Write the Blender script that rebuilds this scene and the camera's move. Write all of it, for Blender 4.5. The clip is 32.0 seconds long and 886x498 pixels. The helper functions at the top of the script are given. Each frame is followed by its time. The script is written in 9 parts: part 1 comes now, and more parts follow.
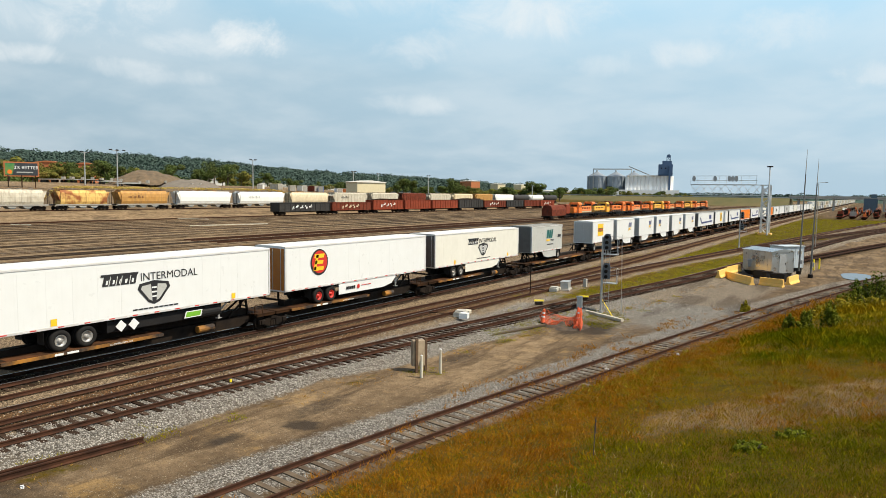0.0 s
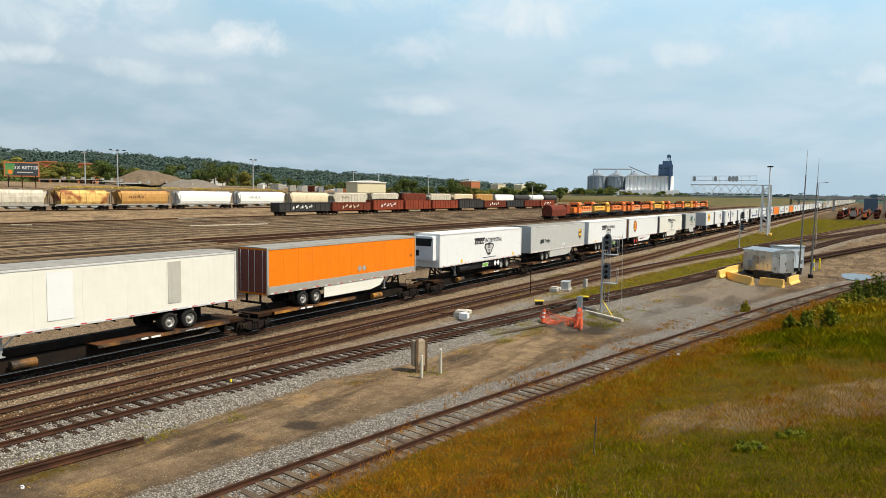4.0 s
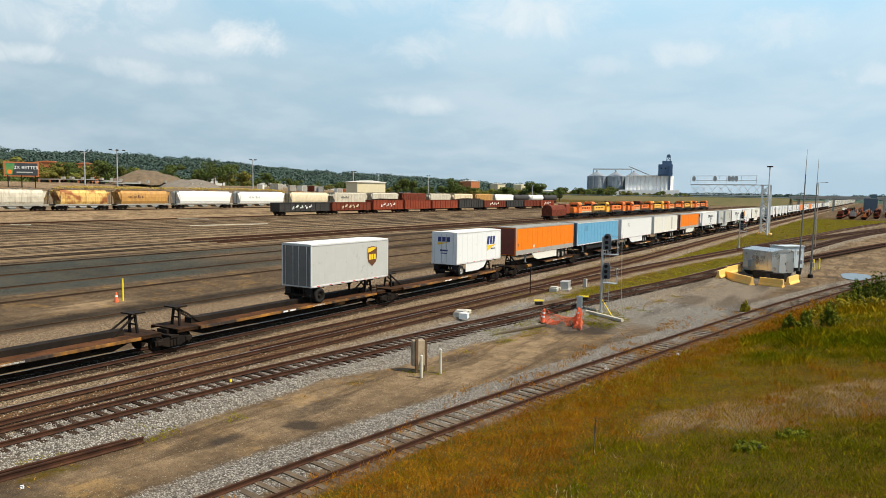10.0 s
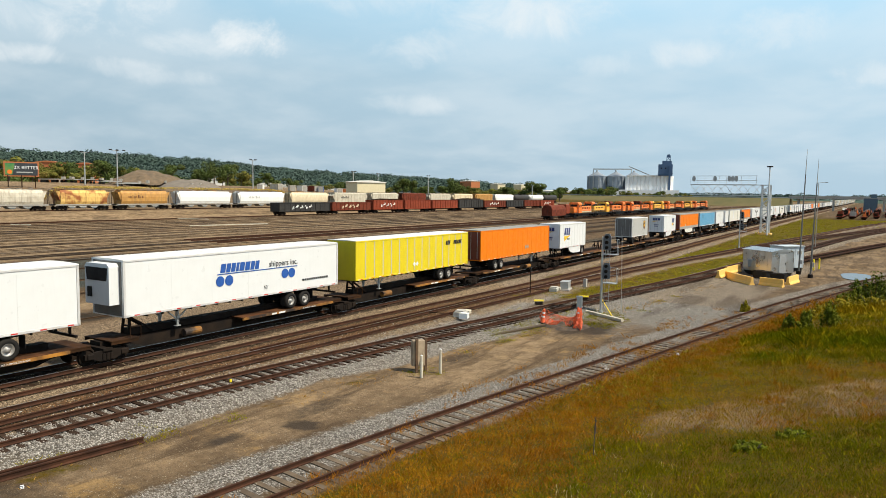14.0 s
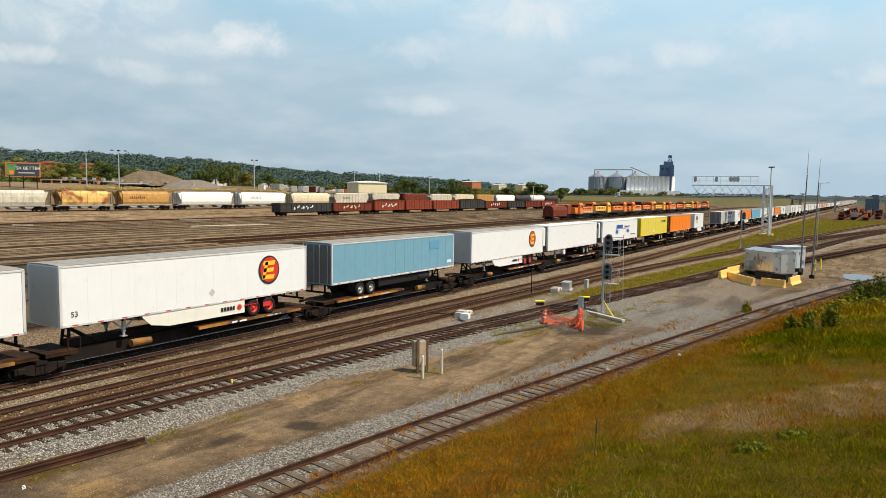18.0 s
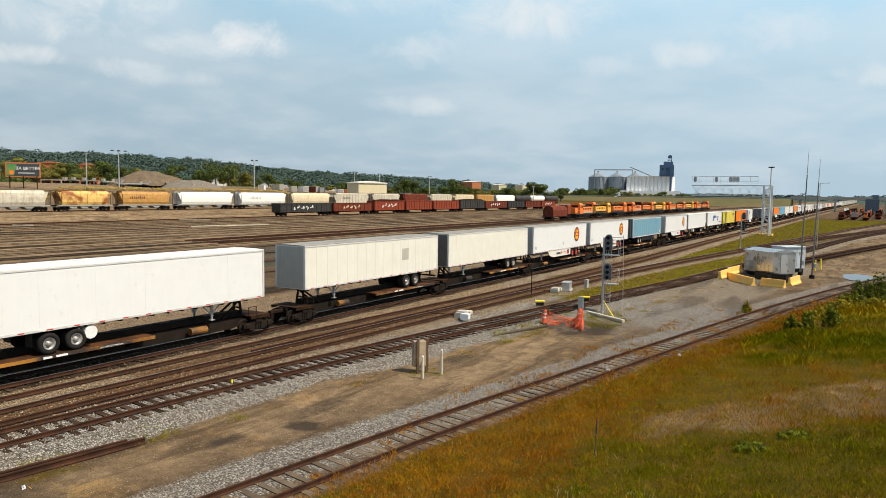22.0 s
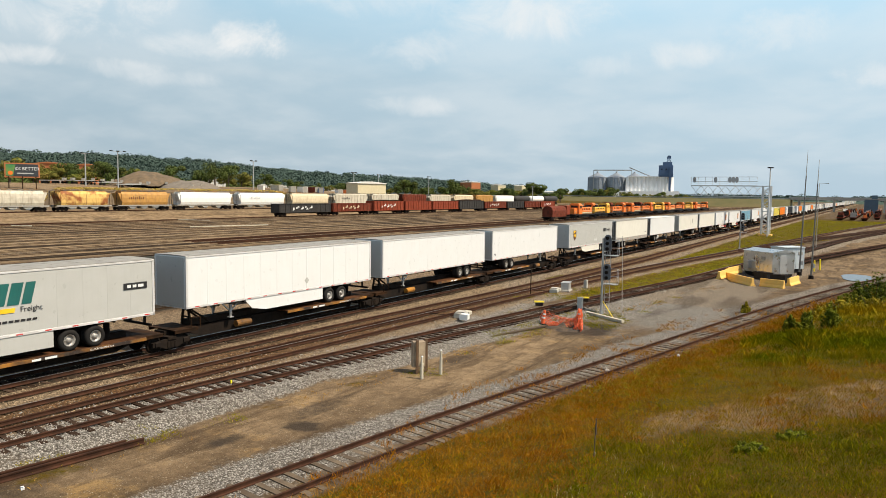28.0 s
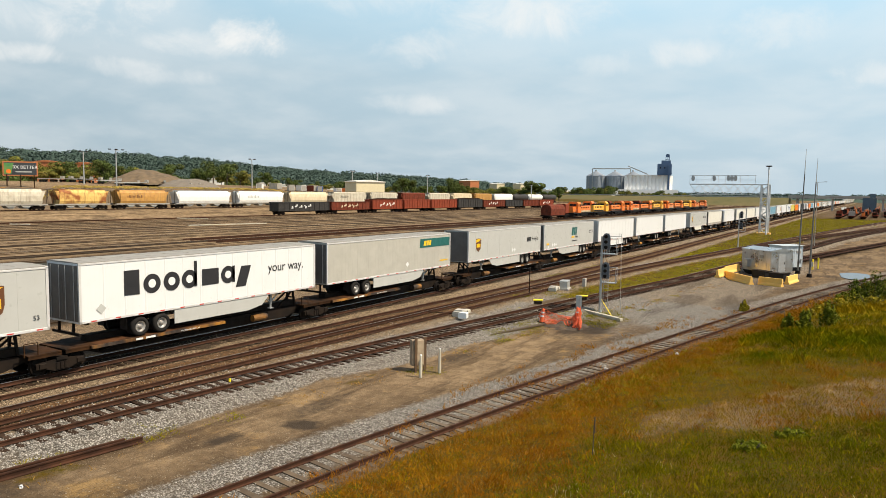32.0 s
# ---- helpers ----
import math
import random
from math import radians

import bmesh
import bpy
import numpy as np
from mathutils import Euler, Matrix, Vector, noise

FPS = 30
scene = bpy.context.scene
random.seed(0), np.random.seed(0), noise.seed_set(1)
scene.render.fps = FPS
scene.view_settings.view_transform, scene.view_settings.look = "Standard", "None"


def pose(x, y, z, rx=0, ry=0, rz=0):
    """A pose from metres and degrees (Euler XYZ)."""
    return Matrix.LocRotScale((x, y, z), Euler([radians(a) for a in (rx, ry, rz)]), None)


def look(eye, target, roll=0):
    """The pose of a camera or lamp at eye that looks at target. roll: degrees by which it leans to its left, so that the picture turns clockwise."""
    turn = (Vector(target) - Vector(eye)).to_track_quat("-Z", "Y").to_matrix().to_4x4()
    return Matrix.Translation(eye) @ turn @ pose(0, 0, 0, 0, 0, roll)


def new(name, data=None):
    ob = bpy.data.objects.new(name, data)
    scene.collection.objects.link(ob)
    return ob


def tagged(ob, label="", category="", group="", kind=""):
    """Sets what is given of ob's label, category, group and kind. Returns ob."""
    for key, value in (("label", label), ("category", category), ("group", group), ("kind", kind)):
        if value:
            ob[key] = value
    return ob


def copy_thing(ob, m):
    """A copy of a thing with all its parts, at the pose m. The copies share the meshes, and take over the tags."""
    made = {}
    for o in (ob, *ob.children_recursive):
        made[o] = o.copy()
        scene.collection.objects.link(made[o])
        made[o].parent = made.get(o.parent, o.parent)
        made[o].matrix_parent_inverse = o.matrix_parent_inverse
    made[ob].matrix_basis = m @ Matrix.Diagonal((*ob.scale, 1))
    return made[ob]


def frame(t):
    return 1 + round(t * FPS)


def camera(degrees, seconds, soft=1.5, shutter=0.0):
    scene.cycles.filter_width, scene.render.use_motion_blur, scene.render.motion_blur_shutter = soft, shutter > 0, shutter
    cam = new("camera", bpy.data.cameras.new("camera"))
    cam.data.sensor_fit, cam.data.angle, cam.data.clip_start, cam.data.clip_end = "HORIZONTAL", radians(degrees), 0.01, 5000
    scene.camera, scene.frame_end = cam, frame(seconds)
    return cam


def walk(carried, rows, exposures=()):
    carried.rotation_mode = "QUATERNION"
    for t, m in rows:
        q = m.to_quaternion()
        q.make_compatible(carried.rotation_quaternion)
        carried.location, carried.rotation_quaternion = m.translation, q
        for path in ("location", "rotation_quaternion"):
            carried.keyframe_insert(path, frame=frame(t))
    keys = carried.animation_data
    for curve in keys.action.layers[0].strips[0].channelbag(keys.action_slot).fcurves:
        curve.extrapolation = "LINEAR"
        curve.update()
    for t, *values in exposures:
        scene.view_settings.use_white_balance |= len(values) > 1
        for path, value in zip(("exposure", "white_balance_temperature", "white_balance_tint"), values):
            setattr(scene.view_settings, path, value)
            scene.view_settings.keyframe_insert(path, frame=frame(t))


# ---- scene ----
# Camera: it stands on a high bank beside the line and only trembles in the hand.
cam = camera(64.96, 32.0, soft=0.35)
EYE = Vector((32.62, 0.0, 8.544))
YAW, PITCH, ROLL = 31.722, 4.615, 0.753
LENS = 1231.5
TREMOR = [(0, 0.0, 0.0), (1, 0.6, 0.0), (2, 0.3, 0.3), (3, 0.3, 0.0), (6, 0.3, 0.6), (7, -0.3, 0.0), (8, 0.0, 0.0), (9, 0.0, 0.0), (10, -0.1, 0.0), (11, 0.0, 0.1), (12, 1.8, 1.2), (13, 0.0, 0.0), (14, -0.1, 0.0), (17, 1.8, -0.3), (18, 2.1, 0.9), (19, 0.0, 0.0), (20, 1.4, -0.6), (21, 0.3, 0.0), (22, 2.1, 1.2), (23, 0.3, -0.1), (24, -0.8, -1.4), (25, 2.9, 2.3), (28, 0.8, 1.9), (29, -1.5, -0.8), (30, -0.6, 0.0), (31, 0.3, 0.3), (32, -1.5, -0.8)]


def aim(dx, dy):
    yaw, pitch = radians(YAW) + dx / LENS, radians(PITCH) - dy / LENS
    way = Vector((-math.sin(yaw) * math.cos(pitch), math.cos(yaw) * math.cos(pitch), -math.sin(pitch)))
    return look(EYE, EYE + way, ROLL)


walk(cam, [(t, aim(dx, dy)) for t, dx, dy in TREMOR], [(0, 0.2, 6600, 10), (5, 0.18, 6590, 10), (6, 0.12, 6590, 10), (7, 0.2, 6580, 10), (14, 0.22, 6560, 10), (17, 0.14, 6650, 11), (23, 0.14, 6720, 12), (28, 0.21, 6880, 13), (29, 0.17, 6900, 13), (30.5, 0.22, 6950, 13), (32, 0.26, 6980, 13)])

# World: hazy summer sky with soft broken cloud, and one sun.
SUN_EL, SUN_AZ = 54.0, 80.0  # azimuth from +y towards +x
world = bpy.data.worlds.new("sky")
scene.world = world
world.use_nodes = True
wt = world.node_tree
wt.nodes.clear()


def wnode(kind, **values):
    n = wt.nodes.new(kind)
    for key, value in values.items():
        n.inputs[key].default_value = value
    return n


def wmath(op, a, b=0.0, c=None):
    n = wt.nodes.new("ShaderNodeMath")
    n.operation = op
    for i, v in enumerate((a, b) if c is None else (a, b, c)):
        if isinstance(v, (int, float)):
            n.inputs[i].default_value = v
        else:
            wt.links.new(v, n.inputs[i])
    return n.outputs[0]


def build_sky():
    sky = wt.nodes.new("ShaderNodeTexSky")
    sky.sky_type = "NISHITA"
    sky.sun_disc = False
    sky.sun_elevation, sky.sun_rotation = radians(SUN_EL), radians(SUN_AZ)
    sky.air_density, sky.dust_density, sky.ozone_density = 1.1, 1.6, 1.5
    co = wt.nodes.new("ShaderNodeTexCoord")
    sep = wt.nodes.new("ShaderNodeSeparateXYZ")
    wt.links.new(co.outputs["Generated"], sep.inputs[0])
    z = sep.outputs[2]
    zc = wmath("MAXIMUM", z, 0.02)
    # cloud layer seen in perspective: direction divided by height
    lift = wmath("ADD", zc, 0.22)
    px, py = wmath("DIVIDE", sep.outputs[0], lift), wmath("DIVIDE", sep.outputs[1], lift)
    comb = wt.nodes.new("ShaderNodeCombineXYZ")
    wt.links.new(px, comb.inputs[0])
    wt.links.new(py, comb.inputs[1])
    big = wnode("ShaderNodeTexNoise", Scale=1.3, Detail=7.0, Roughness=0.52, Distortion=0.3)
    wt.links.new(comb.outputs[0], big.inputs["Vector"])
    fine = wnode("ShaderNodeTexNoise", Scale=4.0, Detail=5.0, Roughness=0.5)
    wt.links.new(comb.outputs[0], fine.inputs["Vector"])
    cover = wmath("MULTIPLY_ADD", fine.outputs[0], 0.35, big.outputs[0])
    veil = wt.nodes.new("ShaderNodeMapRange")
    veil.interpolation_type = "SMOOTHSTEP"
    for key, value in (("From Min", 0.52), ("From Max", 0.86), ("To Min", 0.0), ("To Max", 1.0)):
        veil.inputs[key].default_value = value
    wt.links.new(cover, veil.inputs["Value"])
    # single puffs: azimuth (from +y to -x), elevation, half width, half height, strength
    az = wmath("ARCTAN2", wmath("MULTIPLY", sep.outputs[0], -1.0), sep.outputs[1])
    el = wmath("ARCSINE", z)
    wob = wnode("ShaderNodeTexNoise", Scale=11.0, Detail=8.0, Roughness=0.66, Distortion=0.6)
    wt.links.new(co.outputs["Generated"], wob.inputs["Vector"])
    wobble = wmath("SUBTRACT", wob.outputs[0], 0.5)
    puffs = None
    for a, e, w, h, s in PUFFS:
        da = wmath("DIVIDE", wmath("SUBTRACT", az, radians(a)), radians(w))
        de = wmath("DIVIDE", wmath("SUBTRACT", el, radians(e)), radians(h))
        r = wmath("ADD", wmath("ADD", wmath("MULTIPLY", da, da), wmath("MULTIPLY", de, de)), wmath("MULTIPLY", wobble, 7.0))
        m = wt.nodes.new("ShaderNodeMapRange")
        m.interpolation_type = "SMOOTHSTEP"
        for key, value in (("From Min", 1.6), ("From Max", -1.0), ("To Min", 0.0), ("To Max", s)):
            m.inputs[key].default_value = value
        wt.links.new(r, m.inputs["Value"])
        puffs = m.outputs[0] if puffs is None else wmath("MAXIMUM", puffs, m.outputs[0])
    layer = wmath("MULTIPLY", veil.outputs[0], VEIL)
    amount = wmath("MINIMUM", wmath("ADD", layer, puffs), 1.0)
    # haze near the horizon
    low = wt.nodes.new("ShaderNodeMapRange")
    for key, value in (("From Min", 0.28), ("From Max", 0.6), ("To Min", 1.0), ("To Max", 0.0)):
        low.inputs[key].default_value = value
    wt.links.new(z, low.inputs["Value"])
    tone = wt.nodes.new("ShaderNodeValToRGB")
    tone.color_ramp.elements[0].position, tone.color_ramp.elements[0].color = 0.0, HAZE_COLOURS[0]
    tone.color_ramp.elements[1].position, tone.color_ramp.elements[1].color = 1.0, HAZE_COLOURS[2]
    e = tone.color_ramp.elements.new(0.5)
    e.color = HAZE_COLOURS[1]
    wt.links.new(wmath("DIVIDE", zc, 0.32), tone.inputs[0])
    scale = wt.nodes.new("ShaderNodeVectorMath")
    scale.operation = "SCALE"
    scale.inputs["Scale"].default_value = 10.0
    wt.links.new(tone.outputs[0], scale.inputs[0])
    # brighter towards the sun's side of the sky
    glow = wt.nodes.new("ShaderNodeMapRange")
    for key, value in (("From Min", radians(66)), ("From Max", radians(-5)), ("To Min", 9.4), ("To Max", 12.6)):
        glow.inputs[key].default_value = value
    wt.links.new(az, glow.inputs["Value"])
    wt.links.new(glow.outputs[0], scale.inputs["Scale"])
    haze = wt.nodes.new("ShaderNodeMix")
    haze.data_type = "RGBA"
    wt.links.new(wmath("MULTIPLY", low.outputs[0], HAZE), haze.inputs[0])
    wt.links.new(sky.outputs[0], haze.inputs[6])
    wt.links.new(scale.outputs[0], haze.inputs[7])
    cloud = wt.nodes.new("ShaderNodeMix")
    cloud.data_type = "RGBA"
    wt.links.new(amount, cloud.inputs[0])
    wt.links.new(haze.outputs[2], cloud.inputs[6])
    cloud.inputs[7].default_value = CLOUD_COLOUR
    bg = wt.nodes.new("ShaderNodeBackground")
    bg.inputs[1].default_value = SKY_STRENGTH
    wt.links.new(cloud.outputs[2], bg.inputs[0])
    out = wt.nodes.new("ShaderNodeOutputWorld")
    wt.links.new(bg.outputs[0], out.inputs[0])


SKY_STRENGTH, VEIL, HAZE = 0.092, 0.30, 0.95
HAZE_COLOURS = [(0.35, 0.48, 0.58, 1), (0.39, 0.55, 0.66, 1), (0.40, 0.68, 0.87, 1)]
CLOUD_COLOUR = (7.9, 8.5, 8.8, 1)
PUFFS = [(46.8, 11.6, 3.0, 1.3, 0.85), (50.0, 11.0, 4.5, 0.9, 0.4), (60.0, 13.6, 6.5, 2.4, 0.62), (63.0, 9.2, 3.0, 0.6, 0.5), (55.5, 8.8, 3.0, 0.6, 0.35), (52.5, 8.4, 2.6, 0.6, 0.35), (13.0, 10.8, 4.0, 0.9, 0.45), (19.4, 10.0, 2.6, 0.7, 0.3),
         (25.5, 14.0, 6.0, 1.9, 0.55), (33.0, 11.5, 4.5, 1.3, 0.45), (34.0, 7.0, 4.0, 0.7, 0.35), (7.0, 12.0, 4.0, 1.5, 0.4), (12.0, 16.5, 9.0, 1.4, 0.5), (38.0, 15.5, 7.0, 1.6, 0.4), (1.0, 8.5, 3.0, 0.8, 0.4)]
build_sky()

sun = new("sun", bpy.data.lights.new("sun", "SUN"))
sun.data.energy, sun.data.angle, sun.data.color = 5.2, radians(0.6), (1.0, 0.905, 0.735)
sd = Vector((math.sin(radians(SUN_AZ)) * math.cos(radians(SUN_EL)), math.cos(radians(SUN_AZ)) * math.cos(radians(SUN_EL)), math.sin(radians(SUN_EL))))
sun.matrix_world = look((60, 40, 80), Vector((60, 40, 80)) - sd)
scene.view_settings.exposure = 0.2

# ---- materials ----


def tree_of(name):
    m = bpy.data.materials.new(name)
    m.use_nodes = True
    return m, m.node_tree, m.node_tree.nodes["Principled BSDF"]


def link(nt, a, b):
    nt.links.new(a, b)


def noise_node(nt, vec, scale, detail=4.0, rough=0.55):
    n = nt.nodes.new("ShaderNodeTexNoise")
    n.inputs["Scale"].default_value, n.inputs["Detail"].default_value, n.inputs["Roughness"].default_value = scale, detail, rough
    link(nt, vec, n.inputs["Vector"])
    return n.outputs[0]


def ramp(nt, fac, lo, hi, to0=0.0, to1=1.0):
    m = nt.nodes.new("ShaderNodeMapRange")
    for key, value in (("From Min", lo), ("From Max", hi), ("To Min", to0), ("To Max", to1)):
        m.inputs[key].default_value = value
    link(nt, fac, m.inputs["Value"])
    return m.outputs[0]


def mix(nt, fac, a, b, mode="MIX"):
    n = nt.nodes.new("ShaderNodeMix")
    n.data_type, n.blend_type = "RGBA", mode
    for i, v in ((0, fac), (6, a), (7, b)):
        if isinstance(v, (int, float)):
            n.inputs[i].default_value = v
        elif isinstance(v, tuple):
            n.inputs[i].default_value = (*v[:3], 1)
        else:
            link(nt, v, n.inputs[i])
    return n.outputs[2]


def bump(nt, height, strength, distance, bsdf):
    b = nt.nodes.new("ShaderNodeBump")
    b.inputs["Strength"].default_value, b.inputs["Distance"].default_value = strength, distance
    link(nt, height, b.inputs["Height"])
    link(nt, b.outputs[0], bsdf.inputs["Normal"])


def coords(nt, rnd=True, stretch=(1, 1, 1)):
    """Object space, shifted by the object's random number so that copies differ."""
    co = nt.nodes.new("ShaderNodeTexCoord")
    mp = nt.nodes.new("ShaderNodeMapping")
    mp.inputs["Scale"].default_value = stretch
    link(nt, co.outputs["Object"], mp.inputs["Vector"])
    if rnd:
        info = nt.nodes.new("ShaderNodeObjectInfo")
        mul = nt.nodes.new("ShaderNodeMath")
        mul.operation = "MULTIPLY"
        mul.inputs[1].default_value = 91.0
        link(nt, info.outputs["Random"], mul.inputs[0])
        link(nt, mul.outputs[0], mp.inputs["Location"])
    return mp.outputs[0]


MATS = {}


def paint(name, col, col2=None, rough=0.5, metal=0.0, scale=1.2, amount=0.5, streak=0.0, streak_col=(0.12, 0.09, 0.06), grain=0.08, bumps=0.0, vary=0.0, edge=(0.35, 0.7), wide=3.5, spec=0.5):
    """Painted or plain surface with stains at two scales, vertical streaks and fine grain."""
    if name in MATS:
        return MATS[name]
    m, nt, b = tree_of(name)
    v = coords(nt)
    c = mix(nt, ramp(nt, noise_node(nt, v, scale, 5), edge[0], edge[1], 0, amount), col, col2 or tuple(x * 0.75 for x in col))
    if streak:
        vs = coords(nt, True, (wide, wide, 0.25 * wide / 3.5))
        c = mix(nt, ramp(nt, noise_node(nt, vs, 1.6, 6, 0.65), 0.5, 0.78, 0, streak), c, streak_col)
    g = noise_node(nt, v, 38.0, 3)
    c = mix(nt, grain, c, mix(nt, g, (0, 0, 0), (1, 1, 1)), "OVERLAY")
    if vary:
        info = nt.nodes.new("ShaderNodeObjectInfo")
        c = mix(nt, ramp(nt, info.outputs["Random"], 0, 1, 0, vary), c, (0.25, 0.2, 0.15), "MULTIPLY")
    link(nt, c, b.inputs["Base Color"])
    link(nt, ramp(nt, noise_node(nt, v, scale * 2.3, 4), 0.3, 0.7, rough - 0.1, min(1, rough + 0.15)), b.inputs["Roughness"])
    b.inputs["Metallic"].default_value = metal
    b.inputs["Specular IOR Level"].default_value = spec
    if bumps:
        bump(nt, noise_node(nt, v, 14.0, 5), 0.5, bumps, b)
    MATS[name] = m
    return m


WHITE = paint("white_paint", (0.69, 0.71, 0.71), (0.60, 0.61, 0.60), 0.35, amount=0.25, streak=0.04, grain=0.02)
CREAM = paint("cream_paint", (0.69, 0.68, 0.61), (0.60, 0.59, 0.52), 0.4, amount=0.5, streak=0.08, grain=0.03)
SILVER = paint("grey_trailer_paint", (0.44, 0.45, 0.43), (0.37, 0.375, 0.355), 0.35, amount=0.35, streak=0.05, grain=0.02)
TAN_GREY = paint("dull_grey_paint", (0.42, 0.41, 0.36), (0.34, 0.33, 0.29), 0.5, amount=0.6, streak=0.2, grain=0.04)
ORANGE = paint("orange_paint", (0.74, 0.185, 0.003), (0.64, 0.150, 0.003), 0.5, amount=0.6, streak=0.16, grain=0.03, spec=0.2)
BLUE = paint("blue_paint", (0.115, 0.325, 0.51), (0.095, 0.28, 0.44), 0.4, spec=0.3, amount=0.5, streak=0.08, grain=0.03)
BLUE_DULL = paint("faded_blue_paint", (0.14, 0.305, 0.405), (0.12, 0.265, 0.35), 0.45, amount=0.6, streak=0.1, grain=0.03)
YELLOW = paint("yellow_paint", (0.66, 0.53, 0.010), (0.58, 0.45, 0.012), 0.4, amount=0.5, streak=0.1, grain=0.03)
ROOF = paint("aluminium_roof", (0.29, 0.28, 0.25), (0.20, 0.19, 0.17), 0.6, 0.1, amount=0.6, grain=0.05)
ROOF_WHITE = paint("white_roof", (0.74, 0.74, 0.72), (0.55, 0.55, 0.53), 0.5, amount=0.7, grain=0.05)
ALU = paint("bare_aluminium", (0.64, 0.64, 0.63), (0.52, 0.51, 0.49), 0.42, 0.25, amount=0.5)
RIM = paint("dull_wheel_metal", (0.42, 0.41, 0.39), (0.20, 0.18, 0.16), 0.45, 0.5, scale=3.0, amount=0.8)
HUT_METAL = paint("hut_sheet_metal", (0.60, 0.60, 0.59), (0.54, 0.53, 0.51), 0.30, 0.9, scale=0.5, amount=0.35)
GREY_RAIL = paint("grey_bottom_rail", (0.36, 0.34, 0.30), (0.28, 0.27, 0.24), 0.5, 0.2, amount=0.5)
RUBBER = paint("tyre_rubber", (0.013, 0.013, 0.013), (0.026, 0.023, 0.02), 0.85, amount=0.6, spec=0.15)
BLACK = paint("black_paint", (0.010, 0.010, 0.011), (0.022, 0.020, 0.018), 0.6, amount=0.5, spec=0.2)
DARK = paint("dark_steel", (0.010, 0.008, 0.007), (0.026, 0.017, 0.011), 0.75, 0.0, amount=0.7, bumps=0.004, spec=0.12)
RUSTY = paint("rusty_steel", (0.014, 0.009, 0.006), (0.06, 0.027, 0.011), 0.85, 0.0, scale=0.9, amount=0.9, bumps=0.004, spec=0.1)
SILL = paint("worn_yellow_sill", (0.40, 0.17, 0.016), (0.022, 0.013, 0.009), 0.7, scale=0.55, amount=1.0, streak=0.5, edge=(0.34, 0.56))
DECK = paint("rusty_deck", (0.095, 0.042, 0.020), (0.030, 0.017, 0.010), 0.9, amount=0.95, scale=0.8, spec=0.08, streak=0.4, streak_col=(0.17, 0.065, 0.02), edge=(0.4, 0.62))
RAIL = paint("rusty_rail", (0.036, 0.018, 0.012), (0.080, 0.035, 0.020), 0.85, 0.0, scale=2.0, amount=0.8, spec=0.1)
SHINE = paint("worn_rail_head", (0.30, 0.29, 0.28), (0.20, 0.17, 0.15), 0.35, 0.8, scale=2.0, amount=0.6)
TIE = paint("old_timber", (0.085, 0.055, 0.038), (0.034, 0.023, 0.016), 0.9, spec=0.1, scale=2.5, amount=0.8, grain=0.25, bumps=0.01, vary=0.9)
TIE_GREY = paint("weathered_timber", (0.165, 0.122, 0.078), (0.085, 0.06, 0.037), 0.9, scale=2.5, amount=0.8, grain=0.3, bumps=0.012, vary=0.9)
RED = paint("red_paint", (0.55, 0.03, 0.02), None, 0.4)
INK = paint("black_lettering", (0.02, 0.02, 0.022), None, 0.45)
NAVY = paint("navy_lettering", (0.02, 0.035, 0.16), None, 0.45)
BRIGHT_BLUE = paint("blue_lettering", (0.02, 0.09, 0.35), None, 0.45)
GOLD = paint("gold_lettering", (0.85, 0.52, 0.02), None, 0.45)
SHIELD = paint("brown_shield_paint", (0.12, 0.045, 0.015), None, 0.45)
GREEN = paint("dark_green_lettering", (0.01, 0.11, 0.10), None, 0.45)
LIME = paint("green_lettering", (0.16, 0.42, 0.03), None, 0.45)
# dark trailer ends; the shade of the end faces is painted into this tone
CHARCOAL = paint("dark_end_shade", (0.13, 0.125, 0.115), (0.085, 0.078, 0.07), 0.5, amount=0.6)
CONCRETE = paint("concrete", (0.42, 0.40, 0.36), (0.30, 0.285, 0.26), 0.85, scale=1.0, amount=0.7, grain=0.15, bumps=0.006)
BARRIER = paint("yellow_concrete", (0.80, 0.48, 0.11), (0.66, 0.41, 0.13), 0.8, scale=2.0, amount=0.7, grain=0.12, bumps=0.006)
GALV = paint("galvanised_steel", (0.44, 0.45, 0.45), (0.34, 0.34, 0.33), 0.45, 0.5, scale=3.0, amount=0.6)

# ---- mesh building ----


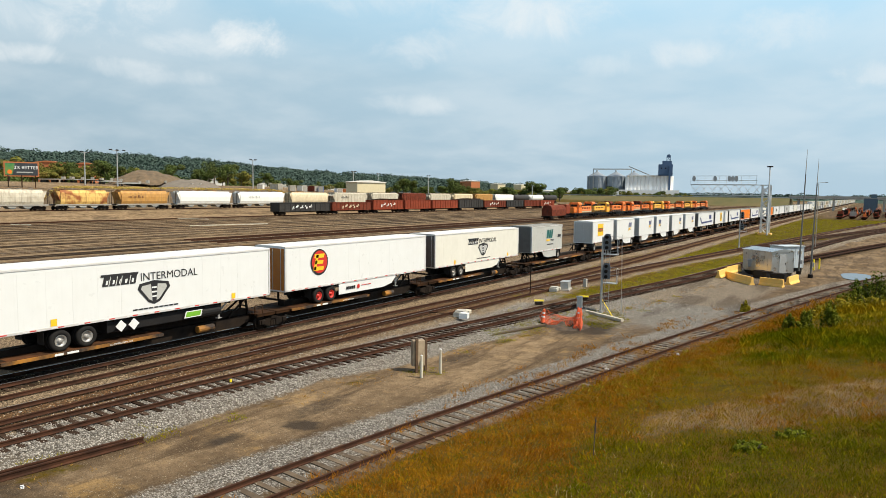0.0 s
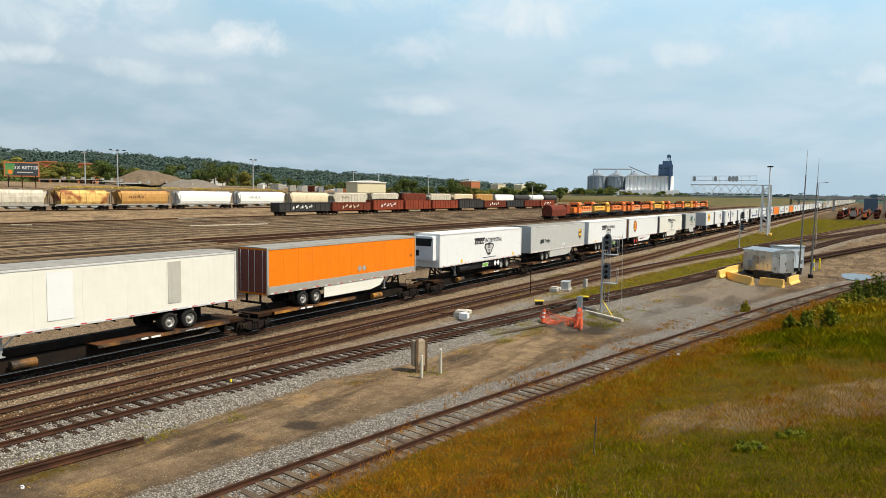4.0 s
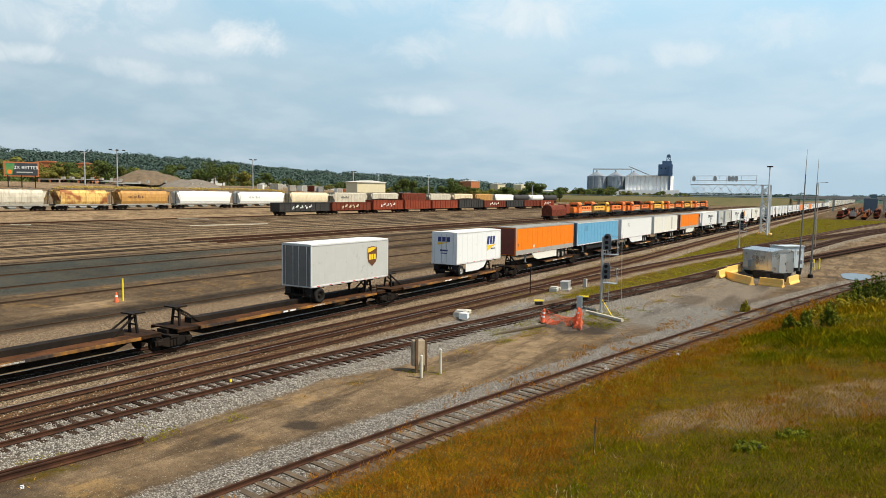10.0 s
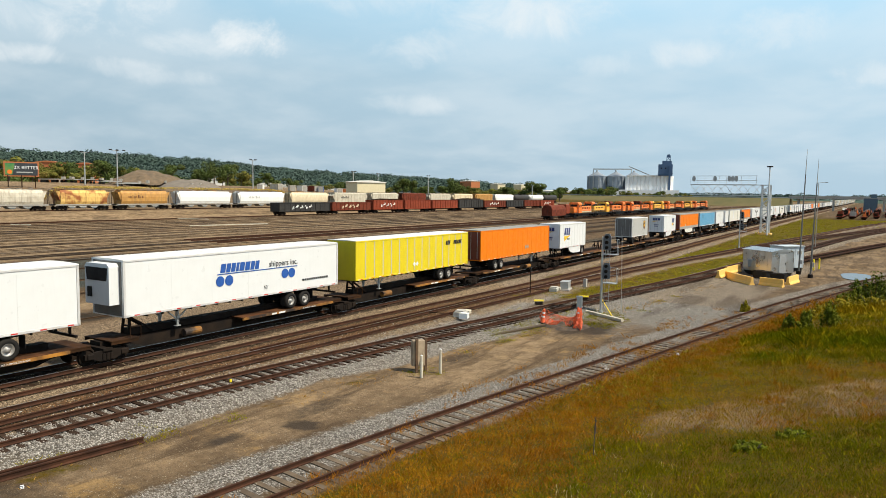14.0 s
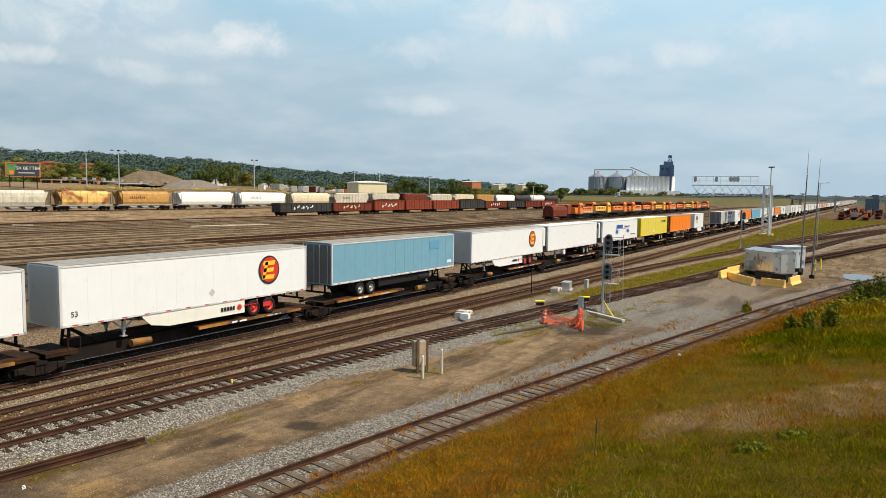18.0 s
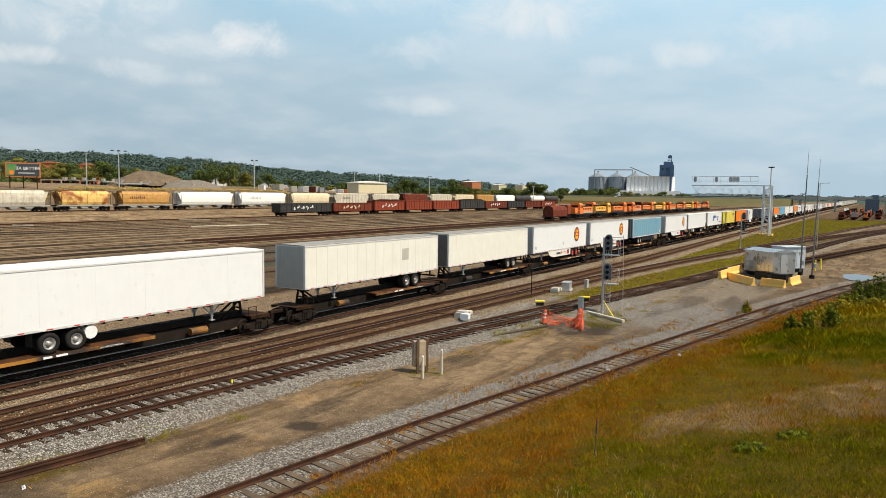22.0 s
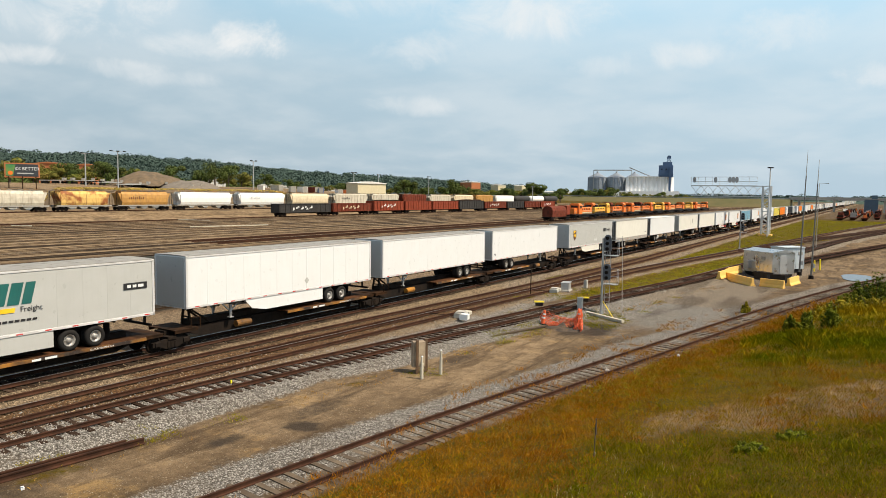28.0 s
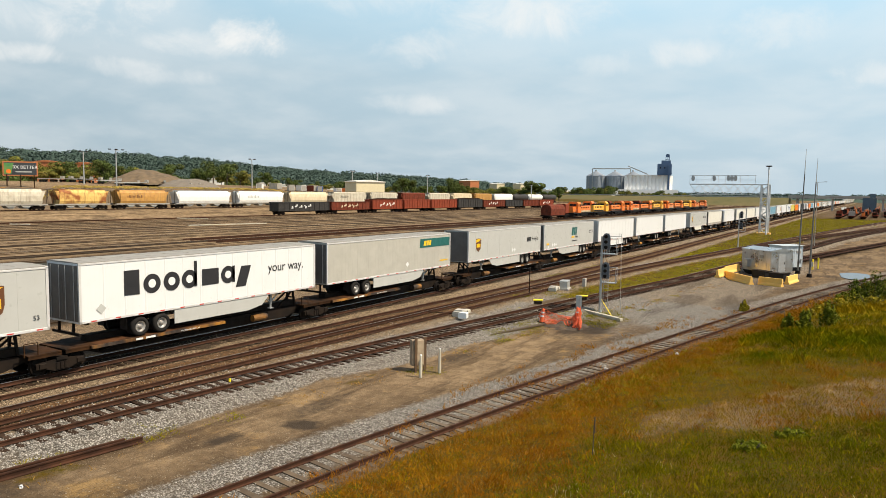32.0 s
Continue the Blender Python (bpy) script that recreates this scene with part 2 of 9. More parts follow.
class Shape:
    """Collects boxes, bars, cylinders and prisms, then becomes one mesh."""

    def __init__(self):
        self.v, self.f = [], []

    def add(self, verts, faces, m=None):
        n = len(self.v)
        self.v += [tuple(m @ Vector(p)) for p in verts] if m else [tuple(p) for p in verts]
        self.f += [tuple(i + n for i in face) for face in faces]
        return self

    def box(self, x, y, z, sx, sy, sz, m=None, b=0.0):
        """Box by centre and size; b: chamfer of its long edges."""
        hx, hy, hz = sx / 2, sy / 2, sz / 2
        if b:
            ring = [(hx - b, -hz), (hx, -hz + b), (hx, hz - b), (hx - b, hz), (-hx + b, hz), (-hx, hz - b), (-hx, -hz + b), (-hx + b, -hz)]
            return self.prism([(x + p, z + q) for p, q in ring], y - hy, y + hy, "y", m)
        v = [(x + i * hx, y + j * hy, z + k * hz) for i in (-1, 1) for j in (-1, 1) for k in (-1, 1)]
        return self.add(v, [(0, 1, 3, 2), (4, 6, 7, 5), (0, 4, 5, 1), (2, 3, 7, 6), (0, 2, 6, 4), (1, 5, 7, 3)], m)

    def prism(self, outline, a, b, axis="y", m=None):
        """Extrudes an outline. axis y: outline in x, z; x: in y, z; z: in x, y."""
        def at(p, t):
            return {"y": (p[0], t, p[1]), "x": (t, p[0], p[1]), "z": (p[0], p[1], t)}[axis]
        n = len(outline)
        v = [at(p, a) for p in outline] + [at(p, b) for p in outline]
        f = [tuple(range(n)), tuple(range(2 * n - 1, n - 1, -1))] + [(i, i + n, (i + 1) % n + n, (i + 1) % n) for i in range(n)]
        return self.add(v, f, m)

    def cyl(self, p, q, r, r2=None, n=12, m=None):
        """Cylinder or cone from p to q."""
        p, q = Vector(p), Vector(q)
        r2 = r if r2 is None else r2
        d = (q - p).normalized()
        u = d.orthogonal().normalized()
        w = d.cross(u)
        v = []
        for c, rad in ((p, r), (q, r2)):
            v += [c + (u * math.cos(2 * math.pi * i / n) + w * math.sin(2 * math.pi * i / n)) * rad for i in range(n)]
        f = [tuple(range(n - 1, -1, -1)), tuple(range(n, 2 * n))] + [(i, (i + 1) % n, (i + 1) % n + n, i + n) for i in range(n)]
        return self.add(v, f, m)

    def bar(self, p, q, w, h=None):
        """Square bar from p to q."""
        return self.cyl(p, q, w * 0.707, None, 4)

    def lathe(self, profile, n=20, axis="x"):
        """Turns a profile of (along, radius) round an axis."""
        v, f = [], []
        for a, r in profile:
            for i in range(n):
                c, s = math.cos(2 * math.pi * i / n) * r, math.sin(2 * math.pi * i / n) * r
                v.append({"x": (a, c, s), "y": (c, a, s), "z": (c, s, a)}[axis])
        for k in range(len(profile) - 1):
            f += [(k * n + i, k * n + (i + 1) % n, (k + 1) * n + (i + 1) % n, (k + 1) * n + i) for i in range(n)]
        f += [tuple(range(n)), tuple(range(len(v) - n, len(v)))]
        return self.add(v, f)

    def mesh(self, name, material, smooth=False):
        me = bpy.data.meshes.new(name)
        me.from_pydata(self.v, [], self.f)
        bm = bmesh.new()
        bm.from_mesh(me)
        bmesh.ops.recalc_face_normals(bm, faces=bm.faces)
        bm.to_mesh(me)
        bm.free()
        for mt in material if isinstance(material, (list, tuple)) else [material]:
            me.materials.append(mt)
        if smooth:
            for p in me.polygons:
                p.use_smooth = len(p.vertices) == 4
        return me


def part(name, me, parent=None, label="", at=None):
    """One mesh object under a thing or a part. at: a pose or a place in its parent's space."""
    ob = new(name, me)
    ob.parent = parent
    if at is not None:
        ob.matrix_basis = at if isinstance(at, Matrix) else Matrix.Translation(at)
    return tagged(ob, label) if label else ob


def thing(name, label, category, group="", at=None, me=None, kind=""):
    ob = new(name, me)
    if at is not None:
        ob.matrix_basis = at if isinstance(at, Matrix) else Matrix.Translation(at)
    return tagged(ob, label, category, group, kind)


def writing(text, size, material, depth=0.004):
    """Lettering with the built-in font, standing in the y-z plane and read from +x."""
    cu = bpy.data.curves.new("writing", "FONT")
    cu.body, cu.size, cu.align_x, cu.align_y, cu.extrude = text, size, "CENTER", "CENTER", depth
    tmp = bpy.data.objects.new("writing", cu)
    scene.collection.objects.link(tmp)
    me = bpy.data.meshes.new_from_object(tmp.evaluated_get(bpy.context.evaluated_depsgraph_get()))
    bpy.data.objects.remove(tmp)
    me.transform(Matrix(((0, 0, 1, 0), (1, 0, 0, 0), (0, 1, 0, 0), (0, 0, 0, 1))))
    me.materials.clear()
    me.materials.append(material)
    return me


def smooth(a, b, x):
    t = min(1.0, max(0.0, (x - a) / (b - a)))
    return t * t * (3 - 2 * t)


def course(pts):
    """A smooth line x(y) through a few stations (y, x)."""
    ys, xs = [p[0] for p in pts], [p[1] for p in pts]
    d = [float(q) for q in np.gradient(xs, ys)]
    known = {}

    def at(y):
        if y not in known:
            known[y] = float(reach(y))
        return known[y]

    def reach(y):
        if y <= ys[0]:
            return xs[0] + d[0] * (y - ys[0])
        if y >= ys[-1]:
            return xs[-1] + d[-1] * (y - ys[-1])
        i = int(np.searchsorted(ys, y)) - 1
        h = ys[i + 1] - ys[i]
        t = (y - ys[i]) / h
        return ((2 * t**3 - 3 * t**2 + 1) * xs[i] + (t**3 - 2 * t**2 + t) * h * d[i] + (-2 * t**3 + 3 * t**2) * xs[i + 1] + (t**3 - t**2) * h * d[i + 1])
    return at


# ---- plan: x across the lines, y along them away from the viewer, z = 0 on the main rail ----
LINE_MAIN = course([(-30, 0), (100, 0), (2500, 0)])
LINE_D = course([(-30, 3.1), (0, 3.2), (20, 3.5), (35, 4.0), (57, 5.1), (85, 5.6), (140, 5.2), (300, 5.0), (900, 5.0)])
LINE_B = course([(-30, 4.6), (0, 4.85), (16, 5.1), (30, 5.8), (42, 6.3), (60, 7.3), (85, 9.4), (117, 13.4), (160, 18.5), (230, 27.0), (320, 40)])
LINE_A = course([(-20, 5.3), (0, 6.4), (12, 7.35), (20, 8.05), (30, 9.3), (45, 11.4), (60, 13.8), (75, 16.3), (95, 18.6), (120, 21.5), (177, 28.2), (207, 33), (300, 50)])
LINE_SPUR = course([(-15, 14.8), (5, 16.2), (12.8, 17.25), (20, 18.3), (31, 20.3), (44, 22.8), (66, 27.3), (82, 31.2), (110, 40), (140, 52)])
LINES = (LINE_MAIN, LINE_D, LINE_B, LINE_A)
YARD = [-12.2, -19.4, -23.9, -28.4, -32.8] + [-36.9 - 4.4 * i for i in range(14)]
SPUR_TOP = -0.28


def ground_z(x, y):
    """Height of the ground sheet."""
    if x < -4.5:
        z = -0.3 + 2.1 * smooth(-6, -38, x) + 0.2 * smooth(-38, -100, x) + 1.7 * smooth(-101, -110, x) + 1.6 * smooth(-120, -260, x)
        return z + 5.5 * smooth(-135, -250, x) * (1 - smooth(260, 420, y)) + 1.0 * smooth(-260, -500, x)
    d = min(abs(x - line(y)) for line in LINES)
    z = -0.24 - 0.3 * smooth(1.5, 2.7, d)
    s = x - LINE_SPUR(min(y, 150))
    if abs(s) < 2.5 or s > 0:
        z = z + (SPUR_TOP - 0.178 - z) * (1 - smooth(1.2, 2.5, abs(s))) if s < 1.2 else SPUR_TOP - 0.178
    if s > 2.0 and y < 260:
        z += 0.16 * min(s - 2.0, 15.0) * smooth(2.0, 5.0, s) * (1 - smooth(70, 130, y)) + 0.05 * math.sin(x * 1.3) * math.cos(y * 0.9)
    return z + 0.025 * math.sin(0.9 * x + 0.31 * y) * math.sin(0.53 * y - 0.2 * x)


def steps(*spans):
    out = []
    for a, b, d in spans:
        out += list(np.arange(a, b, d))
    return out + [spans[-1][1]]


def bald(x, y):
    """Worn stony patch in the middle of the bank."""
    n = noise.noise(Vector((x * 0.5, y * 0.45, 7.0)))
    u, v = x - 30.6, (y - 28.2) - 0.75 * (x - 30.6)
    return 1 - smooth(0.55, 1.25, math.hypot(u / 5.2, v / 3.6) + 0.55 * n)


def rust_band(x, y):
    """The rust-brown bed under the two turnout tracks."""
    n = noise.noise(Vector((x * 0.8, y * 0.35, 3.0)))
    if y < 66:
        lo, hi = LINE_D(y) + (0.75 if y < 20 else -0.75), LINE_B(y) + 0.95
        return smooth(-0.35, 0.3, x - lo + 0.3 * n) * (1 - smooth(-0.3, 0.4, x - hi + 0.3 * n))
    return max(1 - smooth(0.9, 1.5, abs(x - LINE_D(y)) + 0.3 * n), 1 - smooth(0.9, 1.6, abs(x - LINE_B(y)) + 0.3 * n))


def zone(x, y):
    """Shares of ballast, grass and oily dirt (with painted train shade) on the ground, and how clean the stones are."""
    n = noise.noise(Vector((x * 0.23, y * 0.19, 0.3)))
    n2 = noise.noise(Vector((x * 0.9, y * 0.8, 4.3)))
    if x < -4.5:
        st = noise.noise(Vector((x * 0.35, y * 0.02, 2.0)))
        far = max(0.75 * smooth(380, 430, y) * smooth(-50, -70, x), 0.8 * smooth(-300, -340, x))
        k = min(range(len(YARD)), key=lambda i: abs(x - YARD[i]))
        along = noise.noise(Vector((k * 7.3, y * 0.012, 11.0)))
        cinders = (1 - smooth(0.7, 1.9, abs(x - YARD[k]) + 0.5 * n2)) * (0.15 + 0.85 * smooth(0.0, 0.2, along))
        stone = max(slate(x, y), 0.85 * smooth(-13.6, -12.6, x + 0.4 * n), 0.7 * cinders, 0.45 * smooth(0.1, 0.4, st))
        worn = 0.30 * smooth(0.1, 0.4, st) * smooth(-32, -40, x) + 0.3 * smooth(0.0, 0.4, n) * smooth(-13, -15, x)
        return (stone, far, max(0.0, 0.8 * cinders, worn + 0.15 * n2), 0.42 if x > -10.5 else 0.22)
    d = min(abs(x - line(y)) for line in LINES)
    s = x - LINE_SPUR(min(y, 150))
    ballast = 1 - smooth(2.0 + 0.7 * n, 3.1 + 0.7 * n, d)
    # gravel apron before the huts and beside the spur
    ballast = max(ballast, 0.8 * (1 - smooth(0.9, 2.3 + 0.8 * n, abs(s + 1.3))), 0.8 * smooth(38, 52, y + 6 * n) * (1 - smooth(95, 120, y)) * smooth(11, 14, x) * (1 - smooth(21, 25, x - 0.08 * (y - 50))))
    bare = bald(x, y) if s > 2 and y < 45 else 0.0
    ballast = max(ballast, 0.12 * bare)
    grass = smooth(1.0 + 0.5 * n, 1.9 + 0.5 * n, s) * (1 - smooth(120, 150, y)) * (1 - 0.8 * bare)
    # green strips between the tracks further off
    strip = smooth(50, 75, y) * (1 - smooth(300, 420, y)) * smooth(2.0, 3.2, x - LINE_D(y)) * smooth(1.7, 2.6, d)
    strip *= (1 - smooth(1.0, 3.0, x - LINE_B(y) - 4 * n)) if y > 100 else smooth(1.6, 3.0, LINE_B(y) - x)
    low = 0.8 * smooth(0.05, 0.35, n2 + n) * smooth(1.9, 2.8, d) * (1 - smooth(10, 14, x)) * smooth(30, 45, y)
    verge = 0.6 * smooth(2.6, 3.1, x - LINE_A(y)) * (1 - smooth(3.4, 4.2, x - LINE_A(y))) * (1 - smooth(60, 80, y)) * smooth(-0.2, 0.3, n2)
    middle = smooth(50, 64, y + 5 * n) * (1 - smooth(118, 140, y)) * smooth(1.5, 2.3, x - LINE_B(y)) * smooth(1.5, 2.3, LINE_A(y) - x)
    strip = max(strip, 0.9 * middle)
    grass = max(grass, strip * (1 - smooth(-0.2, 0.5, n2) * 0.4), low, verge)
    stain = 0.5 * smooth(0.05, 0.5, noise.noise(Vector((x * 0.55, y * 0.16, 8.0)))) * (1 - ballast)
    oil_shade = max(stain, 0.7 * (1 - smooth(0.55, 1.15, math.hypot((x - 13.0) / 0.42, (y - 17.3) / 1.3) + 0.6 * n2)), 1.1 * (1 - smooth(0.3, 0.75, math.hypot(x - 14.3, y - 19.7) + 0.4 * n2)))
    oil_shade = max(oil_shade, 0.8 * (1 - smooth(0.6, 1.6, math.hypot((x - 16.4) / 1.4, (y - 45) / 2.6) + 0.5 * n2)))
    # road of dark oily gravel past the huts
    streak = noise.noise(Vector((x * 0.7, y * 0.12, 5.0)))
    oil_shade = max(oil_shade, 0.45 * smooth(-0.2, 0.35, streak) * smooth(46, 56, y) * (1 - smooth(80, 96, y)) * smooth(15, 18, x))
    # oily main-line ballast, with the shade under the train painted in as near-black
    oil_shade = max(oil_shade, 1.0 * (1 - smooth(1.15, 1.6, abs(x) + 0.25 * n2)))
    rust = rust_band(x, y)
    clean = 0.95 if x > LINE_B(y) + 1.9 else 0.5
    if y > 60:
        clean = 0.5 + 0.15 * smooth(-0.2, 0.3, n)
    clean = max(clean, 0.85 * (1 - smooth(2.0, 3.4, abs(s + 1.3))), (0.95 - 0.25 * smooth(42, 55, y)) * smooth(11, 14, x)) * (1 - 0.97 * rust)
    return ballast, grass, oil_shade, clean


def slate(x, y):
    """Blue-grey crushed stone under the nearer yard tracks."""
    if x > -4.5:
        return 0.0
    n = noise.noise(Vector((x * 0.3, y * 0.09, 13.0)))
    wide = smooth(-20.4, -21.2, x) * (1 - smooth(-32.2, -34.0, x + 1.5 * n)) * (1 - smooth(42, 78, y + 16 * n))
    return max(wide, 0.75 * (1 - smooth(1.0, 1.8, abs(x + 12.2) + 0.4 * n)))


def dustiness(x, y):
    """Where pale trodden dust covers the darker dirt."""
    n = noise.noise(Vector((x * 0.3, y * 0.22, 6.0)))
    if x < -4.5:
        trod = 0.8 * (1 - smooth(0.5, 1.3, math.hypot((x + 15.3) / 1.0, (y - 29.5) / 5.0) + 0.5 * n))
        return max(0.0, min(1.0, max(trod, smooth(-33, -37, x) * (0.9 + 0.75 * noise.noise(Vector((x * 0.5, y * 0.03, 1.0)))))))
    a = (0.45 + 0.5 * n) * smooth(22, 27, x - 0.06 * (y - 95)) * smooth(68, 95, y)
    b = 0.7 * (1 - smooth(3.0, 8.0, math.hypot((x - 14.5) * 1.6, (y - 34) * 0.55) + 2.5 * n))
    c = 0.5 * (1 - smooth(1.5, 4.5, math.hypot((x - 12.5) * 1.5, (y - 20) * 0.35) + 1.5 * n))
    return max(0.0, min(1.0, max(a, b, c, 0.35 * bald(x, y) if y < 45 else 0.0) + 0.2 * n))


def ground_material():
    m, nt, b = tree_of("ground")
    co = nt.nodes.new("ShaderNodeTexCoord").outputs["Object"]
    at = nt.nodes.new("ShaderNodeVertexColor")
    at.layer_name = "zone"
    sep = nt.nodes.new("ShaderNodeSeparateColor")
    link(nt, at.outputs[0], sep.inputs[0])
    run = nt.nodes.new("ShaderNodeMapping")  # drawn out along the lines, as wheels leave it
    run.inputs["Scale"].default_value, run.inputs["Rotation"].default_value = (1.0, 0.14, 1.0), (0, 0, radians(9))
    link(nt, co, run.inputs["Vector"])
    along = run.outputs[0]
    edge = noise_node(nt, co, 4.0, 6, 0.72)
    # dirt
    dirt = mix(nt, ramp(nt, noise_node(nt, co, 0.35, 6), 0.38, 0.60), (0.128, 0.087, 0.050), (0.058, 0.040, 0.025))
    dirt = mix(nt, ramp(nt, noise_node(nt, co, 2.2, 7, 0.68), 0.44, 0.72, 0, 0.7), dirt, (0.190, 0.138, 0.085))
    dirt = mix(nt, ramp(nt, noise_node(nt, co, 0.55, 5, 0.6), 0.54, 0.66, 0, 0.8), dirt, (0.24, 0.142, 0.042))
    dirt = mix(nt, ramp(nt, noise_node(nt, co, 0.85, 6, 0.7), 0.46, 0.58, 0, 0.65), dirt, (0.060, 0.040, 0.023))
    dust = nt.nodes.new("ShaderNodeVertexColor")
    dust.layer_name = "dust"
    pale = mix(nt, ramp(nt, noise_node(nt, co, 1.1, 6, 0.65), 0.35, 0.65), (0.175, 0.122, 0.070), (0.34, 0.245, 0.148))
    cover = nt.nodes.new("ShaderNodeSeparateColor")
    link(nt, dust.outputs[0], cover.inputs[0])
    dirt = mix(nt, cover.outputs[0], dirt, pale)
    dirt = mix(nt, ramp(nt, noise_node(nt, along, 1.3, 6, 0.65), 0.50, 0.62, 0, 0.75), dirt, (0.062, 0.041, 0.024))
    dirt = mix(nt, ramp(nt, noise_node(nt, co, 9.0, 5, 0.75), 0.50, 0.70, 0, 0.75), dirt, (0.05, 0.032, 0.017))
    # crushed stone
    vor = nt.nodes.new("ShaderNodeTexVoronoi")
    vor.inputs["Scale"].default_value = 16.0
    link(nt, co, vor.inputs["Vector"])
    sc = nt.nodes.new("ShaderNodeSeparateColor")
    link(nt, vor.outputs["Color"], sc.inputs[0])
    # loose pebbles strewn over the dirt
    strewn = mix(nt, sc.outputs[0], (0.04, 0.030, 0.021), (0.34, 0.28, 0.20))
    where = nt.nodes.new("ShaderNodeMath")
    where.operation = "MULTIPLY"
    link(nt, ramp(nt, sc.outputs[1], 0.62, 0.66), where.inputs[0])
    link(nt, ramp(nt, vor.outputs["Distance"], 0.42, 0.30), where.inputs[1])
    spread = nt.nodes.new("ShaderNodeMath")
    spread.operation = "MULTIPLY"
    link(nt, where.outputs[0], spread.inputs[0])
    link(nt, ramp(nt, noise_node(nt, co, 0.9, 4, 0.6), 0.42, 0.62, 0.25, 1.0), spread.inputs[1])
    dirt = mix(nt, spread.outputs[0], dirt, strewn)
    oil_shade_sum = nt.nodes.new("ShaderNodeMath")
    oil_shade_sum.operation = "MULTIPLY_ADD"
    link(nt, edge, oil_shade_sum.inputs[0])
    oil_shade_sum.inputs[1].default_value = 0.9
    link(nt, sep.outputs[2], oil_shade_sum.inputs[2])
    oil_shade_mask = ramp(nt, oil_shade_sum.outputs[0], 0.62, 1.15, 0, 0.9)
    dirt = mix(nt, oil_shade_mask, dirt, mix(nt, noise_node(nt, co, 3.0, 5), (0.018, 0.015, 0.012), (0.06, 0.046, 0.034)))
    old = mix(nt, sc.outputs[0], (0.040, 0.019, 0.008), (0.25, 0.128, 0.054))
    tan = mix(nt, sc.outputs[0], (0.085, 0.060, 0.036), (0.52, 0.395, 0.26))
    stone = mix(nt, ramp(nt, at.outputs[1], 0.0, 0.5), old, tan)
    stone = mix(nt, ramp(nt, at.outputs[1], 0.5, 0.95), stone, mix(nt, sc.outputs[0], (0.085, 0.079, 0.070), (0.47, 0.445, 0.40)))
    stone = mix(nt, cover.outputs[1], stone, mix(nt, sc.outputs[0], (0.026, 0.034, 0.032), (0.088, 0.107, 0.097)))
    # oiled stones, and the train's shade painted on the main-line ballast
    stone = mix(nt, oil_shade_mask, stone, mix(nt, sc.outputs[0], (0.006, 0.005, 0.004), (0.035, 0.026, 0.018)))
    stone = mix(nt, ramp(nt, vor.outputs["Distance"], 0.25, 0.6, 0, 0.7), stone, (0.024, 0.018, 0.012))
    stone = mix(nt, ramp(nt, noise_node(nt, co, 0.5, 5), 0.42, 0.7, 0, 0.25), stone, (0.12, 0.085, 0.052))
    # dry and green ground cover
    turf = mix(nt, ramp(nt, noise_node(nt, co, 0.6, 6, 0.6), 0.38, 0.62), (0.055, 0.046, 0.003), (0.105, 0.052, 0.005))
    turf = mix(nt, ramp(nt, noise_node(nt, co, 12.0, 4, 0.7), 0.42, 0.66, 0, 0.7), turf, (0.05, 0.042, 0.006))
    turf = mix(nt, ramp(nt, noise_node(nt, co, 5.0, 5, 0.7), 0.56, 0.70, 0, 0.4), turf, (0.16, 0.092, 0.014))

    def share(ch):
        a = nt.nodes.new("ShaderNodeMath")
        a.operation = "MULTIPLY_ADD"
        link(nt, edge, a.inputs[0])
        a.inputs[1].default_value = 1.1
        link(nt, ch, a.inputs[2])
        return ramp(nt, a.outputs[0], 0.9, 1.2)
    c = mix(nt, share(sep.outputs[0]), dirt, stone)
    c = mix(nt, share(sep.outputs[1]), c, turf)
    link(nt, c, b.inputs["Base Color"])
    b.inputs["Roughness"].default_value = 0.95
    b.inputs["Specular IOR Level"].default_value = 0.08
    h = nt.nodes.new("ShaderNodeMath")
    h.operation = "MULTIPLY_ADD"
    link(nt, vor.outputs["Distance"], h.inputs[0])
    h.inputs[1].default_value = -1.4
    link(nt, noise_node(nt, co, 7.0, 7, 0.7), h.inputs[2])
    bump(nt, h.outputs[0], 0.7, 0.03, b)
    return m


def build_ground():
    xs = steps((-6000, -1000, 500), (-1000, -300, 60), (-300, -120, 15), (-120, -96, 1.5), (-96, -4.5, 0.75), (-4.5, 34, 0.4), (34, 60, 1.5), (60, 300, 20), (300, 1000, 100), (1000, 6000, 500))
    ys = steps((-3000, -200, 400), (-200, -20, 20), (-20, 6, 1.5), (6, 100, 0.5), (100, 200, 2), (200, 500, 10), (500, 1500, 50), (1500, 6000, 300))
    v = [(x, y, ground_z(x, y)) for y in ys for x in xs]
    n = len(xs)
    f = [(j * n + i, j * n + i + 1, (j + 1) * n + i + 1, (j + 1) * n + i) for j in range(len(ys) - 1) for i in range(n - 1)]
    me = bpy.data.meshes.new("ground")
    me.from_pydata(v, [], f)
    dust = me.color_attributes.new("dust", "FLOAT_COLOR", "POINT")
    at = me.color_attributes.new("zone", "FLOAT_COLOR", "POINT")
    col = np.zeros((len(v), 4), np.float32)
    for i, p in enumerate(v):
        col[i] = zone(p[0], p[1])
    at.data.foreach_set("color", col.ravel())
    pale = np.ones((len(v), 4), np.float32)
    for i, p in enumerate(v):
        pale[i, :2] = dustiness(p[0], p[1]), slate(p[0], p[1])
    dust.data.foreach_set("color", pale.ravel())
    for p in me.polygons:
        p.use_smooth = True
    me.materials.append(ground_material())
    thing("ground", "dusty rail yard ground with gravel, oily dirt and dry grass", "ground", kind="structure", me=me)


build_ground()

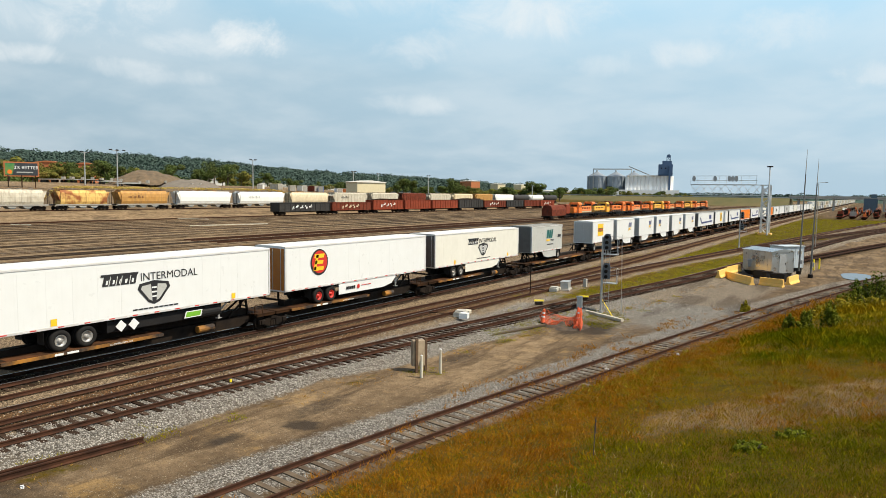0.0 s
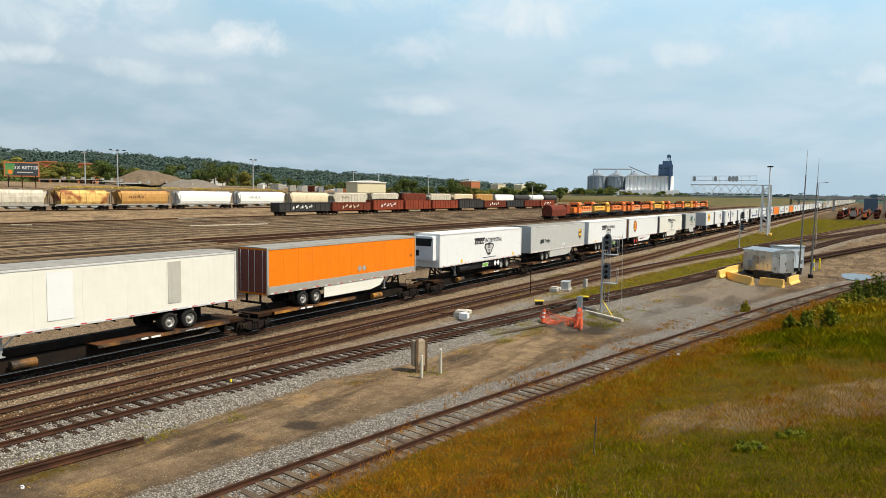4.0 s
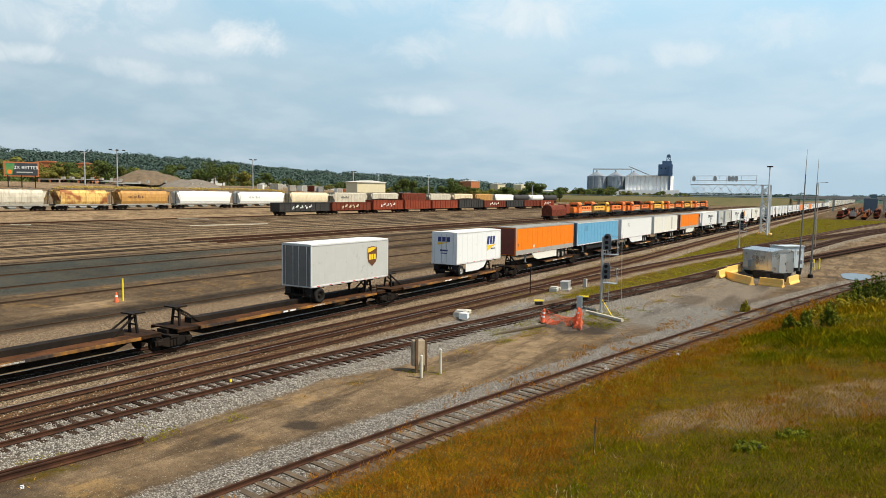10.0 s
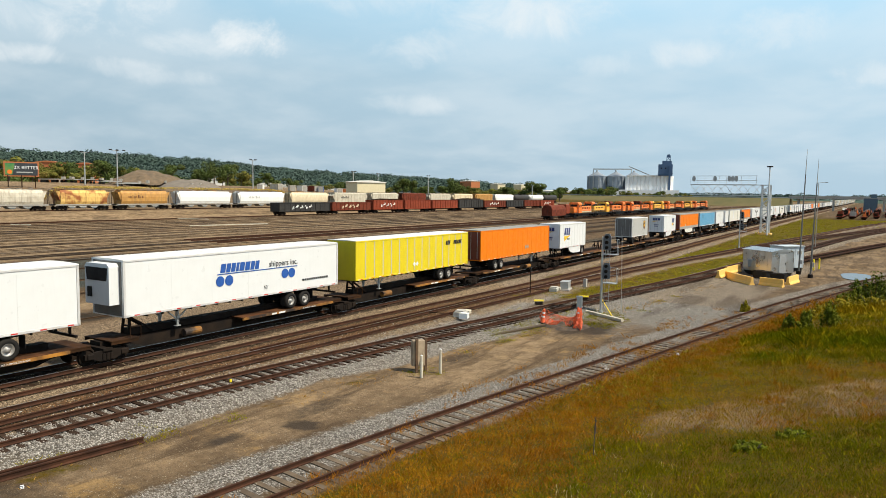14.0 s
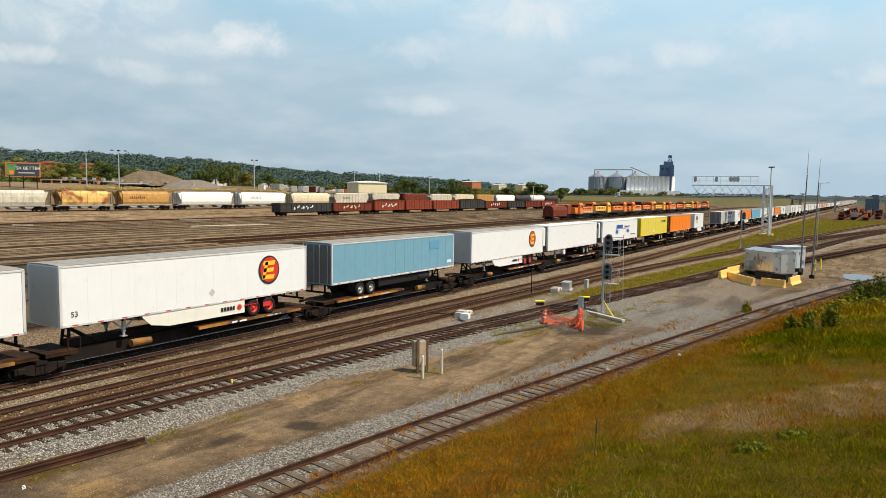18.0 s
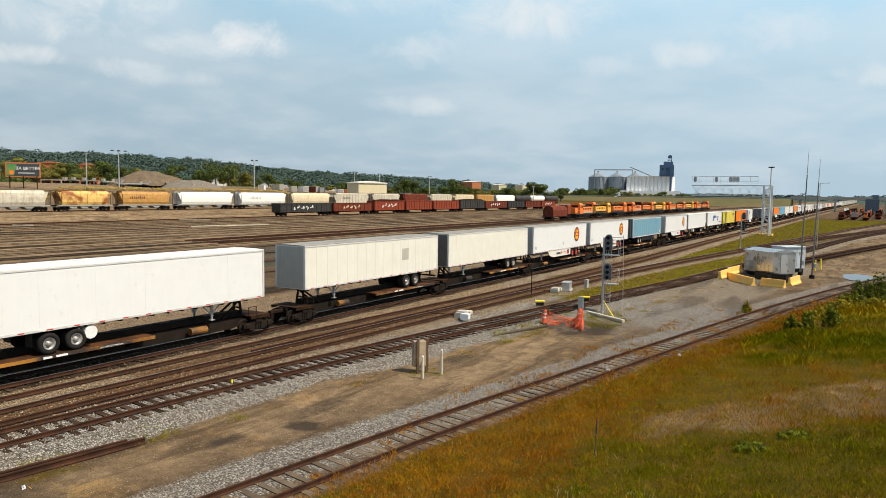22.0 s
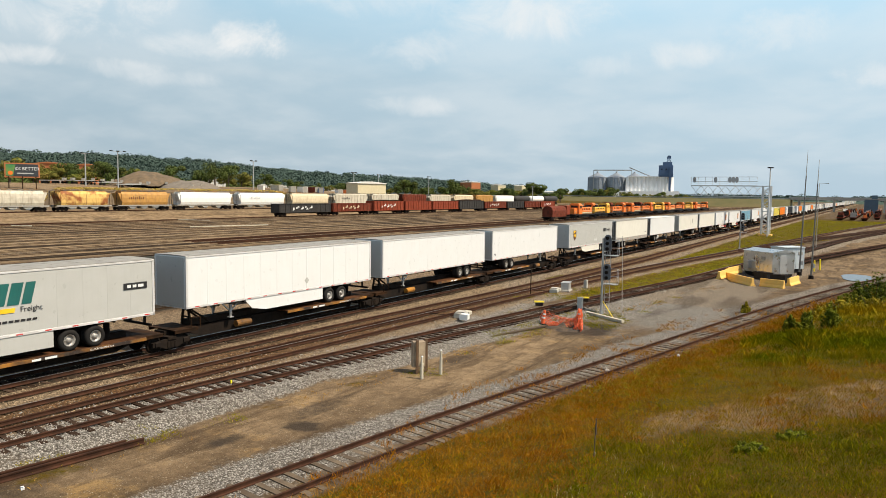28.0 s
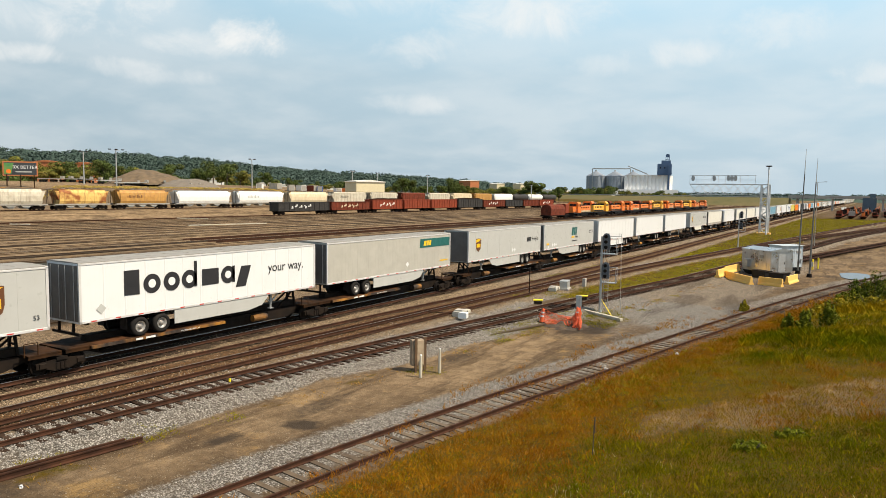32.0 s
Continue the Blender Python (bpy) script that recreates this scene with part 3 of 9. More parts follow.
# ---- tracks ----
PROFILE = [(-0.07, -0.17), (0.07, -0.17), (0.07, -0.155), (0.012, -0.13), (0.012, -0.045), (0.036, -0.035), (0.036, 0.0), (-0.036, 0.0), (-0.036, -0.035), (-0.012, -0.045), (-0.012, -0.13), (-0.07, -0.155)]


def rail_mesh(line, off, ys, top, material, head):
    v, f = [], []
    k = len(PROFILE)
    for y in ys:
        s = (line(y + 0.5) - line(y - 0.5))
        nx, ny = 1 / math.hypot(1, s), -s / math.hypot(1, s)
        x0 = line(y)
        for px, pz in PROFILE:
            v.append((x0 + nx * (off + px), y + ny * (off + px), top + pz))
    for j in range(len(ys) - 1):
        f += [(j * k + i, j * k + (i + 1) % k, (j + 1) * k + (i + 1) % k, (j + 1) * k + i) for i in range(k)]
    f += [tuple(range(k)), tuple(range(len(v) - k, len(v)))]
    me = bpy.data.meshes.new("rail")
    me.from_pydata(v, [], f)
    me.materials.append(material)
    me.materials.append(head)
    for j in range(len(ys) - 1):
        me.polygons[j * k + 6].material_index = 1
    return me


def tie_shapes(material, length, count=4):
    out = []
    for i in range(count):
        s = Shape()
        w, e = 0.22 + 0.02 * random.random(), 0.02
        s.box(0, 0, -0.09, length + random.uniform(-0.1, 0.1), w, 0.18)
        for k, p in enumerate(s.v):
            s.v[k] = (p[0] + random.uniform(-e, e), p[1] + random.uniform(-e, e) * 0.7, p[2] + random.uniform(-0.012, 0.012))
        out.append(s.mesh("tie", material))
    return out


def track(name, label, line, y0, y1, ynear, top, pitch, material, head, length=2.6, step=2.0, skip=0.0, sunk=0.165, right_from=None, bright=None):
    t = thing(name, label, "railway track", "yard tracks", kind="structure")
    ys = list(np.arange(y0, min(y1, 160), step)) + list(np.arange(160, y1, 20)) if y1 > 160 else list(np.arange(y0, y1, step))
    ys = ys + [y1]
    for off in (-0.755, 0.755):
        span = [y for y in ys if off < 0 or right_from is None or y >= right_from]
        part("rail", rail_mesh(line, off, span, top, RAIL, head if off != bright else SHINE), t)
    shapes = tie_shapes(material, length)
    y, rest = y0, Shape()
    while y < y1 and y < 420:
        jitter = random.uniform(-0.05, 0.05)
        a = -math.atan(line(y + 0.5) - line(y - 0.5)) + random.uniform(-0.025, 0.025)
        m = Matrix.Translation((line(y), y + jitter, top - sunk)) @ Matrix.Rotation(a, 4, "Z")
        if random.random() >= skip:
            if y < ynear:
                part("tie", random.choice(shapes), t, at=m)
            else:
                rest.box(0, 0, -0.05, length, 0.23, 0.10, m)
        y += pitch
    if rest.v:
        tagged(part("ties", rest.mesh("ties", material), t), kind="stuff")
    return t


track("track_main", "main line track with worn rails on dark timber ties in ballast", LINE_MAIN, -25, 2500, 60, 0.0, 0.53, TIE, SHINE, 2.6, sunk=0.225)
track("track_passing", "rusty turnout track on dark ties in brown ballast", LINE_D, 12, 900, 70, 0.0, 0.55, TIE, RAIL, 2.6, sunk=0.262, right_from=26)
track("track_second", "second track with one bright rail and rusty ties", LINE_B, -20, 320, 70, 0.0, 0.55, TIE, RAIL, 2.5, sunk=0.268, bright=-0.755)
track("track_siding", "siding with rusty rails and timber ties on clean grey gravel", LINE_A, -18, 300, 100, 0.0, 0.55, TIE, RAIL, 2.6, sunk=0.2)
track("track_spur", "old spur track with grey weathered ties sunk in dirt", LINE_SPUR, -10, 130, 90, SPUR_TOP, 0.56, TIE_GREY, RAIL, 2.5, skip=0.04)

LINE_L1 = course([(100, 22.2), (130, 28.5), (170, 37.5), (230, 51), (300, 67)])
LINE_L2 = course([(122, 14.6), (150, 18.4), (185, 24.5), (240, 36), (320, 53)])
track("track_ladder", "ladder track curving away over bare dirt", LINE_L1, 100, 300, 100, -0.05, 0.6, TIE, RAIL, 2.6, sunk=0.19)
track("track_ladder_far", "farther ladder track on dark ties", LINE_L2, 122, 320, 100, -0.05, 0.6, TIE, RAIL, 2.6, sunk=0.19)

YARD_WEB = paint("dark_yard_rail", (0.075, 0.048, 0.030), (0.022, 0.015, 0.011), 0.8, scale=0.15, amount=1.0, spec=0.1)
YARD_HEAD = paint("dull_yard_rail_head", (0.36, 0.30, 0.23), (0.2, 0.15, 0.11), 0.5, 0.4)


def yard_line(x):
    return lambda y: x


for i, x in enumerate(YARD):
    top = ground_z(x, 100) + (0.075 if x > -35 else 0.055)
    t = thing("track_yard", "classification yard track with rusty rails flush in cinders", "railway track", "yard tracks", kind="structure")
    for off in (-0.755, 0.755):
        part("rail", rail_mesh(yard_line(x), off, [-60, 100, 700], top, YARD_WEB, YARD_HEAD if i in (6, 9, 10, 14) and off < 0 else YARD_WEB), t)

# ---- the moving train ----
TRAIN = []  # (thing, y at the start, x, z)
DECK_Z = 1.05
LOW, HIGH, HALF = 1.10, 3.95, 1.30
MESH = {}


def shared(key, make):
    if key not in MESH:
        MESH[key] = make()
    return MESH[key]


def tyre_mesh():
    s = Shape()
    s.lathe([(-0.30, 0.30), (-0.29, 0.44), (-0.24, 0.50), (-0.06, 0.50), (-0.02, 0.43), (0.02, 0.43), (0.06, 0.50), (0.24, 0.50), (0.29, 0.44), (0.30, 0.30), (0.2, 0.28), (-0.2, 0.28)], 20, "x")
    return s.mesh("tyre", RUBBER, True)


def rim_mesh(material):
    s = Shape()
    s.lathe([(-0.05, 0.29), (0.27, 0.29), (0.285, 0.27), (0.18, 0.22), (0.16, 0.12), (0.26, 0.11), (0.29, 0.07), (0.29, 0.01)], 16, "x")
    for i in range(8):
        a = i * math.pi / 4
        s.cyl((0.15, 0.17 * math.cos(a), 0.17 * math.sin(a)), (0.20, 0.17 * math.cos(a), 0.17 * math.sin(a)), 0.025, None, 6)
    return s.mesh("rim", material, True)


def emblem(owner, pieces, y, z, name="emblem", label=""):
    """Flat painted shapes on the side that faces +x: a list of (material, outlines in y, z)."""
    for k, (material, outlines) in enumerate(pieces):
        s = Shape()
        for o in outlines:
            s.prism(o, 0, 0.004, "x")
        tagged(part(name, s.mesh(name, material), owner, label if k == 0 else "", at=(HALF + 0.016 + 0.004 * k, y, z)), kind="stuff" if len(outlines) > 2 else "")


def ring(cy, cz, ry, rz, n=28):
    return [(cy + ry * math.cos(2 * math.pi * i / n), cz + rz * math.sin(2 * math.pi * i / n)) for i in range(n)]


def slab(y, z, w, h, lean=0.0):
    return [(y - w / 2 - lean * h / 2, z - h / 2), (y + w / 2 - lean * h / 2, z - h / 2), (y + w / 2 + lean * h / 2, z + h / 2), (y - w / 2 + lean * h / 2, z + h / 2)]


def word(widths, height, gap, lean=0.0, y=0.0, z=0.0):
    """A row of plain bars in place of a brand name."""
    total = sum(widths) + gap * (len(widths) - 1)
    out, at = [], y - total / 2
    for w in widths:
        out.append(slab(at + w / 2, z, w, height, lean))
        at += w + gap
    return out


def lettering(owner, text, size, material, y, z):
    part("lettering", shared(("text", text, size, material.name), lambda: writing(text, size, material)), owner, at=(HALF + 0.018, y, z))


def trailer(start, length, nose, side, roof, label, end=None, panels=13, ribs=None, skirt=None, rims=RIM, reefer=False, rail=ALU, tape=True, belly=None, axles=2, low_band=None, far=False):
    """A highway trailer. nose: +1 if its front points along +y. Its near side is +x."""
    t = thing("semi_trailer" if length > 10 else "short_trailer", label, "trailer", "trailers on the train")
    TRAIN.append((t, start + length / 2, 0.0, DECK_Z))
    h, n = length / 2, nose
    # charcoal and grey end tones carry painted shade of the end faces
    end = end or side
    key = (length, side.name)
    part("body", shared(("body", *key), lambda: Shape().box(0, 0, (LOW + HIGH) / 2, 2.57, length, HIGH - LOW, None, 0.03).mesh("body", side)), t)

    def roof_mesh():
        s = Shape()
        s.prism([(-1.30, 0), (1.30, 0), (1.30, 0.03), (0.7, 0.055), (0, 0.065), (-0.7, 0.055), (-1.30, 0.03)], -h - 0.01, h + 0.01)
        for k in range(int(length / 1.2)):
            s.prism([(-1.26, 0.03), (1.26, 0.03), (0.7, 0.062), (0, 0.072), (-0.7, 0.062)], -h + 0.6 + k * 1.2, -h + 0.64 + k * 1.2)
        return s.mesh("roof", roof)
    part("roof", shared(("roof", length, roof.name), roof_mesh), t, at=(0, 0, HIGH))
    for x in (-1, 1):
        part("top_rail", shared(("top_rail", length, rail.name), lambda: Shape().box(0, 0, 0, 0.05, length, 0.09, None, 0.01).mesh("top_rail", rail)), t, at=(x * 1.295, 0, HIGH - 0.05))
        part("bottom_rail", shared(("bottom_rail", length, (low_band or rail).name), lambda: Shape().box(0, 0, 0, 0.05, length, 0.13 if not low_band else 0.5, None, 0.012).mesh("bottom_rail", low_band or rail)), t, at=(x * 1.295, 0, LOW + (0.06 if not low_band else 0.24)))
    if not far:
        w = (length - 0.24) / panels
        zlo = LOW + (0.13 if not low_band else 0.5)
        me = shared(("panel", round(w, 3), side.name, zlo, bool(ribs)), lambda: Shape().box(0, 0, 0, 0.012, w - (0.009 if ribs else 0.003), HIGH - 0.12 - zlo).mesh("side_panel", side))
        for k in range(panels):
            part("side_panel", me, t, at=(1.291 + 0.001 * (k % 2), -h + 0.12 + w * (k + 0.5), (zlo + HIGH - 0.12) / 2))
        if ribs:
            me = shared(("rib", ribs.name, zlo), lambda: Shape().prism([(0, -0.05), (0.015, -0.03), (0.015, 0.03), (0, 0.05)], zlo, HIGH - 0.12, "z").mesh("side_post", ribs))
            for k in range(1, panels):
                part("side_post", me, t, at=(1.296, -h + 0.12 + w * k, 0))
    # corner posts at both ends
    for y in (-1, 1):
        for x in (-1, 1):
            part("corner_post", shared(("post", rail.name), lambda: Shape().box(0, 0, (LOW + HIGH) / 2, 0.09, 0.12, HIGH - LOW + 0.02, None, 0.02).mesh("corner_post", rail)), t, at=(x * 1.275, y * (h - 0.05), 0))
    # rear doors
    for x in (-1, 1):
        d = part("rear_door", shared(("door", end.name), lambda: Shape().box(0, 0, 0, 1.2, 0.03, HIGH - LOW - 0.2).mesh("rear_door", end)), t, at=(x * 0.61, -n * (h + 0.012), (LOW + HIGH) / 2))
        if not far:
            for r in (-0.35, 0.35):
                part("lock_rod", shared("rod", lambda: Shape().cyl((0, 0, -1.3), (0, 0, 1.3), 0.02, None, 6).mesh("lock_rod", GALV)), d, at=(r, -n * 0.035, 0))
    part("front_wall", shared(("front", end.name), lambda: Shape().box(0, 0, 0, 2.3, 0.03, HIGH - LOW - 0.12, None, 0.01).mesh("front_wall", end)), t, at=(0, n * (h + 0.012), (LOW + HIGH) / 2))
    # running gear
    back = -n * h
    spots = [back + n * 3.2, back + n * 4.46] if axles == 2 else [back + n * 0.95]
    for y in spots:
        part("axle", shared("axle", lambda: Shape().cyl((-0.9, 0, 0), (0.9, 0, 0), 0.07, None, 8).mesh("axle", DARK)), t, at=(0, y, 0.5))
        for x in (-1, 1):
            wl = part("wheel", shared("tyre", tyre_mesh), t, at=Matrix.Translation((x * 0.98, y, 0.5)) @ Matrix.Rotation(0 if x > 0 else math.pi, 4, "Z"))
            part("rim", shared(("rim", rims.name), lambda: rim_mesh(rims)), wl)
            if not far:
                part("mud_flap", shared("flap", lambda: Shape().box(0, 0, 0, 0.55, 0.012, 0.6).mesh("mud_flap", BLACK)), t, at=(x * 0.95, y - n * 0.75 if y == spots[0] else y + n * 0.66, 0.72)) if y == spots[0] else None

    def slider():
        s = Shape()
        for x in (-0.5, 0.5):
            s.box(x, 0, 0.95, 0.1, 3.0 if axles == 2 else 1.6, 0.16)
            for y in ((-0.63, 0.63) if axles == 2 else (0,)):
                s.box(x, y, 0.72, 0.12, 0.35, 0.4)
                s.cyl((x + 0.1, y + 0.25, 0.5), (x + 0.1, y + 0.25, 0.9), 0.09, None, 8)
        for y in (-1.2, 0, 1.2) if axles == 2 else (-0.6, 0.6):
            s.box(0, y, 0.95, 1.0, 0.08, 0.12)
        return s.mesh("suspension", DARK)
    part("suspension", shared(("slider", axles), slider), t, at=(0, sum(spots) / len(spots), 0))

    def frame_mesh():
        s = Shape()
        for k in range(int(length / 0.9)):
            s.box(0, -h + 0.5 + 0.9 * k, LOW - 0.06, 2.4, 0.06, 0.12)
        return s.mesh("floor_beams", DARK)
    part("floor_beams", shared(("beams", length), frame_mesh), t)

    def bumper():
        s = Shape()
        s.box(0, 0, 0.55, 2.3, 0.1, 0.12)
        for x in (-0.6, 0.6):
            s.box(x, 0, 0.82, 0.1, 0.1, 0.56)
        return s.mesh("rear_bumper", DARK)
    part("rear_bumper", shared("bumper", bumper), t, at=(0, back + n * 0.1, 0))

    def gear():
        s = Shape()
        s.box(0, 0, 0.72, 0.14, 0.14, 0.75)
        s.box(0, 0, 0.30, 0.10, 0.10, 0.3)
        s.box(0, 0, 0.13, 0.25, 0.3, 0.04)
        s.bar((0, 0.05, 0.5), (0, 0.7, 1.05), 0.06)
        s.bar((0, -0.05, 0.5), (0, -0.7, 1.05), 0.06)
        return s.mesh("landing_leg", GALV if axles == 2 else DARK)
    ly = n * (h - (3.5 if axles == 2 else 2.1))
    for x in (-0.75, 0.75):
        part("landing_leg", shared(("gear", axles), gear), t, at=(x, ly, 0))
    if skirt:
        a, b = spots[-1] + n * 0.75, n * (h - (4.2 if axles == 2 else 2.9))

        def skirt_mesh():
            lo = 0.34
            return Shape().prism([(a, LOW), (a, lo), (b - n * 1.6, lo), (b - n * 0.5, lo + 0.2), (b, LOW - 0.1), (b, LOW)], -0.012, 0.012, "x").mesh("side_skirt", skirt)
        for x in (-1, 1):
            part("side_skirt", shared(("skirt", length, n, skirt.name), skirt_mesh), t, "pale fairing under the trailer side", at=(x * 1.27, 0, 0))
    if belly:  # dark equipment box or air spring cover under the floor
        part("belly_box", shared(("belly", n), lambda: Shape().box(0, 0, 0.72, 2.2, 7.0, 0.62, None, 0.05).mesh("belly_box", BLACK)), t, at=(0, spots[-1] + n * 4.6, 0))
        part("fuel_tank", shared("tank", lambda: Shape().cyl((0, -0.8, 0), (0, 0.8, 0), 0.3, None, 14).mesh("fuel_tank", BLACK)), t, at=(0.9, ly - n * 1.0, 0.65))
    if reefer:
        def unit():
            s = Shape()
            s.prism([(-1.0, 0), (1.0, 0), (1.0, 1.9), (0.85, 2.05), (-0.85, 2.05), (-1.0, 1.9)], 0, 0.55)
            return s.mesh("cooling_unit", WHITE)
        u = part("cooling_unit", shared("reefer", unit), t, "white refrigeration unit with dark grille", at=Matrix.Translation((0, n * (h + 0.02), 1.75)) @ Matrix.Rotation(0 if n > 0 else math.pi, 4, "Z"))
        part("grille", shared("grille", lambda: Shape().prism([(-0.8, 1.2), (0.8, 1.2), (0.9, 1.85), (-0.9, 1.85)], 0.54, 0.58).mesh("grille", BLACK)), u)
        part("control_panel", shared("panelbox", lambda: Shape().box(0.6, 0.57, 0.6, 0.35, 0.04, 0.5).mesh("control_panel", BLACK)), u)
    if tape and not far:
        def tape_mesh(k0):
            s = Shape()
            y = -h + 0.4 + 0.3 * k0
            while y < h - 0.4:
                s.box(0, y, 0, 0.006, 0.28, 0.05)
                y += 1.25
            return s.mesh("reflective_strip", RED if k0 else WHITE)
        for k0 in (0, 1):
            tagged(part("reflective_strip", shared(("tape", length, k0), lambda: tape_mesh(k0)), t, at=(1.325, 0, LOW + 0.06)), kind="stuff")
    return t


def sticker(t, y, z, w, h, material):
    emblem(t, [(material, [slab(0, 0, w, h)])], y, z, "sticker")


# -- brand marks reduced to plain coloured shapes --
def mark_block(t, y):
    emblem(t, [(INK, word([0.32, 0.32, 0.2, 0.42, 0.32], 0.46, 0.05, 0.25, -1.9, 0.0) + [slab(-1.9, 0.28, 2.0, 0.12, 0.25)]),
               (WHITE, word([0.1, 0.1, 0.06, 0.12, 0.1], 0.2, 0.25, 0.25, -1.9, -0.05))], y, 3.0)
    lettering(t, "INTERMODAL", 0.56, INK, y + 0.95, 3.03)
    emblem(t, [(INK, [[(-0.85, 0.42), (-0.95, 0.15), (-0.35, -0.55), (0, -0.68), (0.35, -0.55), (0.95, 0.15), (0.85, 0.42), (0, 0.55)]]),
               (SILVER, [[(-0.7, 0.30), (-0.76, 0.14), (-0.3, -0.42), (-0.12, -0.5), (-0.2, 0.36)], [(0.7, 0.30), (0.76, 0.14), (0.3, -0.42), (0.12, -0.5), (0.2, 0.36)]]),
               (WHITE, [slab(0, 0.18, 0.3, 0.08), slab(0, -0.05, 0.3, 0.08), slab(0, -0.28, 0.25, 0.08)])], y, 2.28)
    emblem(t, [(INK, word([0.25] * 9, 0.07, 0.05, 0.2))], y + 0.1, 1.42)
    for dy in (-5.2, 5.2):
        sticker(t, y + dy, 1.40, 0.28, 0.32, GOLD)


def mark_oval(t, y, z, r=0.86):
    emblem(t, [(INK, [ring(0, 0, r, r * 1.02)]), (RED, [ring(0.03, 0.02, r * 0.86, r * 0.88)]),
               (GOLD, [slab(0.0, 0.42, 0.95, 0.26, 0.3), slab(-0.03, 0.0, 0.8, 0.24, 0.3), slab(-0.06, -0.42, 0.95, 0.26, 0.3), slab(-0.32, 0.0, 0.24, 1.0, 0.3)])], y, z, label="black, red and yellow round emblem")


def mark_fairing(t, y0, z=0.72, house=True):
    emblem(t, [(INK, word([0.16, 0.16, 0.16, 0.16, 0.16], 0.22, 0.05, 0.0)), (RED, [ring(0.85, 0, 0.16, 0.16, 14)] + word([0.1] * 8, 0.06, 0.04, 0, 1.75, 0.05))], y0, z)
    if house:
        emblem(t, [(INK, [[(-0.35, 0.1), (0.35, 0.1), (0.0, 0.35)]]), (RED, [slab(0, -0.08, 0.6, 0.3)])], y0 + 3.0, z)


def mark_shield(t, y, z, s=1.0):
    o = [(-0.48, 0.55), (0, 0.62), (0.48, 0.55), (0.48, -0.1), (0.4, -0.38), (0, -0.66), (-0.4, -0.38), (-0.48, -0.1)]
    o = [(p * s, q * s) for p, q in o]
    emblem(t, [(SHIELD, [o]), (GOLD, [[(-0.44 * s, 0.5 * s), (0, 0.56 * s), (0.44 * s, 0.5 * s), (0.1 * s, 0.36 * s), (-0.44 * s, 0.22 * s)]] + word([0.2 * s, 0.2 * s, 0.2 * s], 0.34 * s, 0.06 * s, 0, 0, -0.06 * s))], y, z, label="brown and gold shield emblem")


def mark_speed(t, y, z, s=1.0):
    emblem(t, [(NAVY, word([0.5 * s, 0.46 * s, 0.46 * s], 0.85 * s, 0.16 * s, 0.2, 0, 0.3 * s)), (GOLD, [[(-1.0 * s, -0.25 * s), (1.1 * s, -0.18 * s), (0.2 * s, -0.42 * s), (-0.95 * s, -0.85 * s), (-0.85 * s, -0.5 * s)]])], y, z, label="navy bars over an orange swoosh")
    lettering(t, "FREIGHT", 0.26 * s, INK, y + 0.45 * s, z - 0.62 * s)


def mark_lean(t, y, z, s=1.0):
    emblem(t, [(GREEN, word([0.55 * s, 0.5 * s, 0.42 * s], 0.95 * s, 0.1 * s, 0.25, 0, 0.2 * s)), (GOLD, [slab(-0.45 * s, -0.5 * s, 0.95 * s, 0.2 * s, 0.25)])], y, z, label="dark green bars over a yellow bar")
    lettering(t, "Freight", 0.34 * s, INK, y + 0.72 * s, z - 0.5 * s)
    emblem(t, [(INK, word([0.2] * 7, 0.1, 0.05, 0.15))], y + 0.1, z - 0.98 * s)


def diamonds(t, y, z, r, material, count=2):
    emblem(t, [(material, [[(k * 2.1 * r - r, 0), (k * 2.1 * r, -r), (k * 2.1 * r + r, 0), (k * 2.1 * r, r)] for k in range(count)])], y, z, "placard_holder")


def freight_words(t, y, z):
    emblem(t, [(INK, word([0.3, 0.26, 0.26], 0.44, 0.06, 0.08, -0.75))], y, z)
    lettering(t, "Freight", 0.56, INK, y + 0.75, z)


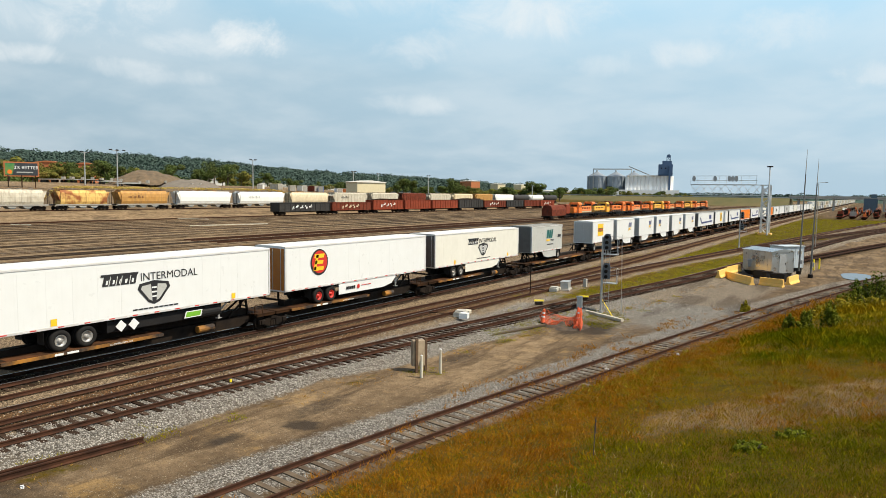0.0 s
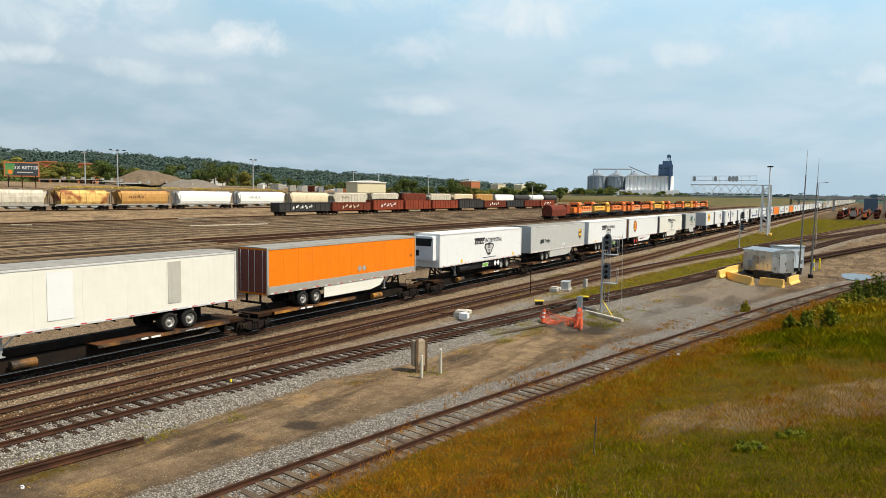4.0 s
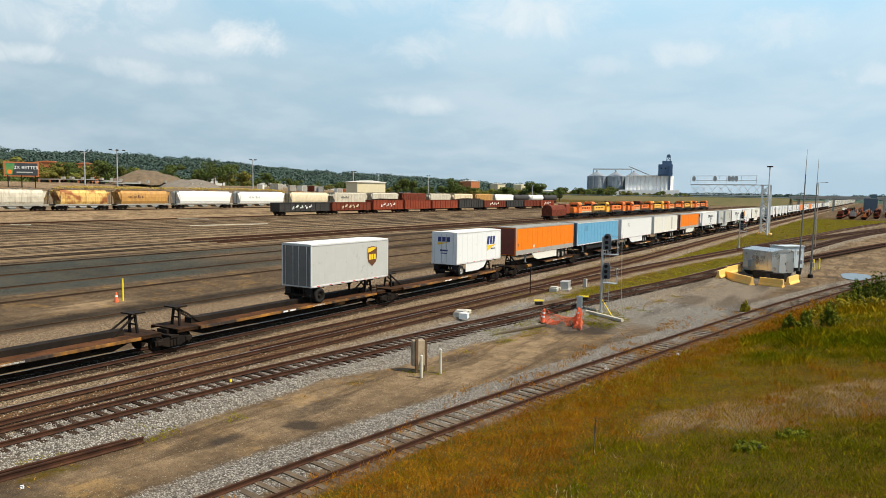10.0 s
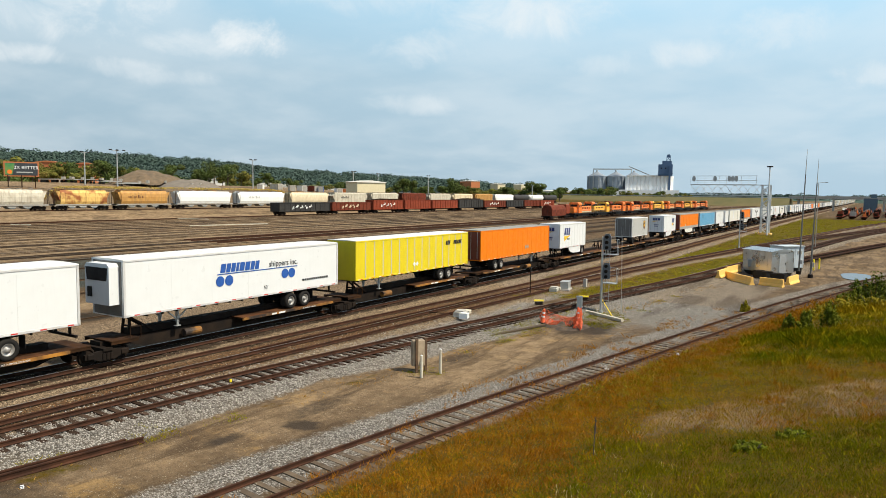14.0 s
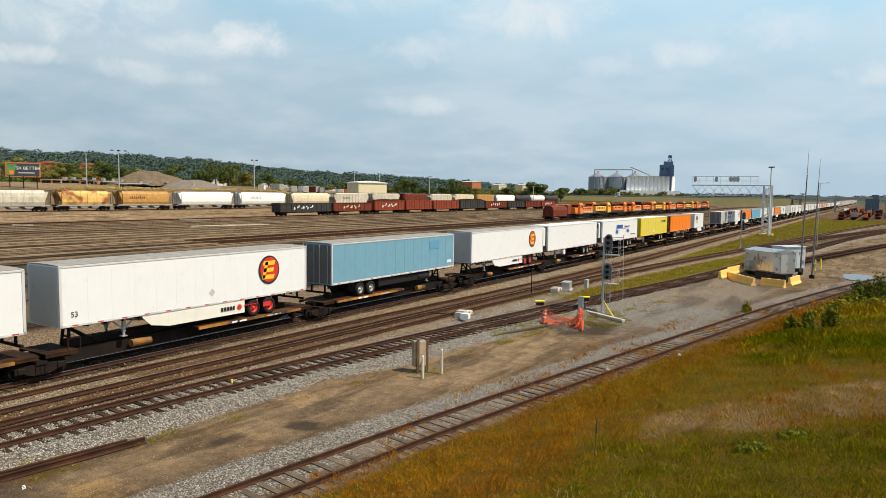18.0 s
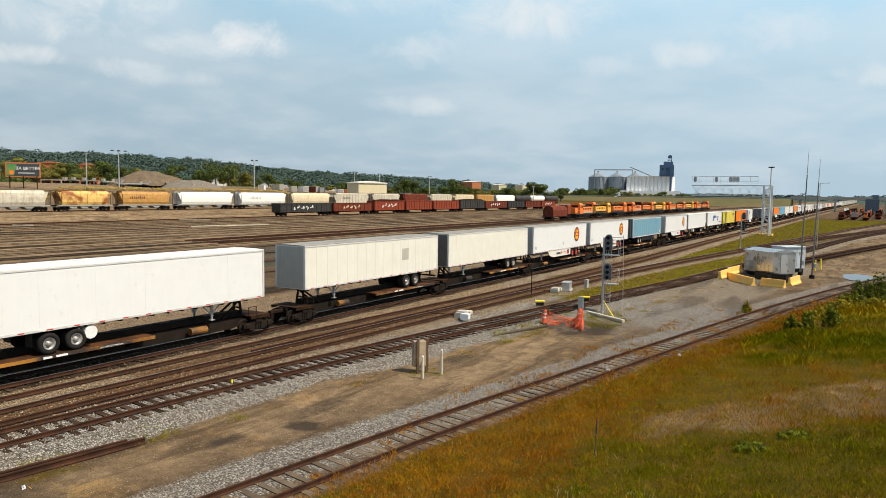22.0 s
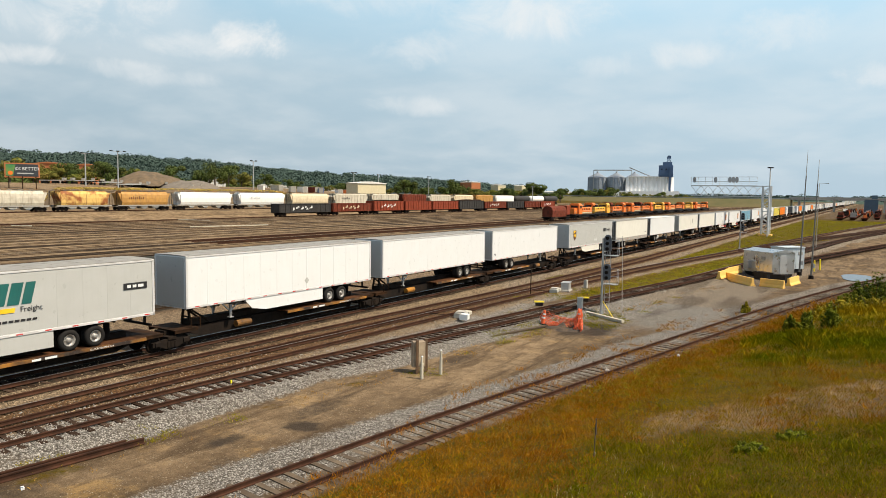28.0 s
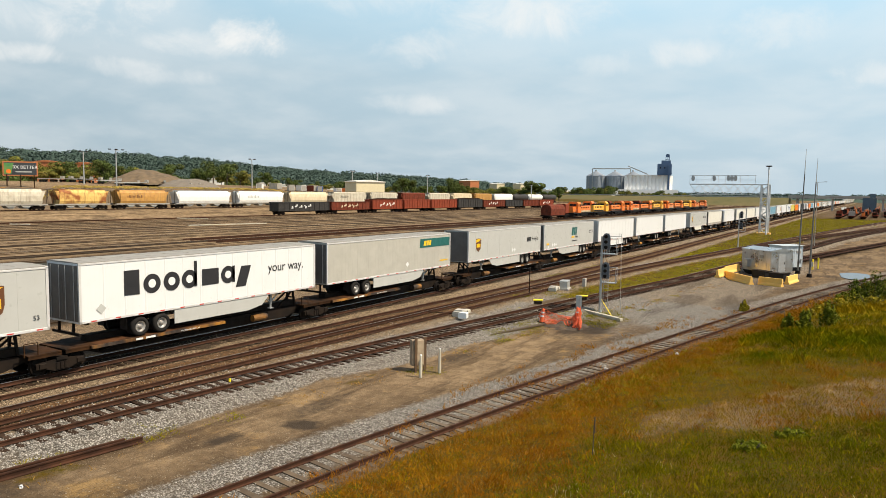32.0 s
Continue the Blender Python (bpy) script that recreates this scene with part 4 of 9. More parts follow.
def big_trailers():
    W, T = WHITE, "white dry van trailer riding a spine car"
    A = dict
    t = trailer(49.4, 16.15, 1, CREAM, ROOF_WHITE, "cream intermodal van with black shield emblem on a spine car", end=CHARCOAL, skirt=CREAM)
    mark_block(t, 0.4)
    t = trailer(31.8, 16.15, 1, W, ROOF_WHITE, "white van with round emblem and rusty orange doors", end=paint("orange_door", (0.42, 0.16, 0.02), (0.25, 0.09, 0.02)), skirt=W, rims=RED)
    mark_oval(t, -4.9, 2.78)
    mark_fairing(t, -1.6, house=False)
    t = trailer(14.35, 16.15, 1, W, ROOF_WHITE, "white intermodal van with black shield emblem and black belly box", belly=True)
    mark_block(t, 0.0)
    emblem(t, [(WHITE, [[(-0.3, 0), (0, -0.3), (0.3, 0), (0, 0.3)], [(0.4, 0), (0.7, -0.3), (1.0, 0), (0.7, 0.3)]])], -1.9, 0.74, "placard_holder")
    emblem(t, [(WHITE, [slab(0, 0, 1.1, 0.36, 0.3)]), (LIME, [slab(0, 0, 0.95, 0.26, 0.3)])], 2.4, 0.74, "sticker")
    t = trailer(-3.3, 16.15, 1, SILVER, ROOF, "pale grey van with brown shield emblem and side fairing", skirt=SILVER)
    mark_shield(t, 6.5, 2.62)
    freight_words(t, -4.4, 2.25)
    diamonds(t, 0.9, 1.62, 0.22, W)
    t = trailer(-21.9, 16.15, -1, W, ROOF_WHITE, "white refrigerated van with cooling unit and black shield emblem", reefer=True, belly=True)
    mark_block(t, 0.9)
    emblem(t, [(WHITE, [slab(0, 0, 1.1, 0.36, 0.3)]), (LIME, [slab(0, 0, 0.95, 0.26, 0.3)])], 0.2, 0.74, "sticker")
    diamonds(t, 2.2, 0.74, 0.3, W)
    door = paint("maroon_door", (0.16, 0.028, 0.015), (0.09, 0.02, 0.012))
    t = trailer(-41.7, 16.15, 1, ORANGE, ROOF, "orange ribbed van with grey lower rail and white fairing", end=door, ribs=ORANGE, skirt=CREAM, rail=GREY_RAIL, low_band=GREY_RAIL, panels=12)
    diamonds(t, 0.9, 2.0, 0.25, GREY_RAIL)
    lettering(t, "53", 0.34, INK, 7.4, 2.5)
    t = trailer(-60.3, 16.15, -1, CREAM, ROOF, "cream van with grey patched panels on a spine car", panels=7)
    sticker(t, -2.2, 2.6, 1.2, 2.2, W)
    sticker(t, 3.9, 2.6, 0.8, 2.2, TAN_GREY)
    t = trailer(-78.1, 16.15, -1, W, ROOF, "plain white van with small grey mark and white fairing", skirt=W)
    emblem(t, [(SILVER, [slab(-0.2, 0.1, 0.35, 0.4, 0.3), slab(0.25, -0.1, 0.4, 0.3, 0.2), slab(0.1, 0.25, 0.6, 0.12)])], -4.6, 3.0)
    t = trailer(-95.8, 16.15, -1, BLUE, ROOF, "sky-blue ribbed van with black belly box on a spine car", ribs=BLUE, belly=True, end=CHARCOAL)
    sticker(t, -4.9, 3.2, 1.3, 0.7, paint("faded_blue_patch", (0.09, 0.27, 0.42), None))
    t = trailer(-113.3, 16.15, -1, ORANGE, ROOF, "orange ribbed van with grey lower rail and long white fairing", end=door, ribs=ORANGE, skirt=CREAM, rail=GREY_RAIL, low_band=GREY_RAIL, panels=12)
    lettering(t, "53", 0.34, INK, -7.5, 2.15)
    sticker(t, -3.6, 1.85, 0.35, 0.3, W)
    door2 = paint("shaded_white_door", (0.72, 0.73, 0.74), (0.6, 0.6, 0.6))
    t = trailer(-125.3, 8.53, 1, W, ROOF_WHITE, "short white trailer with navy and orange marks, nothing behind it", end=door2, panels=9, ribs=W, skirt=W, axles=1)
    mark_speed(t, 2.2, 2.75, 0.9)
    emblem(t, [(W, [slab(0, 0, 0.1, 0.1)])], 0, 3.2)
    end_mark(t, -4.3)
    t = trailer(-144.1, 8.53, 1, SILVER, ROOF_WHITE, "short grey trailer with brown shield emblem and shade-toned doors", end=CHARCOAL, panels=7, axles=1, rims=DARK)
    mark_shield(t, 2.3, 2.8, 1.15)
    t = trailer(-172.8, 8.53, -1, W, ROOF_WHITE, "short white ribbed trailer with navy and orange marks", end=door2, panels=9, ribs=W, skirt=W, axles=1)
    mark_speed(t, -2.0, 2.75, 1.0)
    end_mark(t, -4.32)
    t = trailer(-192.2, 16.15, 1, ORANGE, ROOF, "bright orange ribbed van with open underside and maroon doors", end=door, ribs=ORANGE, panels=14, rail=ORANGE)
    diamonds(t, 1.9, 1.9, 0.25, GREY_RAIL)
    t = trailer(-210.8, 16.15, -1, YELLOW, ROOF_WHITE, "yellow van with grey side posts on a spine car", ribs=SILVER, panels=15, rail=YELLOW)
    emblem(t, [(INK, word([0.22, 0.18, 0.2], 0.36, 0.05, 0.2, -1.0) + word([0.2, 0.16, 0.16, 0.16, 0.22, 0.18], 0.34, 0.05, 0.2, 0.6))], 5.6, 3.2)
    diamonds(t, -0.6, 1.75, 0.2, W)
    t = trailer(-228.9, 16.15, -1, W, ROOF_WHITE, "white refrigerated van with blue dots and bars", reefer=True, panels=6, end=CHARCOAL)
    emblem(t, [(BRIGHT_BLUE, word([0.36, 0.3, 0.3, 0.2, 0.36, 0.36, 0.3, 0.3], 0.5, 0.06, 0.2, -0.4, 0.35) + [slab(1.1, 0.02, 6.4, 0.05)] + [ring(-1.9, -0.38, 0.3, 0.3, 18), ring(-1.25, -0.38, 0.3, 0.3, 18), ring(3.2, -0.38, 0.3, 0.3, 18), ring(3.8, -0.38, 0.3, 0.3, 18)])], -0.2, 2.7)
    lettering(t, "shippers inc.", 0.5, INK, 2.9, 3.0)
    emblem(t, [(INK, word([0.16] * 12, 0.13, 0.05))], 5.8, 1.75)
    lettering(t, "53'", 0.3, INK, 1.4, 1.6)
    t = trailer(-247.3, 16.15, -1, W, ROOF_WHITE, "white refrigerated van with dark cooling unit", reefer=True, panels=6, end=CHARCOAL, belly=None)
    fuel(t)
    t = trailer(-264.8, 16.15, -1, W, ROOF, "white van with round red emblem and lettered fairing", skirt=W, rims=RED, end=SILVER)
    mark_oval(t, 5.2, 2.72)
    mark_fairing(t, 1.0, house=False)
    t = trailer(-284.1, 16.15, 1, BLUE_DULL, ROOF, "faded blue ribbed van with dark doors and black belly box", ribs=BLUE_DULL, belly=True, end=CHARCOAL)
    sticker(t, 4.9, 3.2, 1.5, 0.7, paint("faded_blue_patch", (0.09, 0.27, 0.42), None))
    sticker(t, 7.3, 1.65, 0.7, 0.25, W)
    for st, y in ((-302.75, 4.8), (-320.4, 4.75)):
        t = trailer(st, 16.15, -1, W, ROOF, "white van with round emblem, red wheels and cream fairing", skirt=CREAM, rims=RED, end=SILVER)
        mark_oval(t, y, 2.7)
        mark_fairing(t, 1.6 if st > -310 else -1.0)
        lettering(t, "53", 0.36, INK, -7.4, 1.66)
        diamonds(t, 0.5, 1.8, 0.22, SILVER, 1)
    t = trailer(-338.0, 16.15, -1, CREAM, ROOF, T + " with bare landing legs", end=CHARCOAL)
    t = trailer(-355.9, 16.15, -1, CREAM, ROOF, "dull cream ribbed van with a patched panel", end=TAN_GREY, panels=15, ribs=CREAM)
    sticker(t, 3.3, 2.7, 0.9, 0.9, TAN_GREY)
    t = trailer(-375.6, 16.15, 1, W, ROOF_WHITE, "white refrigerated van with dark rear doors", end=CHARCOAL, panels=6)
    fuel(t)
    t = trailer(-393.5, 16.15, 1, CREAM, ROOF, "off-white van with dark lower edge and dark doors", end=CHARCOAL, rail=GREY_RAIL)
    emblem(t, [(INK, word([0.1] * 6, 0.1, 0.04))], 7.0, 1.9)
    t = trailer(-411.4, 16.15, -1, SILVER, ROOF, "pale grey van with brown shield emblem and cream fairing", skirt=CREAM, end=SILVER)
    mark_shield(t, -6.2, 2.62)
    freight_words(t, 5.6, 2.9)
    diamonds(t, 1.1, 1.75, 0.22, W)
    # grey end colour stands for shade on this white van's rear
    t = trailer(-431.3, 16.15, 1, W, ROOF, T + " with shade-grey rear doors", end=SILVER)
    lettering(t, "53", 0.3, INK, -7.5, 1.6)
    t = trailer(-449.0, 16.15, -1, W, ROOF, T + " behind a plain van", end=SILVER)
    t = trailer(-466.6, 16.15, -1, W, ROOF, "white ribbed van with white fairing and small placard", ribs=W, skirt=W, end=SILVER, panels=12)
    diamonds(t, 1.3, 1.75, 0.22, SILVER, 1)
    t = trailer(-484.7, 16.15, -1, SILVER, ROOF, "silver van with dark green bars and pale fairing", skirt=SILVER, end=CHARCOAL)
    mark_lean(t, 1.2, 2.75)
    emblem(t, [(INK, [slab(0, 0, 1.3, 0.34)]), (W, word([0.2, 0.2, 0.3], 0.14, 0.1))], 7.0, 2.7)
    for k, m in ((0, GOLD), (1, W)):
        sticker(t, -7.0 + 0.1 * k, 1.75 - 0.35 * k, 0.7 - 0.4 * k, 0.24, m)
    diamonds(t, -5.6, 1.62, 0.24, W, 3)
    t = trailer(-501.9, 16.15, -1, SILVER, ROOF, "pale grey van with brown shield emblem and grey fairing", skirt=SILVER, end=CHARCOAL)
    mark_shield(t, -6.2, 2.62)
    freight_words(t, 5.8, 2.6)
    diamonds(t, 1.1, 1.7, 0.22, W)
    t = trailer(-521.3, 16.15, 1, TAN_GREY, ROOF, "dull grey-tan van with green corner band and dark doors", skirt=SILVER, end=CHARCOAL, panels=5)
    emblem(t, [(GREEN, [slab(0, 0, 4.6, 0.72, 0.12)]), (GOLD, word([0.34, 0.3, 0.26], 0.4, 0.08, 0.25, -1.2, 0))], 5.6, 3.3, label="green band with yellow bars")
    diamonds(t, 1.5, 1.75, 0.22, W, 1)
    emblem(t, [(GOLD, word([0.12] * 8, 0.12, 0.04))], 7.0, 1.7)
    t = trailer(-538.65, 16.15, 1, W, ROOF, "white ribbed van with large black bars and slogan", skirt=SILVER, end=CHARCOAL, ribs=W, panels=14)
    emblem(t, [(INK, [slab(-3.75, 0, 0.85, 1.25), ring(-2.6, -0.16, 0.5, 0.5), ring(-1.42, -0.16, 0.5, 0.5), ring(-0.3, -0.16, 0.5, 0.5), slab(0.1, 0.1, 0.2, 1.4), slab(1.1, -0.16, 1.15, 0.9), ring(2.35, -0.16, 0.5, 0.5), slab(2.75, -0.16, 0.2, 0.95), slab(3.5, -0.35, 0.75, 1.2, 0.35)]),
               (W, [ring(-2.6, -0.16, 0.22, 0.22, 16), ring(-1.42, -0.16, 0.22, 0.22, 16), ring(-0.3, -0.16, 0.22, 0.22, 16), ring(2.35, -0.16, 0.22, 0.22, 16)])], -1.6, 2.8)
    lettering(t, "your way.", 0.78, INK, 5.4, 2.75)
    diamonds(t, -7.0, 1.7, 0.26, SILVER, 1)
    t = trailer(-556.2, 16.15, 1, SILVER, ROOF, "grey van with large brown shield emblem near its nose", end=SILVER)
    mark_shield(t, 5.6, 2.6, 1.25)
    lettering(t, "53", 0.3, INK, 7.5, 1.7)


def end_mark(t, y):
    """Marks on the door or nose that faces -y."""
    s, g = Shape(), Shape()
    for k in (-0.45, 0, 0.45):
        s.box(k, 0, 3.35, 0.36, 0.006, 0.42)
    s.box(0, 0, 2.35, 0.8, 0.006, 0.14)
    s.box(0, 0, 2.1, 0.7, 0.006, 0.08)
    g.prism([(-0.7, 3.05), (0.6, 3.1), (-0.6, 2.85)], -0.003, 0.003)
    part("emblem", s.mesh("emblem", NAVY), t, at=(0, y - 0.03, 0))
    part("emblem", g.mesh("emblem", GOLD), t, at=(0, y - 0.03, 0))


def fuel(t):
    part("fuel_tank", shared("round_tank", lambda: Shape().cyl((-0.25, 0, 0), (0.25, 0, 0), 0.32, None, 18).mesh("fuel_tank", WHITE)), t, "white round fuel tank under the floor", at=(1.0, -2.9, 0.72))


# -- spine cars under the trailers --
def bogie(car, y):
    def side_frame():
        s = Shape()
        s.prism([(-1.15, -0.12), (-0.75, -0.14), (-0.35, -0.30), (0.35, -0.30), (0.75, -0.14), (1.15, -0.12), (1.15, 0.12), (0.45, 0.20), (-0.45, 0.20), (-1.15, 0.12)], -0.08, 0.08, "x")
        s.box(0.03, -0.87, 0.0, 0.22, 0.3, 0.28, None, 0.04)
        s.box(0.03, 0.87, 0.0, 0.22, 0.3, 0.28, None, 0.04)
        for k in (-0.2, 0, 0.2):
            s.cyl((0.06, k, -0.24), (0.06, k, 0.06), 0.09, None, 8)
        s.box(0, 0, 0.24, 0.3, 0.5, 0.14)
        return s.mesh("side_frame", DARK)

    def wheelset():
        s = Shape()
        for x in (-1, 1):
            s.lathe([(x * 0.68, 0.05), (x * 0.68, 0.46), (x * 0.70, 0.47), (x * 0.73, 0.43), (x * 0.81, 0.42), (x * 0.81, 0.36), (x * 0.76, 0.33), (x * 0.76, 0.14), (x * 0.83, 0.12), (x * 0.83, 0.02)], 20, "x")
        s.cyl((-1.0, 0, 0), (1.0, 0, 0), 0.08, None, 8)
        return s.mesh("wheelset", DARK)
    b = part("bogie", shared("bolster", lambda: Shape().box(0, 0, 0.62, 1.9, 0.4, 0.25, None, 0.05).mesh("bogie", DARK)), car, "rusty four-wheel bogie", at=(0, y, 0))
    for x in (-1, 1):
        part("side_frame", shared("side_frame", side_frame), b, at=Matrix.Translation((x * 1.0, 0, 0.46)) @ Matrix.Rotation(0 if x > 0 else math.pi, 4, "Z"))
    for dy in (-0.87, 0.87):
        part("wheelset", shared("wheelset", wheelset), b, at=(0, dy, 0.43))


def far_bogie():
    return Shape().box(1.0, 0, 0.45, 0.15, 2.2, 0.4).box(-1.0, 0, 0.45, 0.15, 2.2, 0.4).cyl((-0.8, -0.87, 0.43), (0.8, -0.87, 0.43), 0.43, None, 12).cyl((-0.8, 0.87, 0.43), (0.8, 0.87, 0.43), 0.43, None, 12).mesh("bogie", RUSTY)


def spine_car(c, nose, half=8.8, joint_low=True, joint_high=False, pups=False, slots=(), far=False):
    """One platform. nose: which way the trailer on it points; slots: y of hitches on a platform for two short trailers."""
    car = thing("spine_car", "low rusty spine railcar with worn yellow deck sills", "railcar", "spine cars of the train")
    TRAIN.append((car, c, 0.0, 0.0))

    def sill():
        s = Shape()
        s.prism([(-half, 0.62), (-half + 1.6, 0.62), (-half + 2.4, 0.36), (half - 2.4, 0.36), (half - 1.6, 0.62), (half, 0.62), (half, 0.96), (-half, 0.96)], -0.42, 0.42, "x")
        return s.mesh("center_sill", DARK)
    part("center_sill", shared(("sill", half), sill), car)
    part("spine_cap", shared(("cap", half), lambda: Shape().box(0, 0, 1.17, 0.56, 2 * half - 3.4, 0.36, None, 0.02).mesh("spine_cap", DARK)), car)
    spans = [(-half + 1.5, half - 1.5)] if pups else [(-nose * half + nose * 1.3, -nose * half + nose * 9.3)]
    if far:
        part("deck", shared("far_deck", lambda: Shape().box(0, 0, 1.0, 2.6, 14, 0.16).mesh("deck", DECK)), car)
        for y in (-half, half - 2.0) if joint_high else (-half,):
            part("bogie", shared("farbogie", far_bogie), car, at=(0, y, 0))
        return
    for a, b in spans:
        a, b = min(a, b), max(a, b)
        part("deck", shared(("deck", round(b - a, 2)), lambda: Shape().box(0, 0, 0, 2.55, b - a, 0.07).mesh("deck", DECK)), car, at=(0, (a + b) / 2, 1.01))
        for x in (-1, 1):
            part("deck_sill", shared(("deck_sill", round(b - a, 2)), lambda: Shape().prism([(-0.05, -0.09), (0.05, -0.09), (0.05, 0.06), (-0.02, 0.06), (-0.05, 0.02)], (a - b) / 2, (b - a) / 2).mesh("deck_sill", SILL)), car, "worn yellow deck edge", at=(x * 1.32, (a + b) / 2, 0.98))
        for k in range(4):
            y = a + (b - a) * (k + 0.5) / 4
            part("cross_bearer", shared("bearer", lambda: Shape().prism([(-1.3, 0.8), (-0.4, 0.5), (0.4, 0.5), (1.3, 0.8), (1.3, 0.97), (-1.3, 0.97)], -0.08, 0.08).mesh("cross_bearer", DARK)), car, at=(0, y, 0))
        tagged(part("lettering", shared("carwords", lambda: writing("ALL PURPOSE SPINE CAR", 0.11, WHITE)), car, at=(1.375, (a + b) / 2 + 1.6, 0.95)), kind="stuff")
        for dy, wd in ((-1.5, 0.4), (-0.85, 0.55)):
            part("lettering", shared(("carnum", wd), lambda: Shape().box(0, 0, 0, 0.004, wd, 0.10).mesh("lettering", WHITE)), car, at=(1.374, (a + b) / 2 + dy, 0.955))

    def hitch(n):
        s = Shape()
        for x in (-0.35, 0.35):
            s.bar((x, 0, 1.0), (x * 0.6, -n * 0.05, 2.05), 0.11)
            s.bar((x, -n * 1.5, 1.0), (x * 0.6, -n * 0.15, 1.9), 0.09)
        s.box(0, 0, 2.1, 0.95, 0.8, 0.07)
        s.box(0, 0, 1.5, 0.6, 0.08, 0.08)
        return s.mesh("hitch", DARK)
    for y, n in (slots or [(nose * (half - 1.7), nose)]):
        part("hitch", shared(("hitch", n), lambda: hitch(n)), car, at=(0, y, 0))
    # walk plates over the bogies, brake gear, air tank
    for y in (-half + 0.9, half - 0.9):
        part("end_platform", shared("endplate", lambda: Shape().box(0, 0, 0, 2.3, 1.5, 0.06).box(1.1, 0, -0.08, 0.06, 1.5, 0.16).box(-1.1, 0, -0.08, 0.06, 1.5, 0.16).mesh("end_platform", RUSTY)), car, at=(0, y, 1.02))
    part("air_tank", shared("airtank", lambda: Shape().cyl((0, -0.55, 0), (0, 0.55, 0), 0.2, None, 12).mesh("air_tank", SILL)), car, "yellow air reservoir", at=(0.75, nose * (half - 5.2), 0.72))
    part("grab_rail", shared("grab", lambda: Shape().bar((0, -0.3, 0), (0, -0.3, 0.6), 0.035).bar((0, 0.3, 0), (0, 0.3, 0.6), 0.035).bar((0, -0.3, 0.6), (0, 0.3, 0.6), 0.035).mesh("grab_rail", RUSTY)), car, at=(1.1, nose * (half - 1.5), 1.0))
    if joint_low:
        bogie(car, -half - 0.03)
    else:
        bogie(car, -half + 1.0)
        part("coupler", shared("coupler", lambda: Shape().box(0, 0, 0, 0.25, 1.4, 0.25, None, 0.05).mesh("coupler", RUSTY)), car, at=(0, -half - 0.4, 0.8))
    if joint_high:
        bogie(car, half - 1.0)


def spine_cars():
    # (trailer start, nose, joined to the car behind, first of its set)
    rows = [(49.4, 1, True, True), (31.8, 1, True, False), (14.35, 1, True, False), (-3.3, 1, True, False), (-21.9, -1, False, False),
            (-41.7, 1, True, True), (-60.3, -1, True, False), (-78.1, -1, True, False), (-95.8, -1, True, False), (-113.3, -1, False, False),
            (-192.2, 1, True, True), (-210.8, -1, True, False), (-228.9, -1, True, False), (-247.3, -1, True, False), (-264.8, -1, False, False),
            (-284.1, 1, True, True), (-302.75, -1, True, False), (-320.4, -1, True, False), (-338.0, -1, True, False), (-355.9, -1, False, False),
            (-375.6, 1, True, True), (-393.5, 1, True, False), (-411.4, -1, False, False),
            (-431.3, 1, True, True), (-449.0, -1, True, False), (-466.6, -1, True, False), (-484.7, -1, True, False), (-501.9, -1, False, False),
            (-521.3, 1, True, True), (-538.65, 1, True, False), (-556.2, 1, True, False)]
    for st, n, low, high in rows:
        spine_car(st + 8.075, n, 8.83, low, high)
    spine_car(-125.6, 1, 9.4, True, True, True, [(8.4, 1), (-8.2, -1)])
    spine_car(-145.0, 1, 9.5, True, False, True, [(8.6, 1), (-8.6, -1)])
    spine_car(-164.6, -1, 9.4, False, False, True, [(-7.2, -1), (8.4, 1)])
    spine_car(77.0, -1, 9.4, False, True, True, [(-7.2, -1), (8.0, 1)])
    for c in (97.2, 118.5, 139.5):
        spine_car(c, 1, 9.8, True, False, True, [(-7, -1), (7, 1)])
    for k in range(17):
        spine_car(160.5 + 18.2 * k, 1, 8.9, True, k % 5 == 0, far=True)


